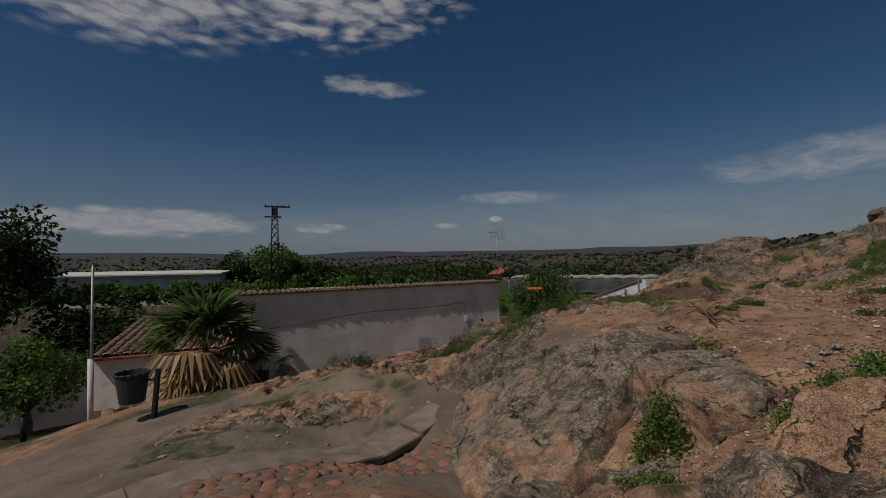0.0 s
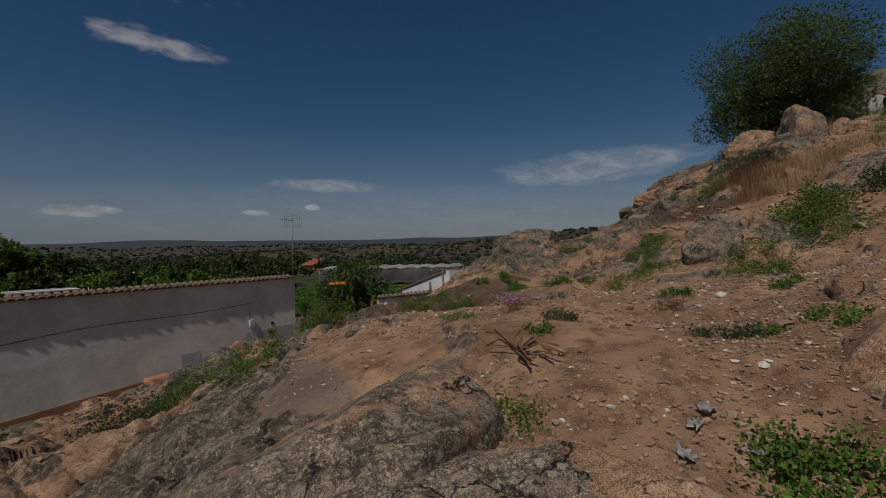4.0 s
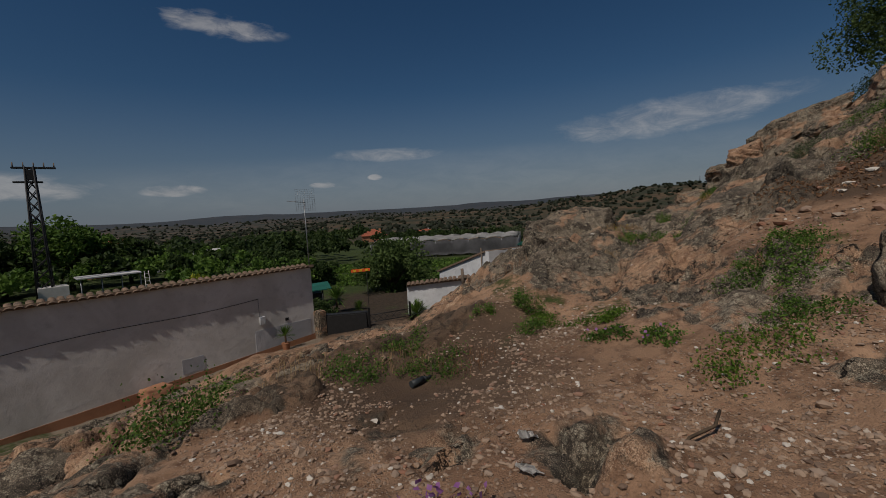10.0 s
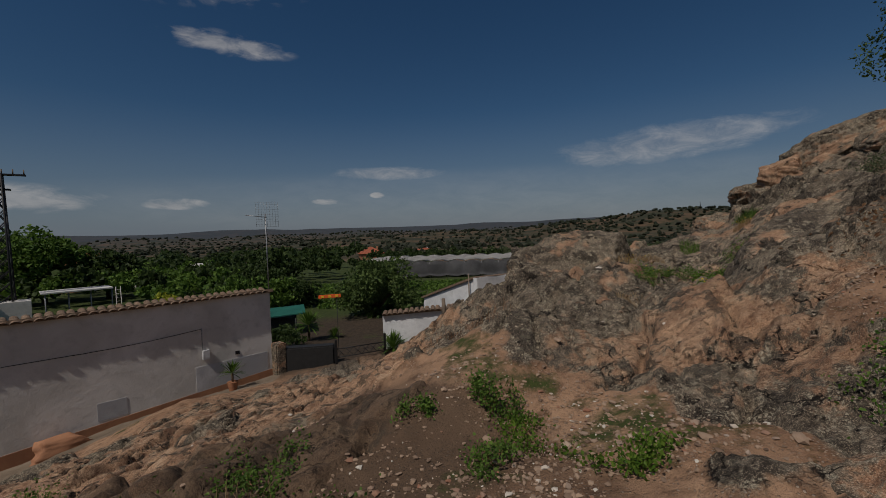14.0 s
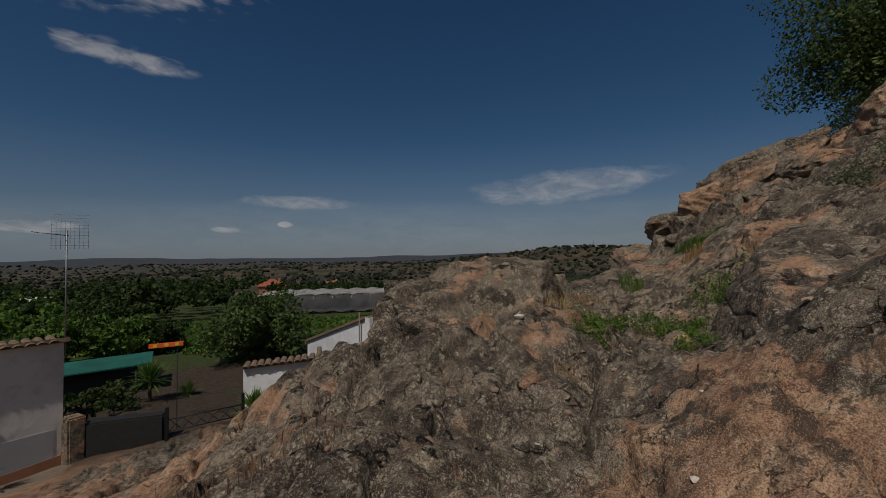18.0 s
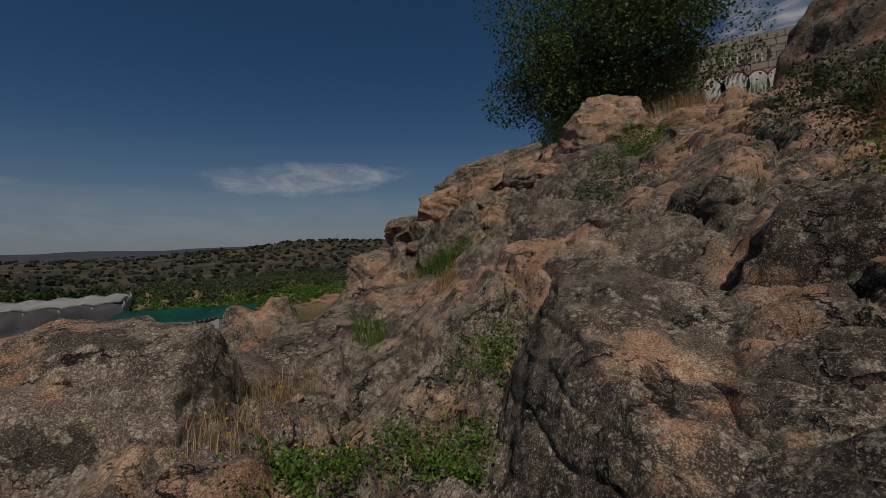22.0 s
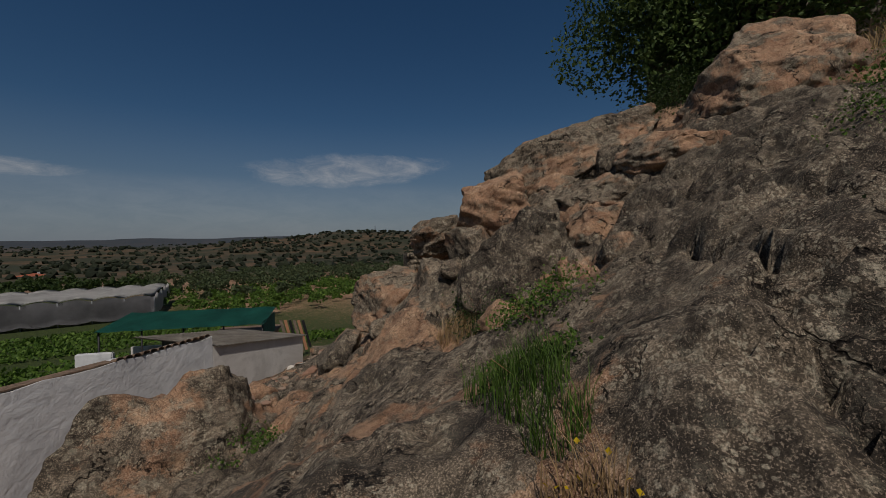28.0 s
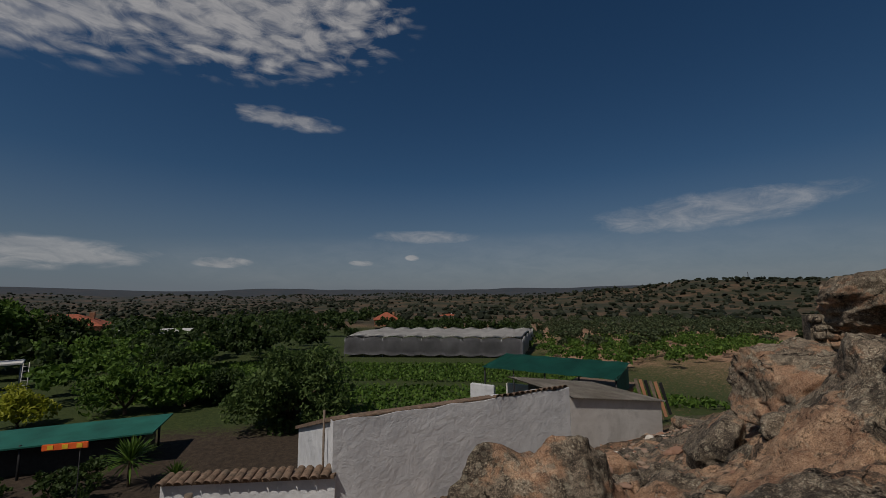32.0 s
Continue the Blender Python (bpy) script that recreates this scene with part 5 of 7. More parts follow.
part("roof", box(23, 7, 0.2, (0, 0, 5.45), m=pose(0, 0, 0, 3)), "net", longs)
longs2 = copy_thing(longs, pose(-27, 97, -8, 0, 0, 5))
terr = thing("garden_wall", pose(-22, 33, -5.0, 0, 0, 8), "long dark stone garden wall", "wall")
part("wall", box(26, 0.5, 3.4, (0, 0, 1.4), 0.08), "stone", terr)

# ---- pergola, canopy, small garden things ----
perg = thing("pergola", frame_on(-19.0, 54.0, -14.6, 56.5), "white-roofed pergola with a ladder beside it", "pergola")
part("roof", box(5.2, 3.0, 0.14, (2.5, 1.2, -2.25), 0.02), "net", perg)
for i in range(4):
    part("post", rod((0.2 + i * 1.6, 0, -5.6), (0.2 + i * 1.6, 0, -2.3), 0.06), "steel", perg)
part("hut", box(2.2, 2.0, 2.6, (-1.8, 0.6, -4.0), 0.03), "white", perg)
lad = thing("ladder", frame_on(-14.0, 55.6, -13.2, 56.0, -5.3), "tall pale wooden ladder standing by the pergola", "ladder")
for sx in (0, 0.45):
    part("rail", rod((sx, -0.5, 0), (sx * 0.8 + 0.05, 0.1, 3.2), 0.03), "litter", lad)
for k in range(8):
    part("rung", rod((0.02, -0.45 + k * 0.07, 0.3 + k * 0.37), (0.42, -0.45 + k * 0.07, 0.3 + k * 0.37), 0.02), "litter", lad)
cano = thing("green_canopy", frame_on(-4.2, 34.2, 4.3, 34.9), "flat canopy of green sheet on posts over a dark store", "shelter")
part("sheet", box(8.8, 2.6, 0.06, (4.1, 1.0, -2.9), m=pose(0, 0, 0, 3, -2)), "green_sheet", cano)
for sx in (0, 4.0, 8.0):
    for sy in (0, 2.6):
        part("post", rod((sx, sy, -4.6), (sx, sy, -2.7), 0.05), "metal", cano)
part("store", box(5.6, 1.6, 1.5, (5.2, 1.4, -3.7), 0.03), "plastic", cano)
bd = thing("orange_board", pose(5.75, 26.6, 0, 0, 0, 5), "orange board with yellow stripes on a thin post", "board")
part("board", box(0.95, 0.04, 0.15, (0, 0, -0.58), 0.01), "orange", bd)
for k in range(3):
    part("stripe", box(0.12, 0.05, 0.1, (-0.3 + 0.3 * k, -0.004, -0.58)), "yellow", bd)
part("post", rod((0.3, 0.03, -4.0), (0.3, 0.03, -0.55), 0.012), "metal", bd)
plant = thing("planter_wall", frame_on(3.75, 25.7, 5.8, 25.4), "low black planter wall beside the gate", "wall")
# the whole wall takes the cable's black
part("wall", box(2.1, 0.5, 1.5, (1.05, 0.2, -3.2), 0.05), "cable", plant)
gate = thing("iron_gate", frame_on(5.9, 25.3, 7.95, 25.7), "low black iron gate with crossed bars", "gate")
GZ = -3.45
for sx in (0, 2.1):
    part("post", box(0.09, 0.09, 1.25, (sx, 0, GZ + 0.6), 0.01), "metal", gate)
for h in (0.12, 0.5, 0.85):
    part("rail", rod((0, 0, GZ + h), (2.1, 0, GZ + h), 0.02), "metal", gate)
for k in range(6):
    a = 0.05 + k * 0.34
    part("bar", rod((a, 0, GZ + 0.5), (a + 0.33, 0, GZ + 0.85), 0.012), "metal", gate)
    part("bar", rod((a + 0.33, 0, GZ + 0.5), (a, 0, GZ + 0.85), 0.012), "metal", gate)
pst = thing("wooden_post", pose(9.84, 22.78, gz(9.84, 22.78)), "weathered upright wooden post among the rocks", "post")
ph = -0.45 - gz(9.84, 22.78)
part("post", join(rod((0, 0, -0.3), (0.02, 0, ph * 0.6), 0.085, 0.08), rod((0.02, 0, ph * 0.6), (0, 0.02, ph), 0.08, 0.07)), "wood", pst)

# aerial on the white house
aer = thing("television_aerial", pose(3.35, 26.1, -0.2), "tall thin television aerial on the roof corner", "aerial")
part("mast", rod((0, 0, -0.4), (0, 0, 3.25), 0.022), "steel", aer)
part("boom", rod((-0.75, -0.1, 3.2), (0.05, 0.0, 3.1), 0.014), "steel", aer)
for k in range(7):
    c = Vector((-0.7 + 0.1 * k, -0.09 + 0.013 * k, 3.19 - 0.012 * k))
    part("element", rod(c + Vector((0.03, -0.18, 0)), c + Vector((-0.03, 0.18, 0)), 0.006, None, 5), "steel", aer)
bars = [rod((0.06 - 0.42 + 0.105 * k, 0.06, 2.72), (0.06 - 0.42 + 0.105 * k, 0.06, 3.72), 0.004, None, 4) for k in range(9)]
bars += [rod((-0.38, 0.06, 2.72 + 0.1 * k), (0.5, 0.06, 2.72 + 0.1 * k), 0.003, None, 4) for k in range(11)]
refl = join(*bars)
part("reflector", refl, "steel", aer)

# lattice pylon
pyl = thing("lattice_pylon", pose(-21.3, 53.4, -6.2, 0, 0, 20), "tall steel lattice power pylon with a cross arm", "pylon")
PH = 14.7
for sx in (-1, 1):
    for sy in (-1, 1):
        part("leg", rod((sx * 0.62, sy * 0.62, 0), (sx * 0.3, sy * 0.3, PH), 0.085, 0.07, 6), "metal", pyl)
for k in range(14):
    z0, z1 = PH * k / 14, PH * (k + 1) / 14
    w0, w1 = 0.62 - 0.32 * k / 14, 0.62 - 0.32 * (k + 1) / 14
    bars = [rod((-w0, s * w0, z0), (w1, s * w1, z1), 0.04, None, 4) for s in (-1, 1)] + [rod((s * w0, -w0, z0), (s * w1, w1, z1), 0.04, None, 4) for s in (-1, 1)]
    bars += [rod((w0, s * w0, z0), (-w1, s * w1, z1), 0.04, None, 4) for s in (-1, 1)]
    for b in bars:
        part("brace", b, "metal", pyl)
part("cross_arm", join(box(3.0, 0.5, 0.14, (0.3, 0, PH - 0.1)), box(2.0, 0.4, 0.14, (-0.2, 0, PH - 1.4)), box(0.7, 0.7, 0.9, (0.0, 0, PH - 0.75))), "metal", pyl)
for k in range(5):
    part("insulator", rod((-1.1 + 0.7 * k, 0, PH - 0.05), (-1.1 + 0.7 * k, 0, PH + 0.4), 0.06, 0.04, 6), "tile", pyl)

# ---- the corner by the street: low house, litter bin, posts, steps ----
lowh = thing("small_house", frame_on(-10.75, 13.0, -7.2, 14.2), "small white house with a red clay tile roof", "house")
part("wall", box(3.7, 0.3, 2.6, (1.85, 0.15, -2.75)), "white", lowh)
part("wall", box(0.3, 4.4, 2.6, (0.15, 2.5, -2.75)), "white", lowh)
part("base_band", box(3.72, 0.02, 0.5, (1.85, -0.012, -3.4)), "band", lowh)
part("door", box(0.85, 0.06, 1.9, (2.6, -0.02, -2.6)), "wood", lowh)
part("roof_deck", box(3.9, 4.6, 0.08, (0, 0, 0), m=pose(1.9, 2.0, -1.2, 9)), "tile_red", lowh)
for r in range(9):
    for c in range(14):
        part("roof_tile", TILE, "tile", lowh, loc=pose(0.1 + c * 0.27, -0.2 + r * 0.46, -1.5 + r * 0.072, 9, 0, random.uniform(-3, 3)))
zb = gz(-5.5, 7.4)
binn = thing("litter_bin", pose(-5.5, 7.4, zb), "dark grey litter bin hung on a short post", "bin")
part("post", box(0.08, 0.06, 1.05, (0.42, 0, 0.45), 0.01, pose(0, 0, 0, 0, 5, 0)), "metal", binn)
bm = bmesh.new()
bmesh.ops.create_cone(bm, cap_ends=False, segments=20, radius1=0.19, radius2=0.25, depth=0.5)
bmesh.ops.translate(bm, vec=(0.05, 0, 0.62), verts=bm.verts)
bmesh.ops.solidify(bm, geom=bm.faces[:], thickness=0.015)
part("bucket", bm, "plastic", binn)
bm = bmesh.new()
bmesh.ops.create_cone(bm, cap_ends=True, segments=20, radius1=0.18, radius2=0.19, depth=0.02)
bmesh.ops.translate(bm, vec=(0.05, 0, 0.38), verts=bm.verts)
part("base", bm, "plastic", binn)
part("rim", join(*[rod((0.05 + 0.26 * math.cos(a), 0.26 * math.sin(a), 0.87), (0.05 + 0.26 * math.cos(a + 0.42), 0.26 * math.sin(a + 0.42), 0.87), 0.02, None, 6) for a in [i * math.tau / 15 for i in range(15)]]), "plastic", binn)
part("bracket", rod((0.28, 0, 0.75), (0.44, 0, 0.75), 0.02), "metal", binn)
pole = thing("street_pole", pose(-10.6, 12.7, -4.1), "tall thin grey street pole by the house corner", "pole")
part("pole", rod((0, 0, 0), (0.05, 0, 5.4), 0.05, 0.035), "steel", pole)
part("collar", rod((0, 0, 0), (0, 0, 2.6), 0.075), "white", pole)
boll = thing("bollard", pose(-12.2, 12.3, gz(-12.2, 12.3)), "short dark iron bollard on the street", "bollard")
part("post", join(rod((0, 0, -0.1), (0, 0, 0.75), 0.07), rod((0, 0, 0.75), (0, 0, 0.86), 0.08, 0.02)), "metal", boll)
stw = thing("street_wall", pose(-14.6, 14.4, -4.4, 0, 0, 40), "low pale plastered wall along the street", "wall")
part("wall", box(6, 0.3, 1.5, (0, 0, 0.6), 0.04), "white", stw)
for k in range(3):
    boulder(-8.2 + 0.45 * k, 10.4 + 0.3 * k, gz(-8.2 + 0.45 * k, 10.4 + 0.3 * k) + 0.22, 0.3, 0.22, 0.2, 30 * k, 330 + k, "granite_bare", 3)

# ---- fan palm ----


def fan_leaf(r, blades, droop, rng):
    """One fan-shaped palm leaf: a stalk along x and folded blades spread at its end."""
    v, f = [], []
    stalk = r * 0.5
    for s in range(3):
        a, b = stalk * s / 3, stalk * (s + 1) / 3
        za, zb_ = 0.15 * a * (1 - a / r), 0.15 * b * (1 - b / r)
        i = len(v)
        v += [(a, -0.012, za), (b, -0.012, zb_), (b, 0.012, zb_), (a, 0.012, za)]
        f.append((i, i + 1, i + 2, i + 3))
    for k in range(blades):
        ang = radians(-95 + 190 * k / (blades - 1))
        ln = r * (0.62 - 0.12 * abs(k / (blades - 1) - 0.5)) * rng.uniform(0.9, 1.08)
        dx, dy = math.cos(ang), math.sin(ang)
        px, py = -dy * r * 0.03, dx * r * 0.03
        z0 = 0.07 * r
        mid, tip = 0.55 * ln, ln
        i = len(v)
        v += [(stalk, 0, z0), (stalk + dx * mid + px, dy * mid + py, z0 - droop * mid * mid * 0.4 / r + 0.01),
              (stalk + dx * tip, dy * tip, z0 - droop * tip * tip * 1.1 / r), (stalk + dx * mid - px, dy * mid - py, z0 - droop * mid * mid * 0.4 / r - 0.01)]
        f.append((i, i + 1, i + 2, i + 3))
    return np.array(v), np.array(f)


def fan_palm(x, y, r, trunk, green, dry, seed, label):
    rng = np.random.default_rng(seed)
    t = thing("fan_palm", pose(x, y, gz(x, y)), label, "palm")
    bm = rod((0, 0, -0.3), (0, 0, trunk), r * 0.13, r * 0.17, 14)
    part("trunk", bm, "bark", t)
    scales = []
    for k in range(60):
        a, h = k * 2.4, trunk * (0.1 + 0.9 * k / 60)
        d = Vector((math.cos(a), math.sin(a), 0))
        scales.append(rod(d * r * 0.13 + Vector((0, 0, h - 0.06)), d * r * 0.2 + Vector((0, 0, h + 0.06)), r * 0.025, r * 0.01, 4))
    part("leaf_stubs", join(*scales), "leaf_brown", t)
    for n, mat, lo, hi, name in ((green, "leaf_mid", 12, 80, "frond"), (dry, "leaf_dry", -70, 22, "dead_frond")):
        for k in range(n):
            v, f = fan_leaf(r * rng.uniform(0.85, 1.1), 17, 0.5 if name == "frond" else 1.0, rng)
            ob = part(name, raw_mesh(name, v, f), mat, t, "dry straw-coloured hanging frond" if name != "frond" else "")
            ob.matrix_basis = pose(0, 0, trunk * 0.98, 0, -rng.uniform(lo, hi), k * 137.5 + rng.uniform(-15, 15)) @ pose(0, 0, 0, rng.uniform(-25, 25))
    return t


fan_palm(-5.9, 10.5, 1.65, 0.95, 26, 44, 5, "squat fan palm with a skirt of dry fronds")
fan_palm(-4.75, 11.0, 0.95, 0.3, 10, 3, 6, "young fan palm beside the larger one")


def yucca(x, y, z, r, blades, seed, mat="leaf", pot=False, stem=0.0):
    rng = np.random.default_rng(seed)
    t = thing("yucca", pose(x, y, z), "spiky green yucca" + (" in a clay pot by the wall" if pot else " beside the gate"), "plant")
    base = stem
    if stem:
        part("stem", rod((0, 0, -0.4), (0, 0, stem), 0.07, 0.06), "bark", t)
    if pot:
        bm = bmesh.new()
        bmesh.ops.create_cone(bm, cap_ends=True, segments=16, radius1=0.13, radius2=0.19, depth=0.32)
        bmesh.ops.translate(bm, vec=(0, 0, 0.16), verts=bm.verts)
        part("pot", bm, "terracotta", t)
        part("stem", rod((0, 0, 0.3), (0, 0, 0.65), 0.04), "bark", t)
        base = 0.62
    v, f = [], []
    for k in range(blades):
        a, e = k * 2.39996, radians(rng.uniform(-15, 85))
        d = Vector((math.cos(a) * math.cos(e), math.sin(a) * math.cos(e), math.sin(e)))
        s = Vector((-math.sin(a), math.cos(a), 0)) * r * 0.035
        ln = r * rng.uniform(0.75, 1.05)
        i = len(v)
        mid, tip = d * ln * 0.55, d * ln - Vector((0, 0, ln * 0.12))
        o = Vector((0, 0, base))
        v += [tuple(o), tuple(o + mid + s), tuple(o + tip), tuple(o + mid - s)]
        f.append((i, i + 1, i + 2, i + 3))
    part("leaves", raw_mesh("leaves", v, f), mat, t)
    return t


yucca(2.2, 24.25, gz(2.2, 24.25), 0.62, 70, 1, pot=True)
yucca(8.35, 25.9, -2.95, 0.95, 110, 2)
yucca(4.6, 32.5, -3.7, 1.15, 120, 3, stem=0.75)
yucca(6.0, 33.0, -4.3, 0.8, 90, 4, stem=0.45)

# ---- walls above the hillside ----
BLOCK = bpy.data.meshes.new("block")
_b = box(0.2, 0.392, 0.192, (0, 0, 0), 0.008)
_b.to_mesh(BLOCK)
_b.free()
BLOCK.materials.append(MAT["block"])
bwall = thing("wall_block", pose(24.35, 4.6, 5.2), "bare concrete block wall with faded white and red graffiti", "wall", kind="structure")
part("core", box(0.17, 10.8, 2.9, (0.02, 5.4, 1.5)), "mortar", bwall)
for r in range(8):
    for c in range(29):
        if 2.0 < 0.2 + c * 0.4 < 10.4:
            part("block", BLOCK, "block", bwall, loc=pose(0, 0.3 + c * 0.4 + (0.2 if r % 2 else 0), 1.42 + r * 0.2, 0, 0, random.uniform(-0.6, 0.6)))
graf = thing("graffiti", pose(24.235, 10.6, 6.72), "faded white bubble graffiti outlined in dark red", "graffiti")
for k, (yy, w, h) in enumerate(((0.0, 0.3, 0.42), (-0.52, 0.36, 0.38), (-1.05, 0.27, 0.4), (-1.5, 0.25, 0.36))):
    for nm, g, mt, dx in (("outline", 0.05, "paint_red", 0.0), ("fill", 0.0, "paint_white", -0.008)):
        bm = bmesh.new()
        bmesh.ops.create_cone(bm, cap_ends=True, segments=24, radius1=1, radius2=1, depth=0.008)
        bmesh.ops.transform(bm, matrix=pose(dx, yy, 0.05 * math.sin(k * 2), 0, 90) @ Matrix.Diagonal((h + g, w + g, 1, 1)), verts=bm.verts)
        part(nm, bm, mt, graf)
for k in range(7):
    part("tag_stroke", box(0.006, 0.035, 0.22, (0.0, -0.3 - 0.14 * k, 0.78), m=None), "paint_white", graf, loc=pose(0, 0, 0, random.uniform(-3, 3)))

STONES = []
for k in range(6):
    v, f = ico(2)
    o = k * 7.7
    p = np.sign(v) * np.abs(v) ** 0.7
    p = p * (1 + 0.22 * fbm(p[:, 0] + o, p[:, 1], p[:, 2], 2, k))[:, None]
    me = raw_mesh("stone", p, f, False)
    me.materials.append(MAT["stone"])
    STONES.append(me)


def rubble_wall(name, a, b, z0, z1, thick, cols, rows, seed, label, coping=0.0, core="stone", top=None):
    """A rubble wall from a to b: a rough core and stones laid against its seen face."""
    r = random.Random(seed)
    t = thing(name, frame_on(*a, *b), label, "wall", kind="structure")
    ln = math.hypot(b[0] - a[0], b[1] - a[1])
    part("core", box(ln, thick, z1 - z0, (ln / 2, thick / 2 + 0.06, (z0 + z1) / 2), 0.03), core, t)
    for j in range(rows):
        for i in range(cols):
            w, h = ln / cols, (z1 - z0) / rows
            s = (w * r.uniform(0.42, 0.6), 0.16 * r.uniform(0.7, 1.2), h * r.uniform(0.4, 0.58))
            at = ((i + 0.5 + (0.5 if j % 2 else 0) + r.uniform(-0.2, 0.2)) * w, 0.08 + r.uniform(-0.03, 0.05), z0 + (j + 0.5 + r.uniform(-0.15, 0.15)) * h)
            if at[0] < ln:
                part("stone", r.choice(STONES), "stone", t, loc=pose(*at, r.uniform(-8, 8), r.uniform(-10, 10), r.uniform(-8, 8)) @ Matrix.Diagonal((*s, 1)))
    if coping:
        part("coping", box(ln + 0.05, thick + 0.25, coping, (ln / 2, thick / 2, z1 + coping / 2), 0.02), "concrete", t, "grey concrete coping")
    return t


rubble_wall("wall_stone", (23.2, 6.2), (13.2, -4.5), 4.4, 7.05, 0.5, 24, 9, 5, "dark rubble stone retaining wall with concrete coping", 0.42)
rubble_wall("wall_dry", (24.4, 28.6), (27.5, 24.2), -3.2, -1.55, 0.5, 14, 6, 8, "tumbled dry-stone field wall")
rubble_wall("wall_ledge", (23.2, 22.2), (26.4, 19.8), 0.4, 2.55, 0.6, 17, 11, 9, "dry-stone terrace wall among the boulders")

# ---- trees ----
tree("hill_tree", 23.4, 13.6, gz(23.4, 13.6) - 0.2, 5.6, (2.5, 3.5, 2.85), 0.12, 42000, "leaf_mid", 71, "broad dark green tree growing against the block wall", 0.2, lumps=64, bole=0.8, low=True)
tree("fig_tree", 9.3, 39.0, -4.25, 4.55, (3.15, 3.0, 2.2), 0.3, 9500, "leaf_mid", 72, "dense round dark green fig tree in the garden", 0.2, lumps=46, bole=0.7, low=True)
tree("street_tree", -17.6, 16.2, -4.6, 7.9, (2.7, 2.7, 2.9), 0.24, 7000, "leaf_dark", 73, "large dark green tree by the street", 0.22, lumps=34)
tree("street_tree", -14.6, 17.6, -4.5, 4.6, (2.2, 2.0, 2.2), 0.22, 5000, "leaf_dark", 74, "dense dark green tree beside the street wall", 0.16, lumps=30)
tree("street_tree", -13.6, 13.8, -4.3, 3.2, (1.8, 1.6, 1.6), 0.18, 4500, "leaf", 75, "leafy green bush hanging over the street wall", 0.12, lumps=26)
tree("garden_tree", -5.2, 42.0, -4.7, 3.2, (1.5, 1.4, 1.35), 0.3, 1800, "leaf_yellow", 76, "small bright yellow-green garden tree", 0.08, lumps=18)
tree("garden_tree", -1.0, 44.0, -4.7, 3.7, (2.6, 2.2, 1.7), 0.34, 2800, "leaf", 77, "spreading green fruit tree in the garden", 0.12)
tree("garden_tree", 1.8, 45.5, -4.8, 3.4, (2.2, 2.0, 1.6), 0.34, 2400, "leaf", 78, "spreading green fruit tree in the garden", 0.12)
tree("garden_tree", -0.5, 49.5, -4.7, 4.3, (2.9, 2.6, 2.0), 0.36, 3600, "leaf_dark", 82, "dense dark green tree by the garden canopy", 0.14, low=True)
tree("garden_tree", 3.4, 46.5, -4.6, 3.0, (2.0, 1.9, 1.4), 0.3, 2600, "leaf_dark", 83, "low dark green fruit tree beside the field", 0.12, low=True)
tree("tall_tree", -27.0, 69.5, -6.3, 10.6, (5.0, 4.2, 4.6), 0.6, 4500, "leaf", 79, "tall round green tree behind the pylon", 0.3, lumps=34)
tree("tall_tree", -32.5, 67.0, -6.3, 9.0, (4.2, 4.0, 4.0), 0.6, 3500, "leaf_dark", 80, "tall round dark tree behind the pylon", 0.3, lumps=30)
tree("tall_tree", -21.5, 72.0, -6.3, 7.8, (3.4, 3.4, 3.2), 0.6, 2800, "leaf_dark", 81, "round dark green tree in the valley", 0.25)


def woods(name, places, leaf, per, mat, seed, label, lump=9, flat=0.75):
    """Many far trees in one piece: lumpy crowns of leaf clusters over short trunks."""
    rng = np.random.default_rng(seed)
    pts = []
    base = ground_at([q[0] for q in places], [q[1] for q in places])
    for (x, y, h, r), zb_ in zip(places, base):
        c = crown_points(rng, per, (r, r, h * 0.42), lump, 0.5, 0.42)
        c[:, 2] += h * 0.55
        pts.append(c + np.array([x, y, zb_]))
    v, f = leaf_cloud(np.concatenate(pts), leaf, rng, aspect=1.25)
    return tagged(part(name, raw_mesh(name, v, f), mat), label, "trees", kind="stuff")


rng = np.random.default_rng(12)


def scatter(n, x0, x1, y0, y1, h0, h1, keep, gap=2.5):
    out = []
    for _ in range(n * 6):
        x, y = rng.uniform(x0, x1), rng.uniform(y0, y1)
        if keep(x, y) and all((x - a) ** 2 + (y - b) ** 2 > gap * gap for a, b, *_ in out):
            h = rng.uniform(h0, h1)
            out.append((x, y, h, h * rng.uniform(0.42, 0.62)))
            if len(out) >= n:
                break
    return out


def open_land(x, y):
    az = math.degrees(math.atan2(x, y))
    if -4 < x < 36 and 38 < y < 66 or (8 < x < 46 and 60 < y < 95):
        return False
    if -24 < x < -10 and 44 < y < 60:
        return False
    return az < 13


woods("woods", scatter(90, -65, 20, 46, 95, 2.6, 4.6, open_land), 0.5, 380, "leaf_dark", 13, "dense green trees and shrubs filling the valley floor")
woods("woods", scatter(80, -70, 16, 60, 130, 3.0, 5.6, open_land, 3.5), 0.7, 260, "leaf_dark", 14, "dark green trees filling the valley floor")
woods("woods", scatter(140, -140, 30, 110, 230, 4.0, 7.0, open_land, 4.5), 1.0, 150, "leaf_dark", 15, "distant dark woods across the valley")
woods("woods", scatter(40, 20, 45, 96, 150, 2.6, 4.0, lambda x, y: True, 4), 0.7, 160, "leaf_dark", 16, "green trees behind the nursery")
woods("olive_grove", scatter(170, 38, 150, 62, 190, 2.0, 3.4, lambda x, y: 22 < math.degrees(math.atan2(x, y)) < 62, 4.2), 0.5, 150, "leaf_olive", 17, "grey-green olive trees on tan soil")
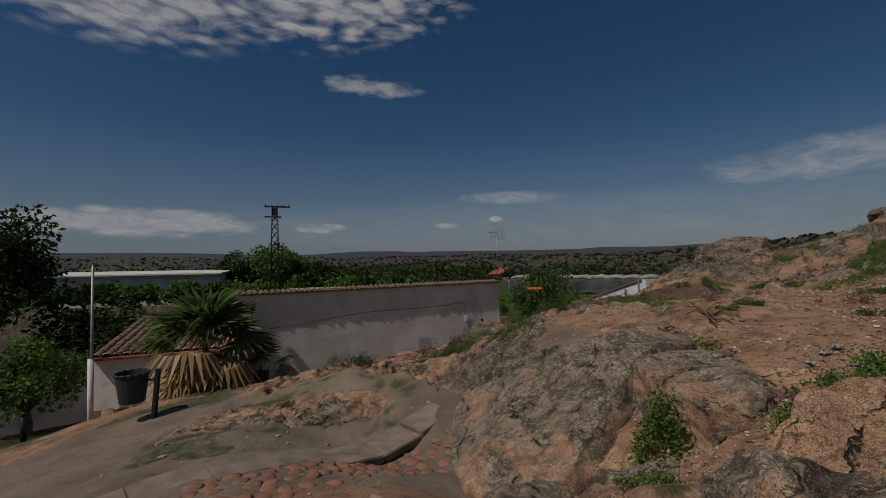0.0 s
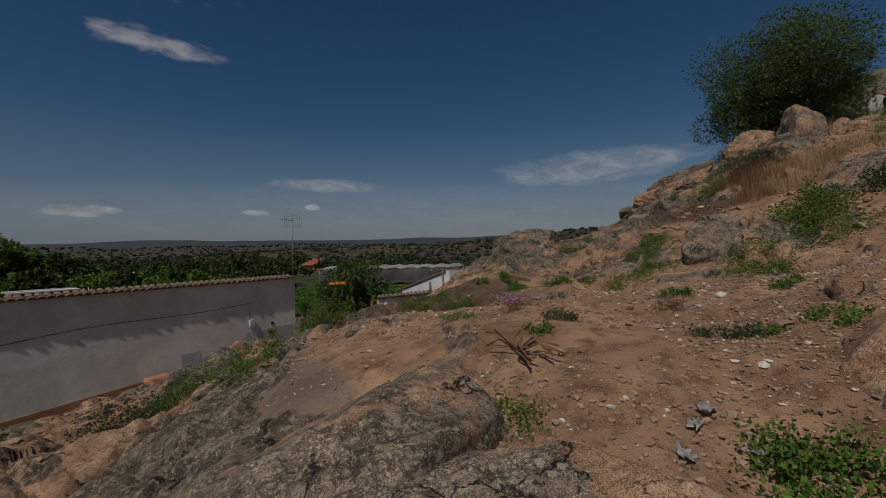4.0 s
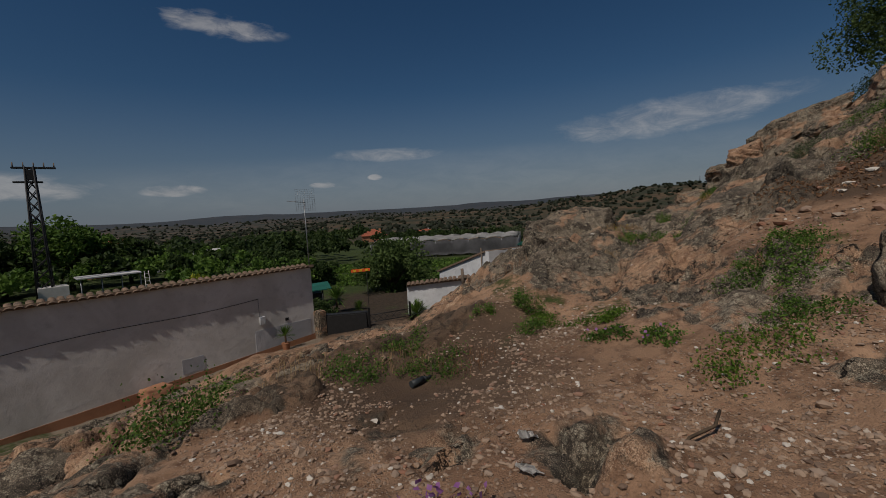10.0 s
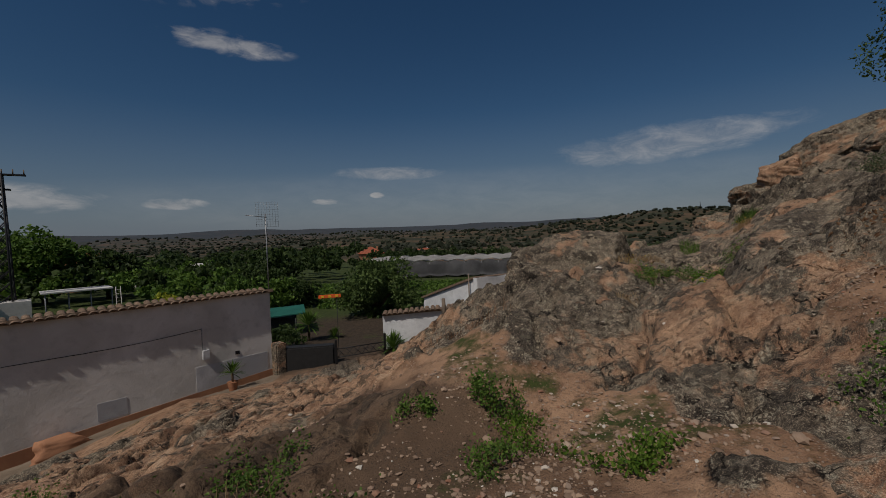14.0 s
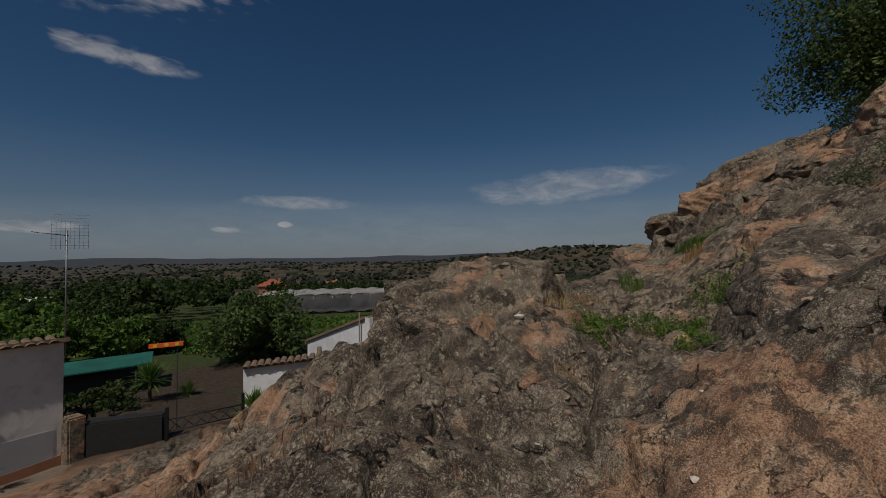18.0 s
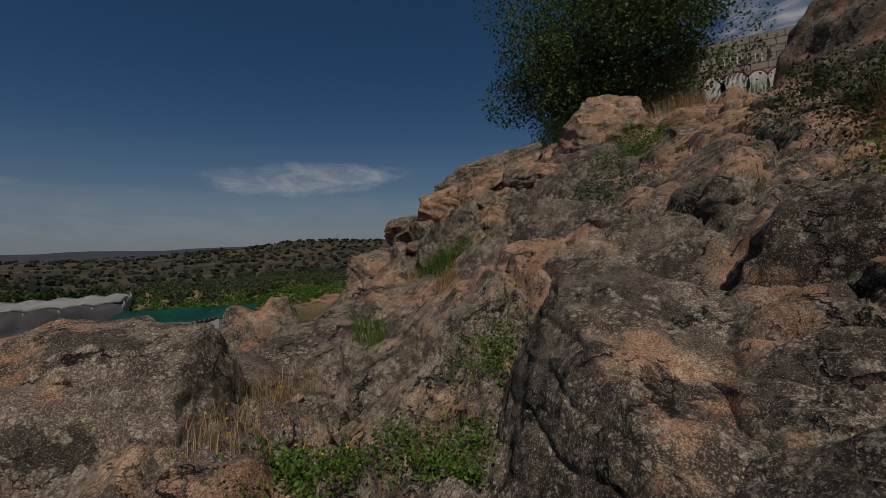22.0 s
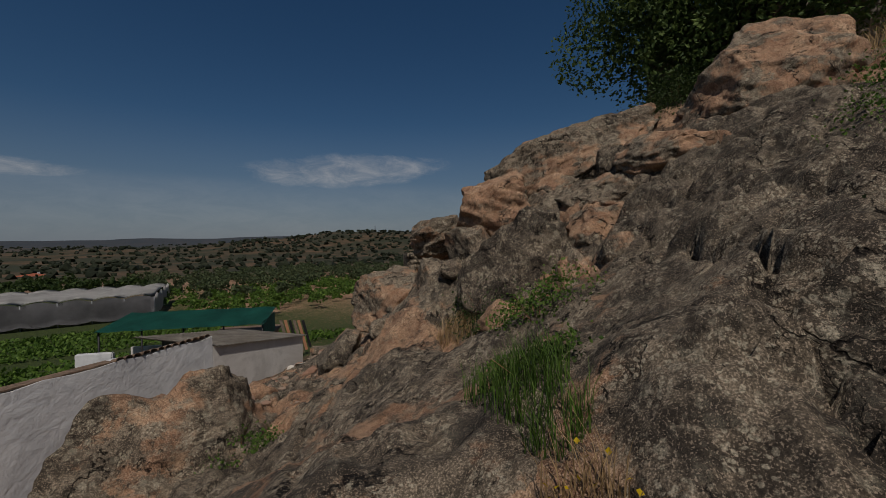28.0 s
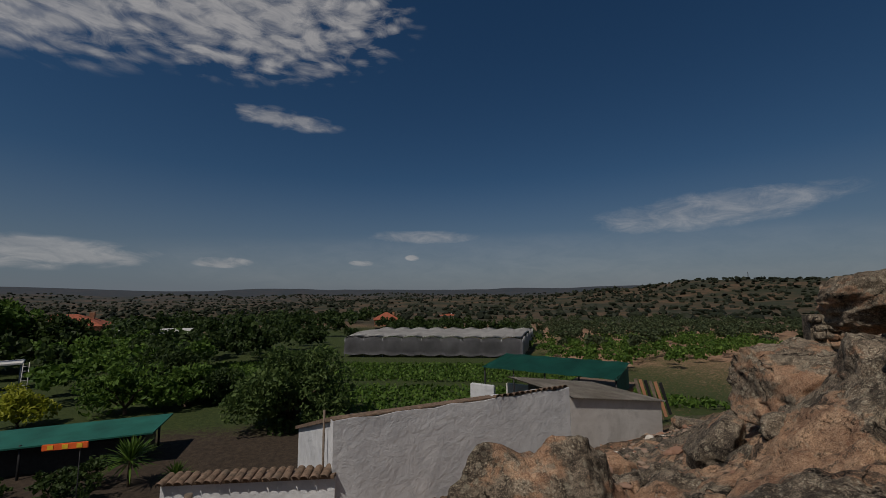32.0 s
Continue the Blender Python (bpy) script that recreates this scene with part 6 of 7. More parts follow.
woods("orchard", scatter(60, 30, 70, 50, 90, 1.2, 2.4, lambda x, y: 24 < math.degrees(math.atan2(x, y)) < 44 and y < 90 and x - 30 > 0.35 * (y - 52), 2.6), 0.35, 140, "leaf", 18, "rows of young green fruit trees on bare soil")
woods("woods", scatter(70, -60, -3, 40, 78, 2.6, 4.4, lambda x, y: not (-21 < x < -11 and 42 < y < 57.5) and not (-24 < x < -17 and y < 57) and y > 41 - 0.25 * x, 2.3), 0.45, 360, "leaf", 23, "dense green trees of the valley gardens")
woods("orchard", [(36 + 2.6 * i + 0.9 * j + rng.uniform(-0.5, 0.5), 58 + 1.5 * j + rng.uniform(-0.4, 0.4), rng.uniform(0.9, 2.0), rng.uniform(0.7, 1.2)) for i in range(13) for j in range(17) if rng.uniform() < 0.82], 0.3, 90, "leaf", 24, "rows of young green fruit trees on bare soil")
woods("olive_grove", scatter(130, 36, 130, 74, 130, 2.0, 3.6, lambda x, y: 24 < math.degrees(math.atan2(x, y)) < 58 and y > 82 - 0.1 * x, 3.2), 0.45, 170, "leaf_olive", 25, "grey-green olive trees in the valley")
woods("hedge", [(rng.uniform(-7, 4.0), rng.uniform(28.5, 33.2), rng.uniform(0.7, 1.2), rng.uniform(0.6, 0.95)) for _ in range(34)], 0.16, 260, "leaf_dark", 26, "low dark garden shrubs in front of the green canopy", 6)
hx_, hills = np.random.default_rng(19), []
while len(hills) < 6000:
    az, d = hx_.uniform(-60, 75), hx_.uniform(230, 1500)
    if hx_.uniform() < (0.95 if az > 30 and 500 < d < 1000 else 0.45):
        a = radians(az)
        s = hx_.uniform(1.0, 2.3) * (1 + d / 1800)
        hills.append((math.sin(a) * d, math.cos(a) * d, s, s * 0.85))
hp = np.array(hills)
hz = land(hp[:, 0], hp[:, 1], False)
v, f = ico(1)
ball = (v[None] * (1 + 0.3 * hx_.normal(size=(len(hp), len(v), 1)))) * hp[:, 2][:, None, None] * np.array([1.0, 1.0, 0.75])
ball = ball + np.stack([hp[:, 0], hp[:, 1], hz + hp[:, 2] * 0.45], 1)[:, None]
faces = (f[None] + (np.arange(len(hp)) * len(v))[:, None, None]).reshape(-1, 3)
tagged(part("hill_woods", raw_mesh("hill_woods", ball.reshape(-1, 3), faces), "far_scrub"), "holm oaks dotted over the far hills", "trees", kind="stuff")

# crop rows in the field
cr = np.random.default_rng(20)
pts = []
for k in range(34):
    u = k / 33
    n = 520
    s = cr.uniform(0, 1, n)
    x = -3 + 36 * s
    y = 40.5 + u * 23 - 0.35 * (x - 15)
    ok = (np.abs(y - 50.5 + 0.35 * (x - 15)) > 1.2) & ((x > 5) | (y > 47))
    pts.append(np.stack([x[ok], y[ok] + cr.normal(0, 0.09, ok.sum()), np.zeros(ok.sum())], 1))
pts = np.concatenate(pts)
pts[:, 2] = land(pts[:, 0], pts[:, 1], False) + cr.uniform(0.05, 0.3, len(pts))
v, f = leaf_cloud(pts, 0.34, cr, aspect=1.5, up=0.8)
tagged(part("crop_rows", raw_mesh("crop_rows", v, f), "leaf"), "rows of low green vegetable crops", "crops", kind="stuff")

# a mast on the far hill
mst = thing("radio_mast", pose(735 * 0.86, 678 * 0.86, float(land(np.array([735 * 0.86]), np.array([678 * 0.86]), False)[0])), "thin radio mast on the far hilltop", "mast")
part("mast", rod((0, 0, -1), (0, 0, 17), 0.8, 0.4, 6), "metal", mst)

# ---- weeds, grass, flowers along the way ----


def weed(x, y, r, h, n, leaf, mat, seed, label, flower="", fn=0):
    """A low leafy plant: stems and leaves in a loose mound, some with flowers."""
    rng = np.random.default_rng(seed)
    z = gz(x, y)
    t = thing("weed", pose(x, y, z), label, "plant", "weeds along the path")
    n = int(n * 3.4)
    k = max(7, int(n / 75))
    ca = rng.uniform(0, math.tau, k)
    cr_ = r * np.sqrt(rng.uniform(0, 1, k))
    c = np.stack([np.cos(ca) * cr_, np.sin(ca) * cr_, h * rng.uniform(0.25, 0.85, k) * (1 - 0.5 * (cr_ / r) ** 2)], 1)
    i = rng.integers(0, k, n)
    p = c[i] + rng.normal(size=(n, 3)) * np.array([r * 0.22, r * 0.24, h * 0.2])
    off = ground_at(x + p[:, 0], y + p[:, 1]) - z
    p[:, 2] = np.maximum(p[:, 2], 0.015) + off
    v, f = leaf_cloud(p, leaf * 0.6, rng, aspect=1.4, up=0.5)
    tagged(part("foliage", raw_mesh("foliage", v, f), mat, t), kind="stuff")
    v, f = [], []
    for j in range(k):
        a = np.array([c[j][0] * 0.3, c[j][1] * 0.3, -0.02])
        b = c[j]
        q = len(v)
        v += [a + [0.006, 0, 0], a - [0.006, 0, 0], b - [0.003, 0, 0], b + [0.003, 0, 0]]
        f.append((q, q + 1, q + 2, q + 3))
    tagged(part("stalk", raw_mesh("stalk", v, f), "leaf_brown", t), kind="stuff")
    if flower:
        p = c[rng.integers(0, k, fn)] + rng.normal(size=(fn, 3)) * np.array([r * 0.25, r * 0.25, h * 0.12]) + np.array([0, 0, h * 0.3])
        v, f = leaf_cloud(p, 0.032, rng, aspect=1.0)
        tagged(part("blossom", raw_mesh("blossom", v, f), flower, t), kind="stuff")
    return t


def tuft(x, y, r, h, n, mat, seed, label, flower="", fn=0):
    """A tuft of grass: narrow blades that bend outwards."""
    rng = np.random.default_rng(seed)
    z, n = gz(x, y), int(n * 1.5)
    t = thing("grass_tuft", pose(x, y, z), label, "grass", "grass tufts among the rocks")
    a, q = rng.uniform(0, math.tau, n), r * np.sqrt(rng.uniform(0, 1, n))
    bx, by = np.cos(a) * q, np.sin(a) * q
    bz = ground_at(x + bx, y + by) - z
    out = rng.uniform(0, math.tau, n)
    ln = h * rng.uniform(0.5, 1.15, n)
    sp = rng.uniform(0.05, 0.75, n) * ln
    w = rng.uniform(0.0016, 0.0034, n)
    base = np.stack([bx, by, bz - 0.02], 1)
    side = np.stack([-np.sin(out) * w, np.cos(out) * w, 0 * w], 1)
    mid = base + np.stack([np.cos(out) * sp * 0.35, np.sin(out) * sp * 0.35, ln * 0.62], 1)
    tip = base + np.stack([np.cos(out) * sp, np.sin(out) * sp, ln * 0.95], 1)
    v = np.stack([base - side, base + side, mid + side * 0.8, mid - side * 0.8, tip - side * 0.2, tip + side * 0.2], 1).reshape(-1, 3)
    f = (np.arange(n)[:, None, None] * 6 + np.array([[0, 1, 2, 3], [3, 2, 5, 4]])).reshape(-1, 4)
    tagged(part("grass", raw_mesh("grass", v, f), mat, t), kind="stuff")
    if flower:
        p = tip[rng.integers(0, n, fn)]
        v, f = leaf_cloud(p, 0.022, rng, aspect=1.0)
        tagged(part("blossom", raw_mesh("blossom", v, f), flower, t), kind="stuff")
    return t


GREEN, MALLOW = "low green weed growing through the gravel", "leafy green mallow with mauve flowers"
weed(1.78, 3.55, 0.2, 0.42, 420, 0.055, "leaf", 201, GREEN)
weed(2.6, 3.02, 0.2, 0.2, 300, 0.045, "leaf", 202, MALLOW, "petal", 12)
weed(3.1, 3.2, 0.28, 0.24, 480, 0.055, "leaf", 203, MALLOW, "petal", 14)
weed(3.65, 3.4, 0.3, 0.22, 420, 0.055, "leaf", 204, GREEN)
weed(2.75, 4.75, 0.26, 0.14, 300, 0.04, "leaf_bright", 205, GREEN)
weed(-0.1, 9.2, 0.48, 0.45, 700, 0.055, "leaf_dark", 206, "dark green shrub on the rock slope")
weed(0.45, 9.75, 0.4, 0.42, 520, 0.055, "leaf", 207, "green shrub on the rock slope")
weed(-2.2, 9.95, 0.55, 0.34, 600, 0.055, "leaf_dark", 208, "low dark green shrub at the terrace edge")
weed(1.3, 8.4, 0.4, 0.35, 460, 0.05, "leaf", 209, "green shrub between the rocks")
weed(2.5, 9.9, 0.5, 0.5, 620, 0.055, "leaf", 210, "tall green weeds between the rocks")
weed(4.45, 6.95, 0.2, 0.17, 240, 0.03, "leaf_brown", 211, "low stock plant with many mauve flowers", "petal", 80)
weed(4.37, 6.02, 0.17, 0.1, 130, 0.04, "leaf_olive", 212, GREEN)
weed(4.9, 4.6, 0.22, 0.11, 170, 0.04, "leaf_olive", 213, GREEN)
weed(6.0, 5.95, 0.17, 0.11, 130, 0.045, "leaf", 214, GREEN)
weed(5.55, 5.66, 0.16, 0.1, 110, 0.035, "leaf_brown", 215, GREEN)
weed(6.7, 5.15, 0.2, 0.1, 130, 0.045, "leaf", 216, MALLOW, "petal", 8)
weed(5.05, 4.48, 0.15, 0.08, 90, 0.04, "leaf", 217, GREEN)
weed(5.3, 4.1, 0.18, 0.1, 120, 0.045, "leaf", 218, GREEN)
weed(3.76, 5.64, 0.15, 0.09, 90, 0.045, "leaf", 219, GREEN)
weed(8.6, 6.5, 0.45, 0.2, 460, 0.05, "leaf", 220, GREEN)
weed(9.4, 7.0, 0.5, 0.2, 480, 0.05, "leaf_bright", 221, GREEN)
weed(10.9, 6.75, 0.55, 0.4, 800, 0.075, "leaf", 222, "broad green bush on the slope")
weed(11.8, 6.0, 0.45, 0.34, 480, 0.075, "leaf_dark", 223, "broad green bush on the slope")
weed(10.2, 6.2, 0.5, 0.22, 500, 0.055, "leaf", 224, GREEN)
weed(9.3, 9.1, 0.4, 0.16, 420, 0.05, "leaf", 225, GREEN)
weed(7.36, 9.75, 0.25, 0.13, 240, 0.05, "leaf_bright", 226, GREEN)
weed(6.85, 8.98, 0.22, 0.1, 180, 0.05, "leaf", 227, MALLOW, "petal", 10)
weed(7.2, 8.6, 0.2, 0.11, 170, 0.05, "leaf", 228, MALLOW, "petal", 12)
weed(6.9, 10.9, 0.2, 0.28, 300, 0.05, "leaf", 229, "round leafy green weed on bare soil")
weed(6.2, 11.0, 0.16, 0.15, 150, 0.045, "leaf", 230, GREEN)
weed(6.65, 10.25, 0.18, 0.17, 190, 0.045, "leaf", 231, GREEN)
weed(7.1, 10.5, 0.3, 0.12, 280, 0.045, "leaf_bright", 232, GREEN)
weed(5.25, 10.05, 0.4, 0.15, 340, 0.045, "leaf", 233, GREEN)
weed(4.3, 10.3, 0.34, 0.22, 320, 0.05, "leaf", 234, GREEN)
weed(5.0, 10.9, 0.3, 0.2, 260, 0.05, "leaf", 235, GREEN)
weed(3.69, 7.2, 0.22, 0.07, 150, 0.035, "leaf_bright", 236, GREEN)
weed(11.1, 13.5, 0.3, 0.18, 380, 0.045, "leaf", 237, "low green plants with small yellow flowers", "petal_yellow", 8)
weed(11.62, 13.15, 0.34, 0.2, 460, 0.045, "leaf", 238, MALLOW, "petal", 8)
weed(11.1, 12.5, 0.16, 0.1, 160, 0.035, "leaf", 239, "low green plants with small yellow flowers", "petal_yellow", 9)
weed(13.4, 10.1, 0.5, 0.45, 700, 0.055, "leaf", 240, "leafy weeds at the foot of the boulder")
weed(15.0, 10.0, 0.85, 0.65, 1500, 0.06, "leaf_dark", 241, "scrubby dark bush under the pinnacle")
weed(18.4, 12.2, 0.5, 0.4, 450, 0.06, "leaf", 242, "scrubby green bush among the rocks")
weed(17.3, 12.6, 0.5, 0.3, 420, 0.055, "leaf", 243, GREEN)
weed(15.2, 12.55, 0.5, 0.26, 480, 0.05, "leaf_olive", 244, "low grey-green scrub on the rock")
weed(17.3, 16.4, 0.4, 0.4, 460, 0.055, "leaf_dark", 245, "dark green plant at the foot of the boulder")
weed(16.1, 15.2, 0.4, 0.3, 400, 0.05, "leaf", 246, GREEN)
weed(15.3, 15.0, 0.3, 0.14, 200, 0.045, "leaf", 261, GREEN)
weed(14.7, 14.75, 0.22, 0.13, 150, 0.04, "leaf_dark", 262, GREEN)
# no shrub grows here: dark leaves added to stand for the hollow's shadow
weed(21.7, 14.6, 0.75, 0.75, 1100, 0.07, "leaf_dark", 263, "dark shrub added in place of the shadowed hollow under the tree")
weed(20.6, 15.6, 0.5, 0.4, 420, 0.06, "leaf", 247, "green weeds between the skyline boulders")
weed(15.0, 17.9, 0.35, 0.25, 300, 0.05, "leaf", 248, GREEN)
weed(25.6, 20.8, 0.9, 0.8, 700, 0.1, "leaf", 249, "green shrub above the terrace wall")
weed(27.0, 20.0, 0.9, 0.9, 700, 0.1, "leaf_dark", 250, "green shrub above the terrace wall")
weed(8.19, 8.05, 0.4, 0.16, 380, 0.05, "leaf", 251, GREEN)
weed(7.35, 7.9, 0.4, 0.1, 320, 0.045, "leaf_bright", 252, GREEN)
weed(9.05, 8.95, 0.5, 0.2, 460, 0.05, "leaf", 253, GREEN)
weed(12.67, 13.18, 0.35, 0.2, 380, 0.045, "leaf", 255, GREEN)
weed(2.3, 12.7, 0.5, 0.3, 420, 0.055, "leaf", 256, GREEN)
weed(4.3, 5.95, 0.14, 0.09, 90, 0.035, "leaf_olive", 257, GREEN)
weed(1.3, 2.87, 0.18, 0.12, 150, 0.04, "leaf", 258, "small green weed with yellow flowers", "petal_yellow", 5)
weed(11.6, 13.0, 0.22, 0.12, 200, 0.04, "leaf_bright", 259, GREEN)
weed(10.85, 13.5, 0.25, 0.14, 220, 0.04, "leaf", 260, GREEN)
for k, (x, y, r, h, n, m) in enumerate((
        (14.5, 14.66, 0.2, 0.23, 200, "leaf"), (14.85, 14.92, 0.26, 0.24, 220, "leaf"), (13.9, 14.25, 0.16, 0.2, 110, "leaf_dry"),
        (14.25, 14.42, 0.14, 0.18, 110, "leaf"), (12.9, 14.6, 0.2, 0.2, 200, "leaf"), (11.3, 14.3, 0.3, 0.16, 160, "leaf_dry"),
        (10.9, 14.05, 0.3, 0.16, 160, "leaf_dry"), (11.75, 14.4, 0.25, 0.16, 120, "leaf_dry"), (14.6, 7.2, 0.9, 0.35, 600, "leaf_dry"),
        (14.0, 9.8, 0.6, 0.5, 700, "leaf_brown"), (14.0, 8.3, 0.8, 0.5, 700, "leaf_dry"), (13.3, 8.9, 0.7, 0.45, 700, "leaf_brown"), (13.4, 9.8, 0.5, 0.42, 500, "leaf_brown"),
        (16.9, 7.2, 0.9, 0.6, 700, "leaf"), (18.3, 6.4, 1.0, 0.7, 800, "leaf"), (16.4, 5.6, 1.0, 0.6, 700, "leaf"),
        (12.6, 7.9, 0.6, 0.5, 400, "leaf_dry"), (12.0, 8.4, 0.4, 0.4, 300, "leaf_brown"), (17.0, 16.6, 0.25, 0.3, 200, "leaf_dry"),
        (10.0, 12.9, 0.2, 0.1, 90, "leaf_dry"), (7.5, 12.6, 0.4, 0.16, 110, "leaf_brown"), (6.8, 13.0, 0.4, 0.18, 110, "leaf_brown"),
        (5.6, 9.95, 0.35, 0.18, 90, "leaf_brown"), (4.9, 10.4, 0.35, 0.2, 80, "leaf_dry"), (3.6, 10.6, 0.45, 0.22, 110, "leaf_dry"),
        (21.3, 11.6, 0.8, 0.5, 400, "leaf_dry"), (22.5, 9.5, 1.0, 0.6, 500, "leaf"))):
    lab = "tuft of long green grass" if m == "leaf" else "tuft of dry straw-coloured grass" if m == "leaf_dry" else "tangle of dry brown stems"
    tuft(x, y, r, h, n, m, 460 + k, lab + " among the rocks", "petal_yellow" if k in (2, 5, 6) else "", 16)

# dry uprooted roots, litter
roots = thing("dry_roots", pose(3.3, 5.25, gz(3.3, 5.25)), "tangle of dry orange-brown roots on the path", "roots")
rr = random.Random(6)
for k in range(16):
    a, e = rr.uniform(0, 6.28), rr.uniform(0.1, 1.1)
    p1 = Vector((math.cos(a) * 0.16, math.sin(a) * 0.16, 0.02 + 0.14 * e))
    p2 = p1 + Vector((math.cos(a + rr.uniform(-1, 1)) * 0.16, math.sin(a + rr.uniform(-1, 1)) * 0.16, rr.uniform(-0.08, 0.06)))
    part("root", tube([(0, 0, 0.03), p1, p2], 0.008, 5), "leaf_brown", roots)
for k, (x, y) in enumerate(((3.77, 4.06), (3.37, 3.91), (3.68, 3.74), (2.45, 4.65), (3.6, 4.0), (3.03, 3.8), (5.0, 7.2), (5.2, 7.6), (10.75, 13.2))):
    r_ = np.random.default_rng(400 + k)
    bm = bmesh.new()
    n = 6
    g = [[bm.verts.new(((i - n / 2) * 0.022 + r_.normal() * 0.009, (j - n / 2) * 0.014 + r_.normal() * 0.009, 0.012 + abs(r_.normal()) * 0.022)) for i in range(n)] for j in range(n)]
    for j in range(n - 1):
        for i in range(n - 1):
            bm.faces.new((g[j][i], g[j][i + 1], g[j + 1][i + 1], g[j + 1][i]))
    bmesh.ops.solidify(bm, geom=bm.faces[:], thickness=0.002)
    tagged(part("litter", bm, "litter", loc=pose(x, y, gz(x, y) + 0.01, 0, 0, 50 * k)), "crumpled dirty white plastic scrap on the soil", "litter", "scraps of litter")
bo = thing("bottle", pose(4.95, 9.75, gz(4.95, 9.75) + 0.045, 0, 90, 30), "dark glass bottle lying on the ground", "bottle")
part("body", join(rod((0, 0, -0.1), (0, 0, 0.08), 0.038, None, 14), rod((0, 0, 0.08), (0, 0, 0.14), 0.038, 0.014, 14), rod((0, 0, 0.14), (0, 0, 0.2), 0.014, None, 14)), "plastic", bo)
st = thing("stick", pose(6.0, 7.1, gz(6.0, 7.1) + 0.02, 0, 0, 20), "thin dry stick lying on the path", "stick")
part("stick", tube([(-0.35, 0, 0), (-0.05, 0.03, 0.02), (0.2, 0.0, 0.01), (0.4, 0.05, 0.02)], 0.01, 5), "bark", st)

# pebbles and shards
pr = np.random.default_rng(30)


def pebbles(name, n, box_, s0, s1, mat, label, keep=0.4, zoff=0.3):
    x, y = pr.uniform(box_[0], box_[1], n * 3), pr.uniform(box_[2], box_[3], n * 3)
    ok = (rocky(x, y) < keep)
    dens = fbm(x * 0.8, y * 0.8, 0, 3, 77)
    ok &= pr.uniform(-0.5, 0.7, len(x)) < dens + 0.25
    x, y = x[ok][:n], y[ok][:n]
    s = s0 + (s1 - s0) * pr.uniform(0, 1, len(x)) ** 3
    v, f = ico(1)
    sh = v[None] * (1 + 0.25 * pr.normal(size=(len(x), len(v), 1))) * (s[:, None] * pr.uniform([0.7, 0.7, 0.35], [1.4, 1.1, 0.7], (len(x), 3)))[:, None, :]
    a = pr.uniform(0, math.tau, len(x))
    ca, sa = np.cos(a)[:, None], np.sin(a)[:, None]
    rx, ry = sh[..., 0] * ca - sh[..., 1] * sa, sh[..., 0] * sa + sh[..., 1] * ca
    z = ground_at(x, y)
    vv = np.stack([rx + x[:, None], ry + y[:, None], sh[..., 2] + (z + s * zoff)[:, None]], -1).reshape(-1, 3)
    ff = (f[None] + (np.arange(len(x)) * len(v))[:, None, None]).reshape(-1, 3)
    return tagged(part(name, raw_mesh(name, vv, ff), mat), label, "pebbles", kind="stuff")


def shard_mat(name, a, b, c):
    m, n, p = material(name)
    r = n.add("ShaderNodeNewGeometry").outputs["Random Per Island"]
    col = n.mix(n.clamp01(r, 0.0, 0.6), a, b)
    col = n.mix(n.clamp01(r, 0.92, 0.95), col, c)
    finish(n, col, 0.9, n.noise(p, 60, 3), 0.4, 0.01)
    return m


MAT["pebble"] = shard_mat("mixed_gravel", (0.13, 0.085, 0.06), (0.31, 0.22, 0.155), (0.5, 0.45, 0.39))
MAT["shard"] = shard_mat("broken_tile_and_stone", (0.25, 0.12, 0.075), (0.27, 0.2, 0.15), (0.52, 0.48, 0.42))
pebbles("gravel", 22000, (1.5, 10.5, 2.0, 12.0), 0.006, 0.024, "pebble", "fine gravel scattered over the earth path")
pebbles("rubble", 3200, (1.5, 11.5, 2.0, 12.0), 0.007, 0.03, "shard", "broken tile, mortar and stones on the earth")
pebbles("rubble", 700, (10, 17, 5.0, 12.0), 0.02, 0.09, "shard", "broken tile and stones on the slope", 0.6)
pebbles("gravel", 900, (-4, 12, 3.0, 20.0), 0.015, 0.06, "pebble", "loose stones lying on the rock", 1.1)
pebbles("rubble", 700, (14, 26, 18.0, 29.0), 0.03, 0.12, "shard", "loose stones on the slope above the houses", 1.1)

# ---- terrace paving ----
pav = thing("paving", pose(0, 0, 0), "row of worn concrete slabs edging a cobbled strip", "paving", kind="structure")
SLAB = bpy.data.meshes.new("slab")
_b = box(0.62, 0.52, 0.1, (0, 0, 0), 0.012)
_b.to_mesh(SLAB)
_b.free()
SLAB.materials.append(MAT["slab"])
def terrace_z(x, y):
    """The even fall of the terrace under its slabs and cobbles."""
    u = ((x + 2.95) * 0.45 + (y - 3.45) * 0.43) / 0.387
    return TZ0 + (TZ1 - TZ0) * u / 5


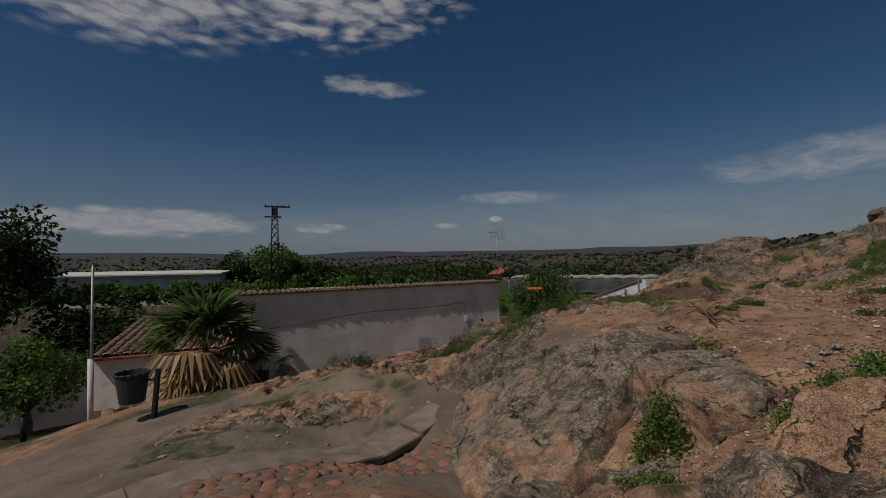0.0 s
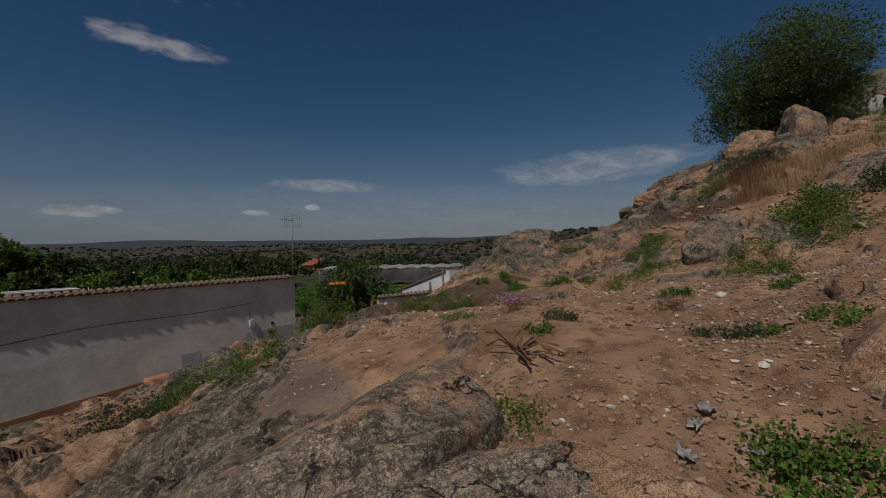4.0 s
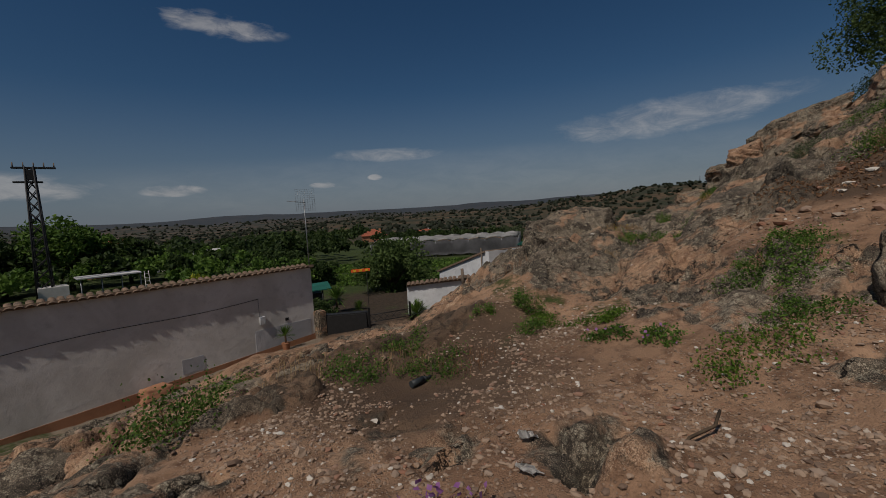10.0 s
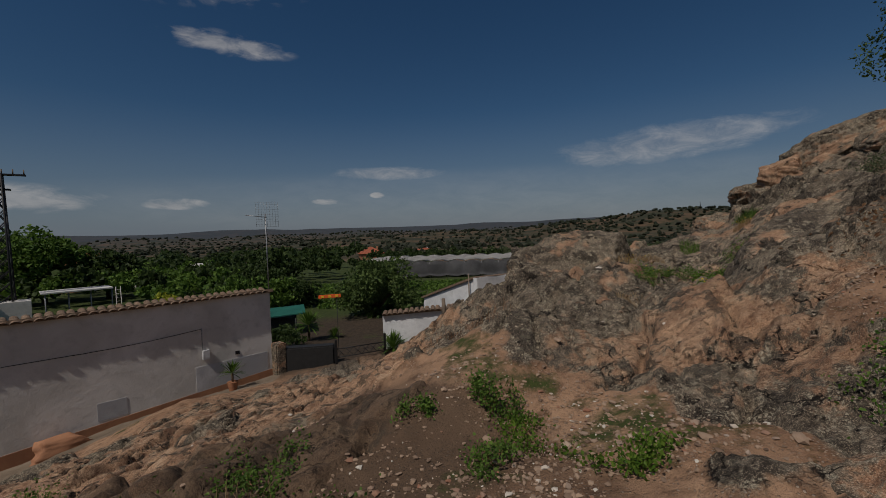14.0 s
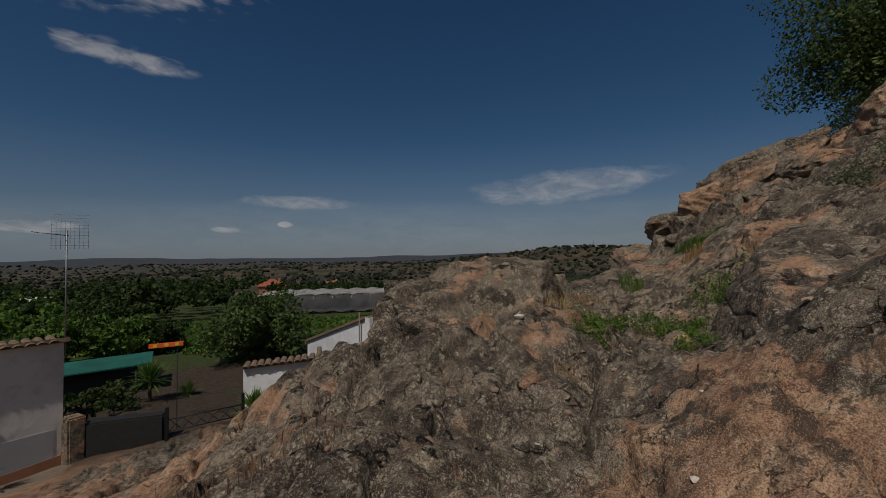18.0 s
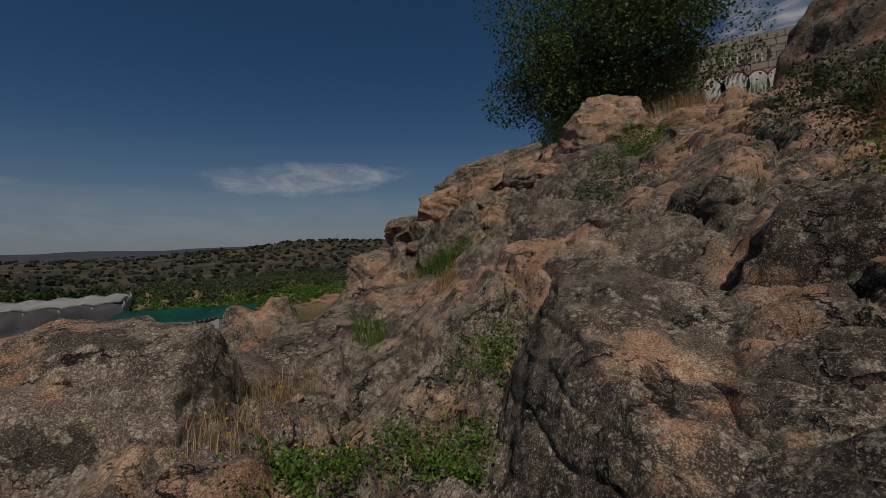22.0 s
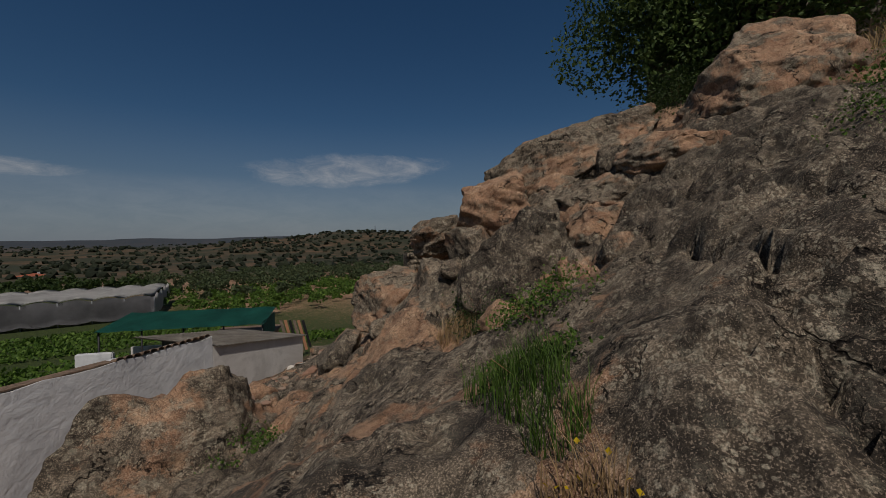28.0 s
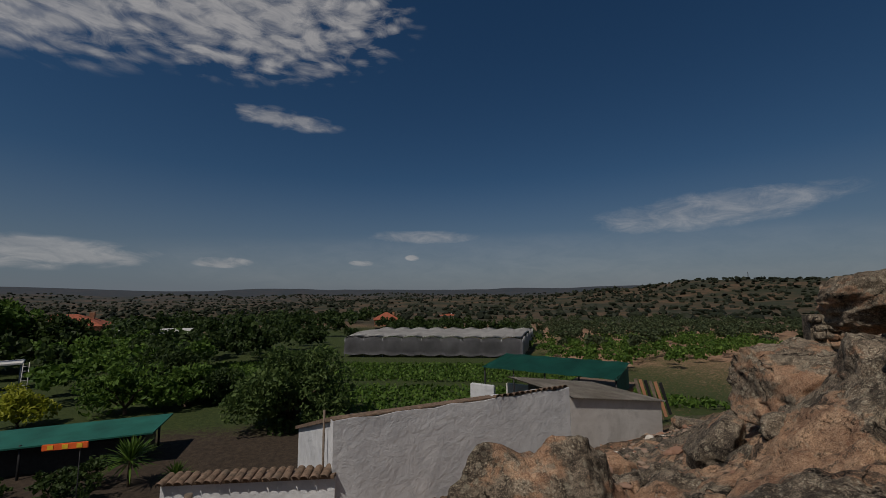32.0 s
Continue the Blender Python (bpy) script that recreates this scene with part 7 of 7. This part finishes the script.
TZ0, TZ1 = (float(np.mean(ground_at(np.linspace(a - 0.3, a + 0.3, 7), np.full(7, b)))) + 0.03 for a, b in ((-2.95, 3.45), (-0.7, 5.6)))
lie = [sum(float(ground_at(-2.95 + 0.45 * k + 0.25 * a, 3.45 + 0.43 * k + 0.25 * b)) for a in (-1, 0, 1) for b in (-1, 0, 1)) / 9 + 0.015 for k in range(7)]
lie = [max(lie[k], (lie[max(k - 1, 0)] + lie[k] + lie[min(k + 1, 6)]) / 3) for k in range(7)]
for k in range(7):
    fall = math.degrees(math.atan2(lie[min(k + 1, 6)] - lie[max(k - 1, 0)], 0.622 * (2 if 0 < k < 6 else 1)))
    part("slab", SLAB, "slab", pav, loc=pose(-2.95 + 0.45 * k, 3.45 + 0.43 * k, lie[k] - 0.03, 0, 0, 43.7) @ pose(0, 0, 0, 0, -fall, 0.5 * (k % 3 - 1)))
COB = []
for k in range(5):
    v, f = ico(2)
    p = v * (1 + 0.2 * fbm(v[:, 0] * 1.5 + k * 9, v[:, 1] * 1.5, v[:, 2], 2, 40 + k))[:, None] * np.array([0.085, 0.065, 0.022])
    me = raw_mesh("cobble", p, f, True)
    me.materials.append(MAT["paver"])
    COB.append(me)
cb = random.Random(8)
placed = []
for k in range(900):
    x, y = cb.uniform(-2.2, 0.2), cb.uniform(2.4, 5.4)
    off = ((y - 3.45) - 0.955 * (x + 2.95)) * 0.72
    if -1.3 < off < -0.3 and x < 0.3 and gz(x, y) < -0.1 and all((x - a) ** 2 + (y - b) ** 2 > 0.021 for a, b in placed):
        placed.append((x, y))
        part("cobble", cb.choice(COB), "paver", pav, loc=pose(x, y, gz(x, y) - 0.004, cb.uniform(-8, 8), cb.uniform(-8, 8), cb.uniform(0, 180)))

# leaf litter and broken tile at the foot of the slope
lr = np.random.default_rng(33)
for k, (lx, ly, sx, sy, n) in enumerate(((12.0, 9.75, 0.75, 0.6, 700), (13.0, 9.9, 0.6, 0.5, 400), (11.5, 10.4, 0.5, 0.35, 300))):
    px_, py_ = lr.normal(lx, sx, n), lr.normal(ly, sy, n)
    v, f = leaf_cloud(np.stack([px_, py_, ground_at(px_, py_) + 0.02], 1), 0.06, lr, aspect=2.0, up=0.0)
    tagged(part("leaf_litter", raw_mesh("leaf_litter", v, f), "leaf_brown"), "dry brown leaves and twigs on dark soil", "leaf litter", kind="stuff")
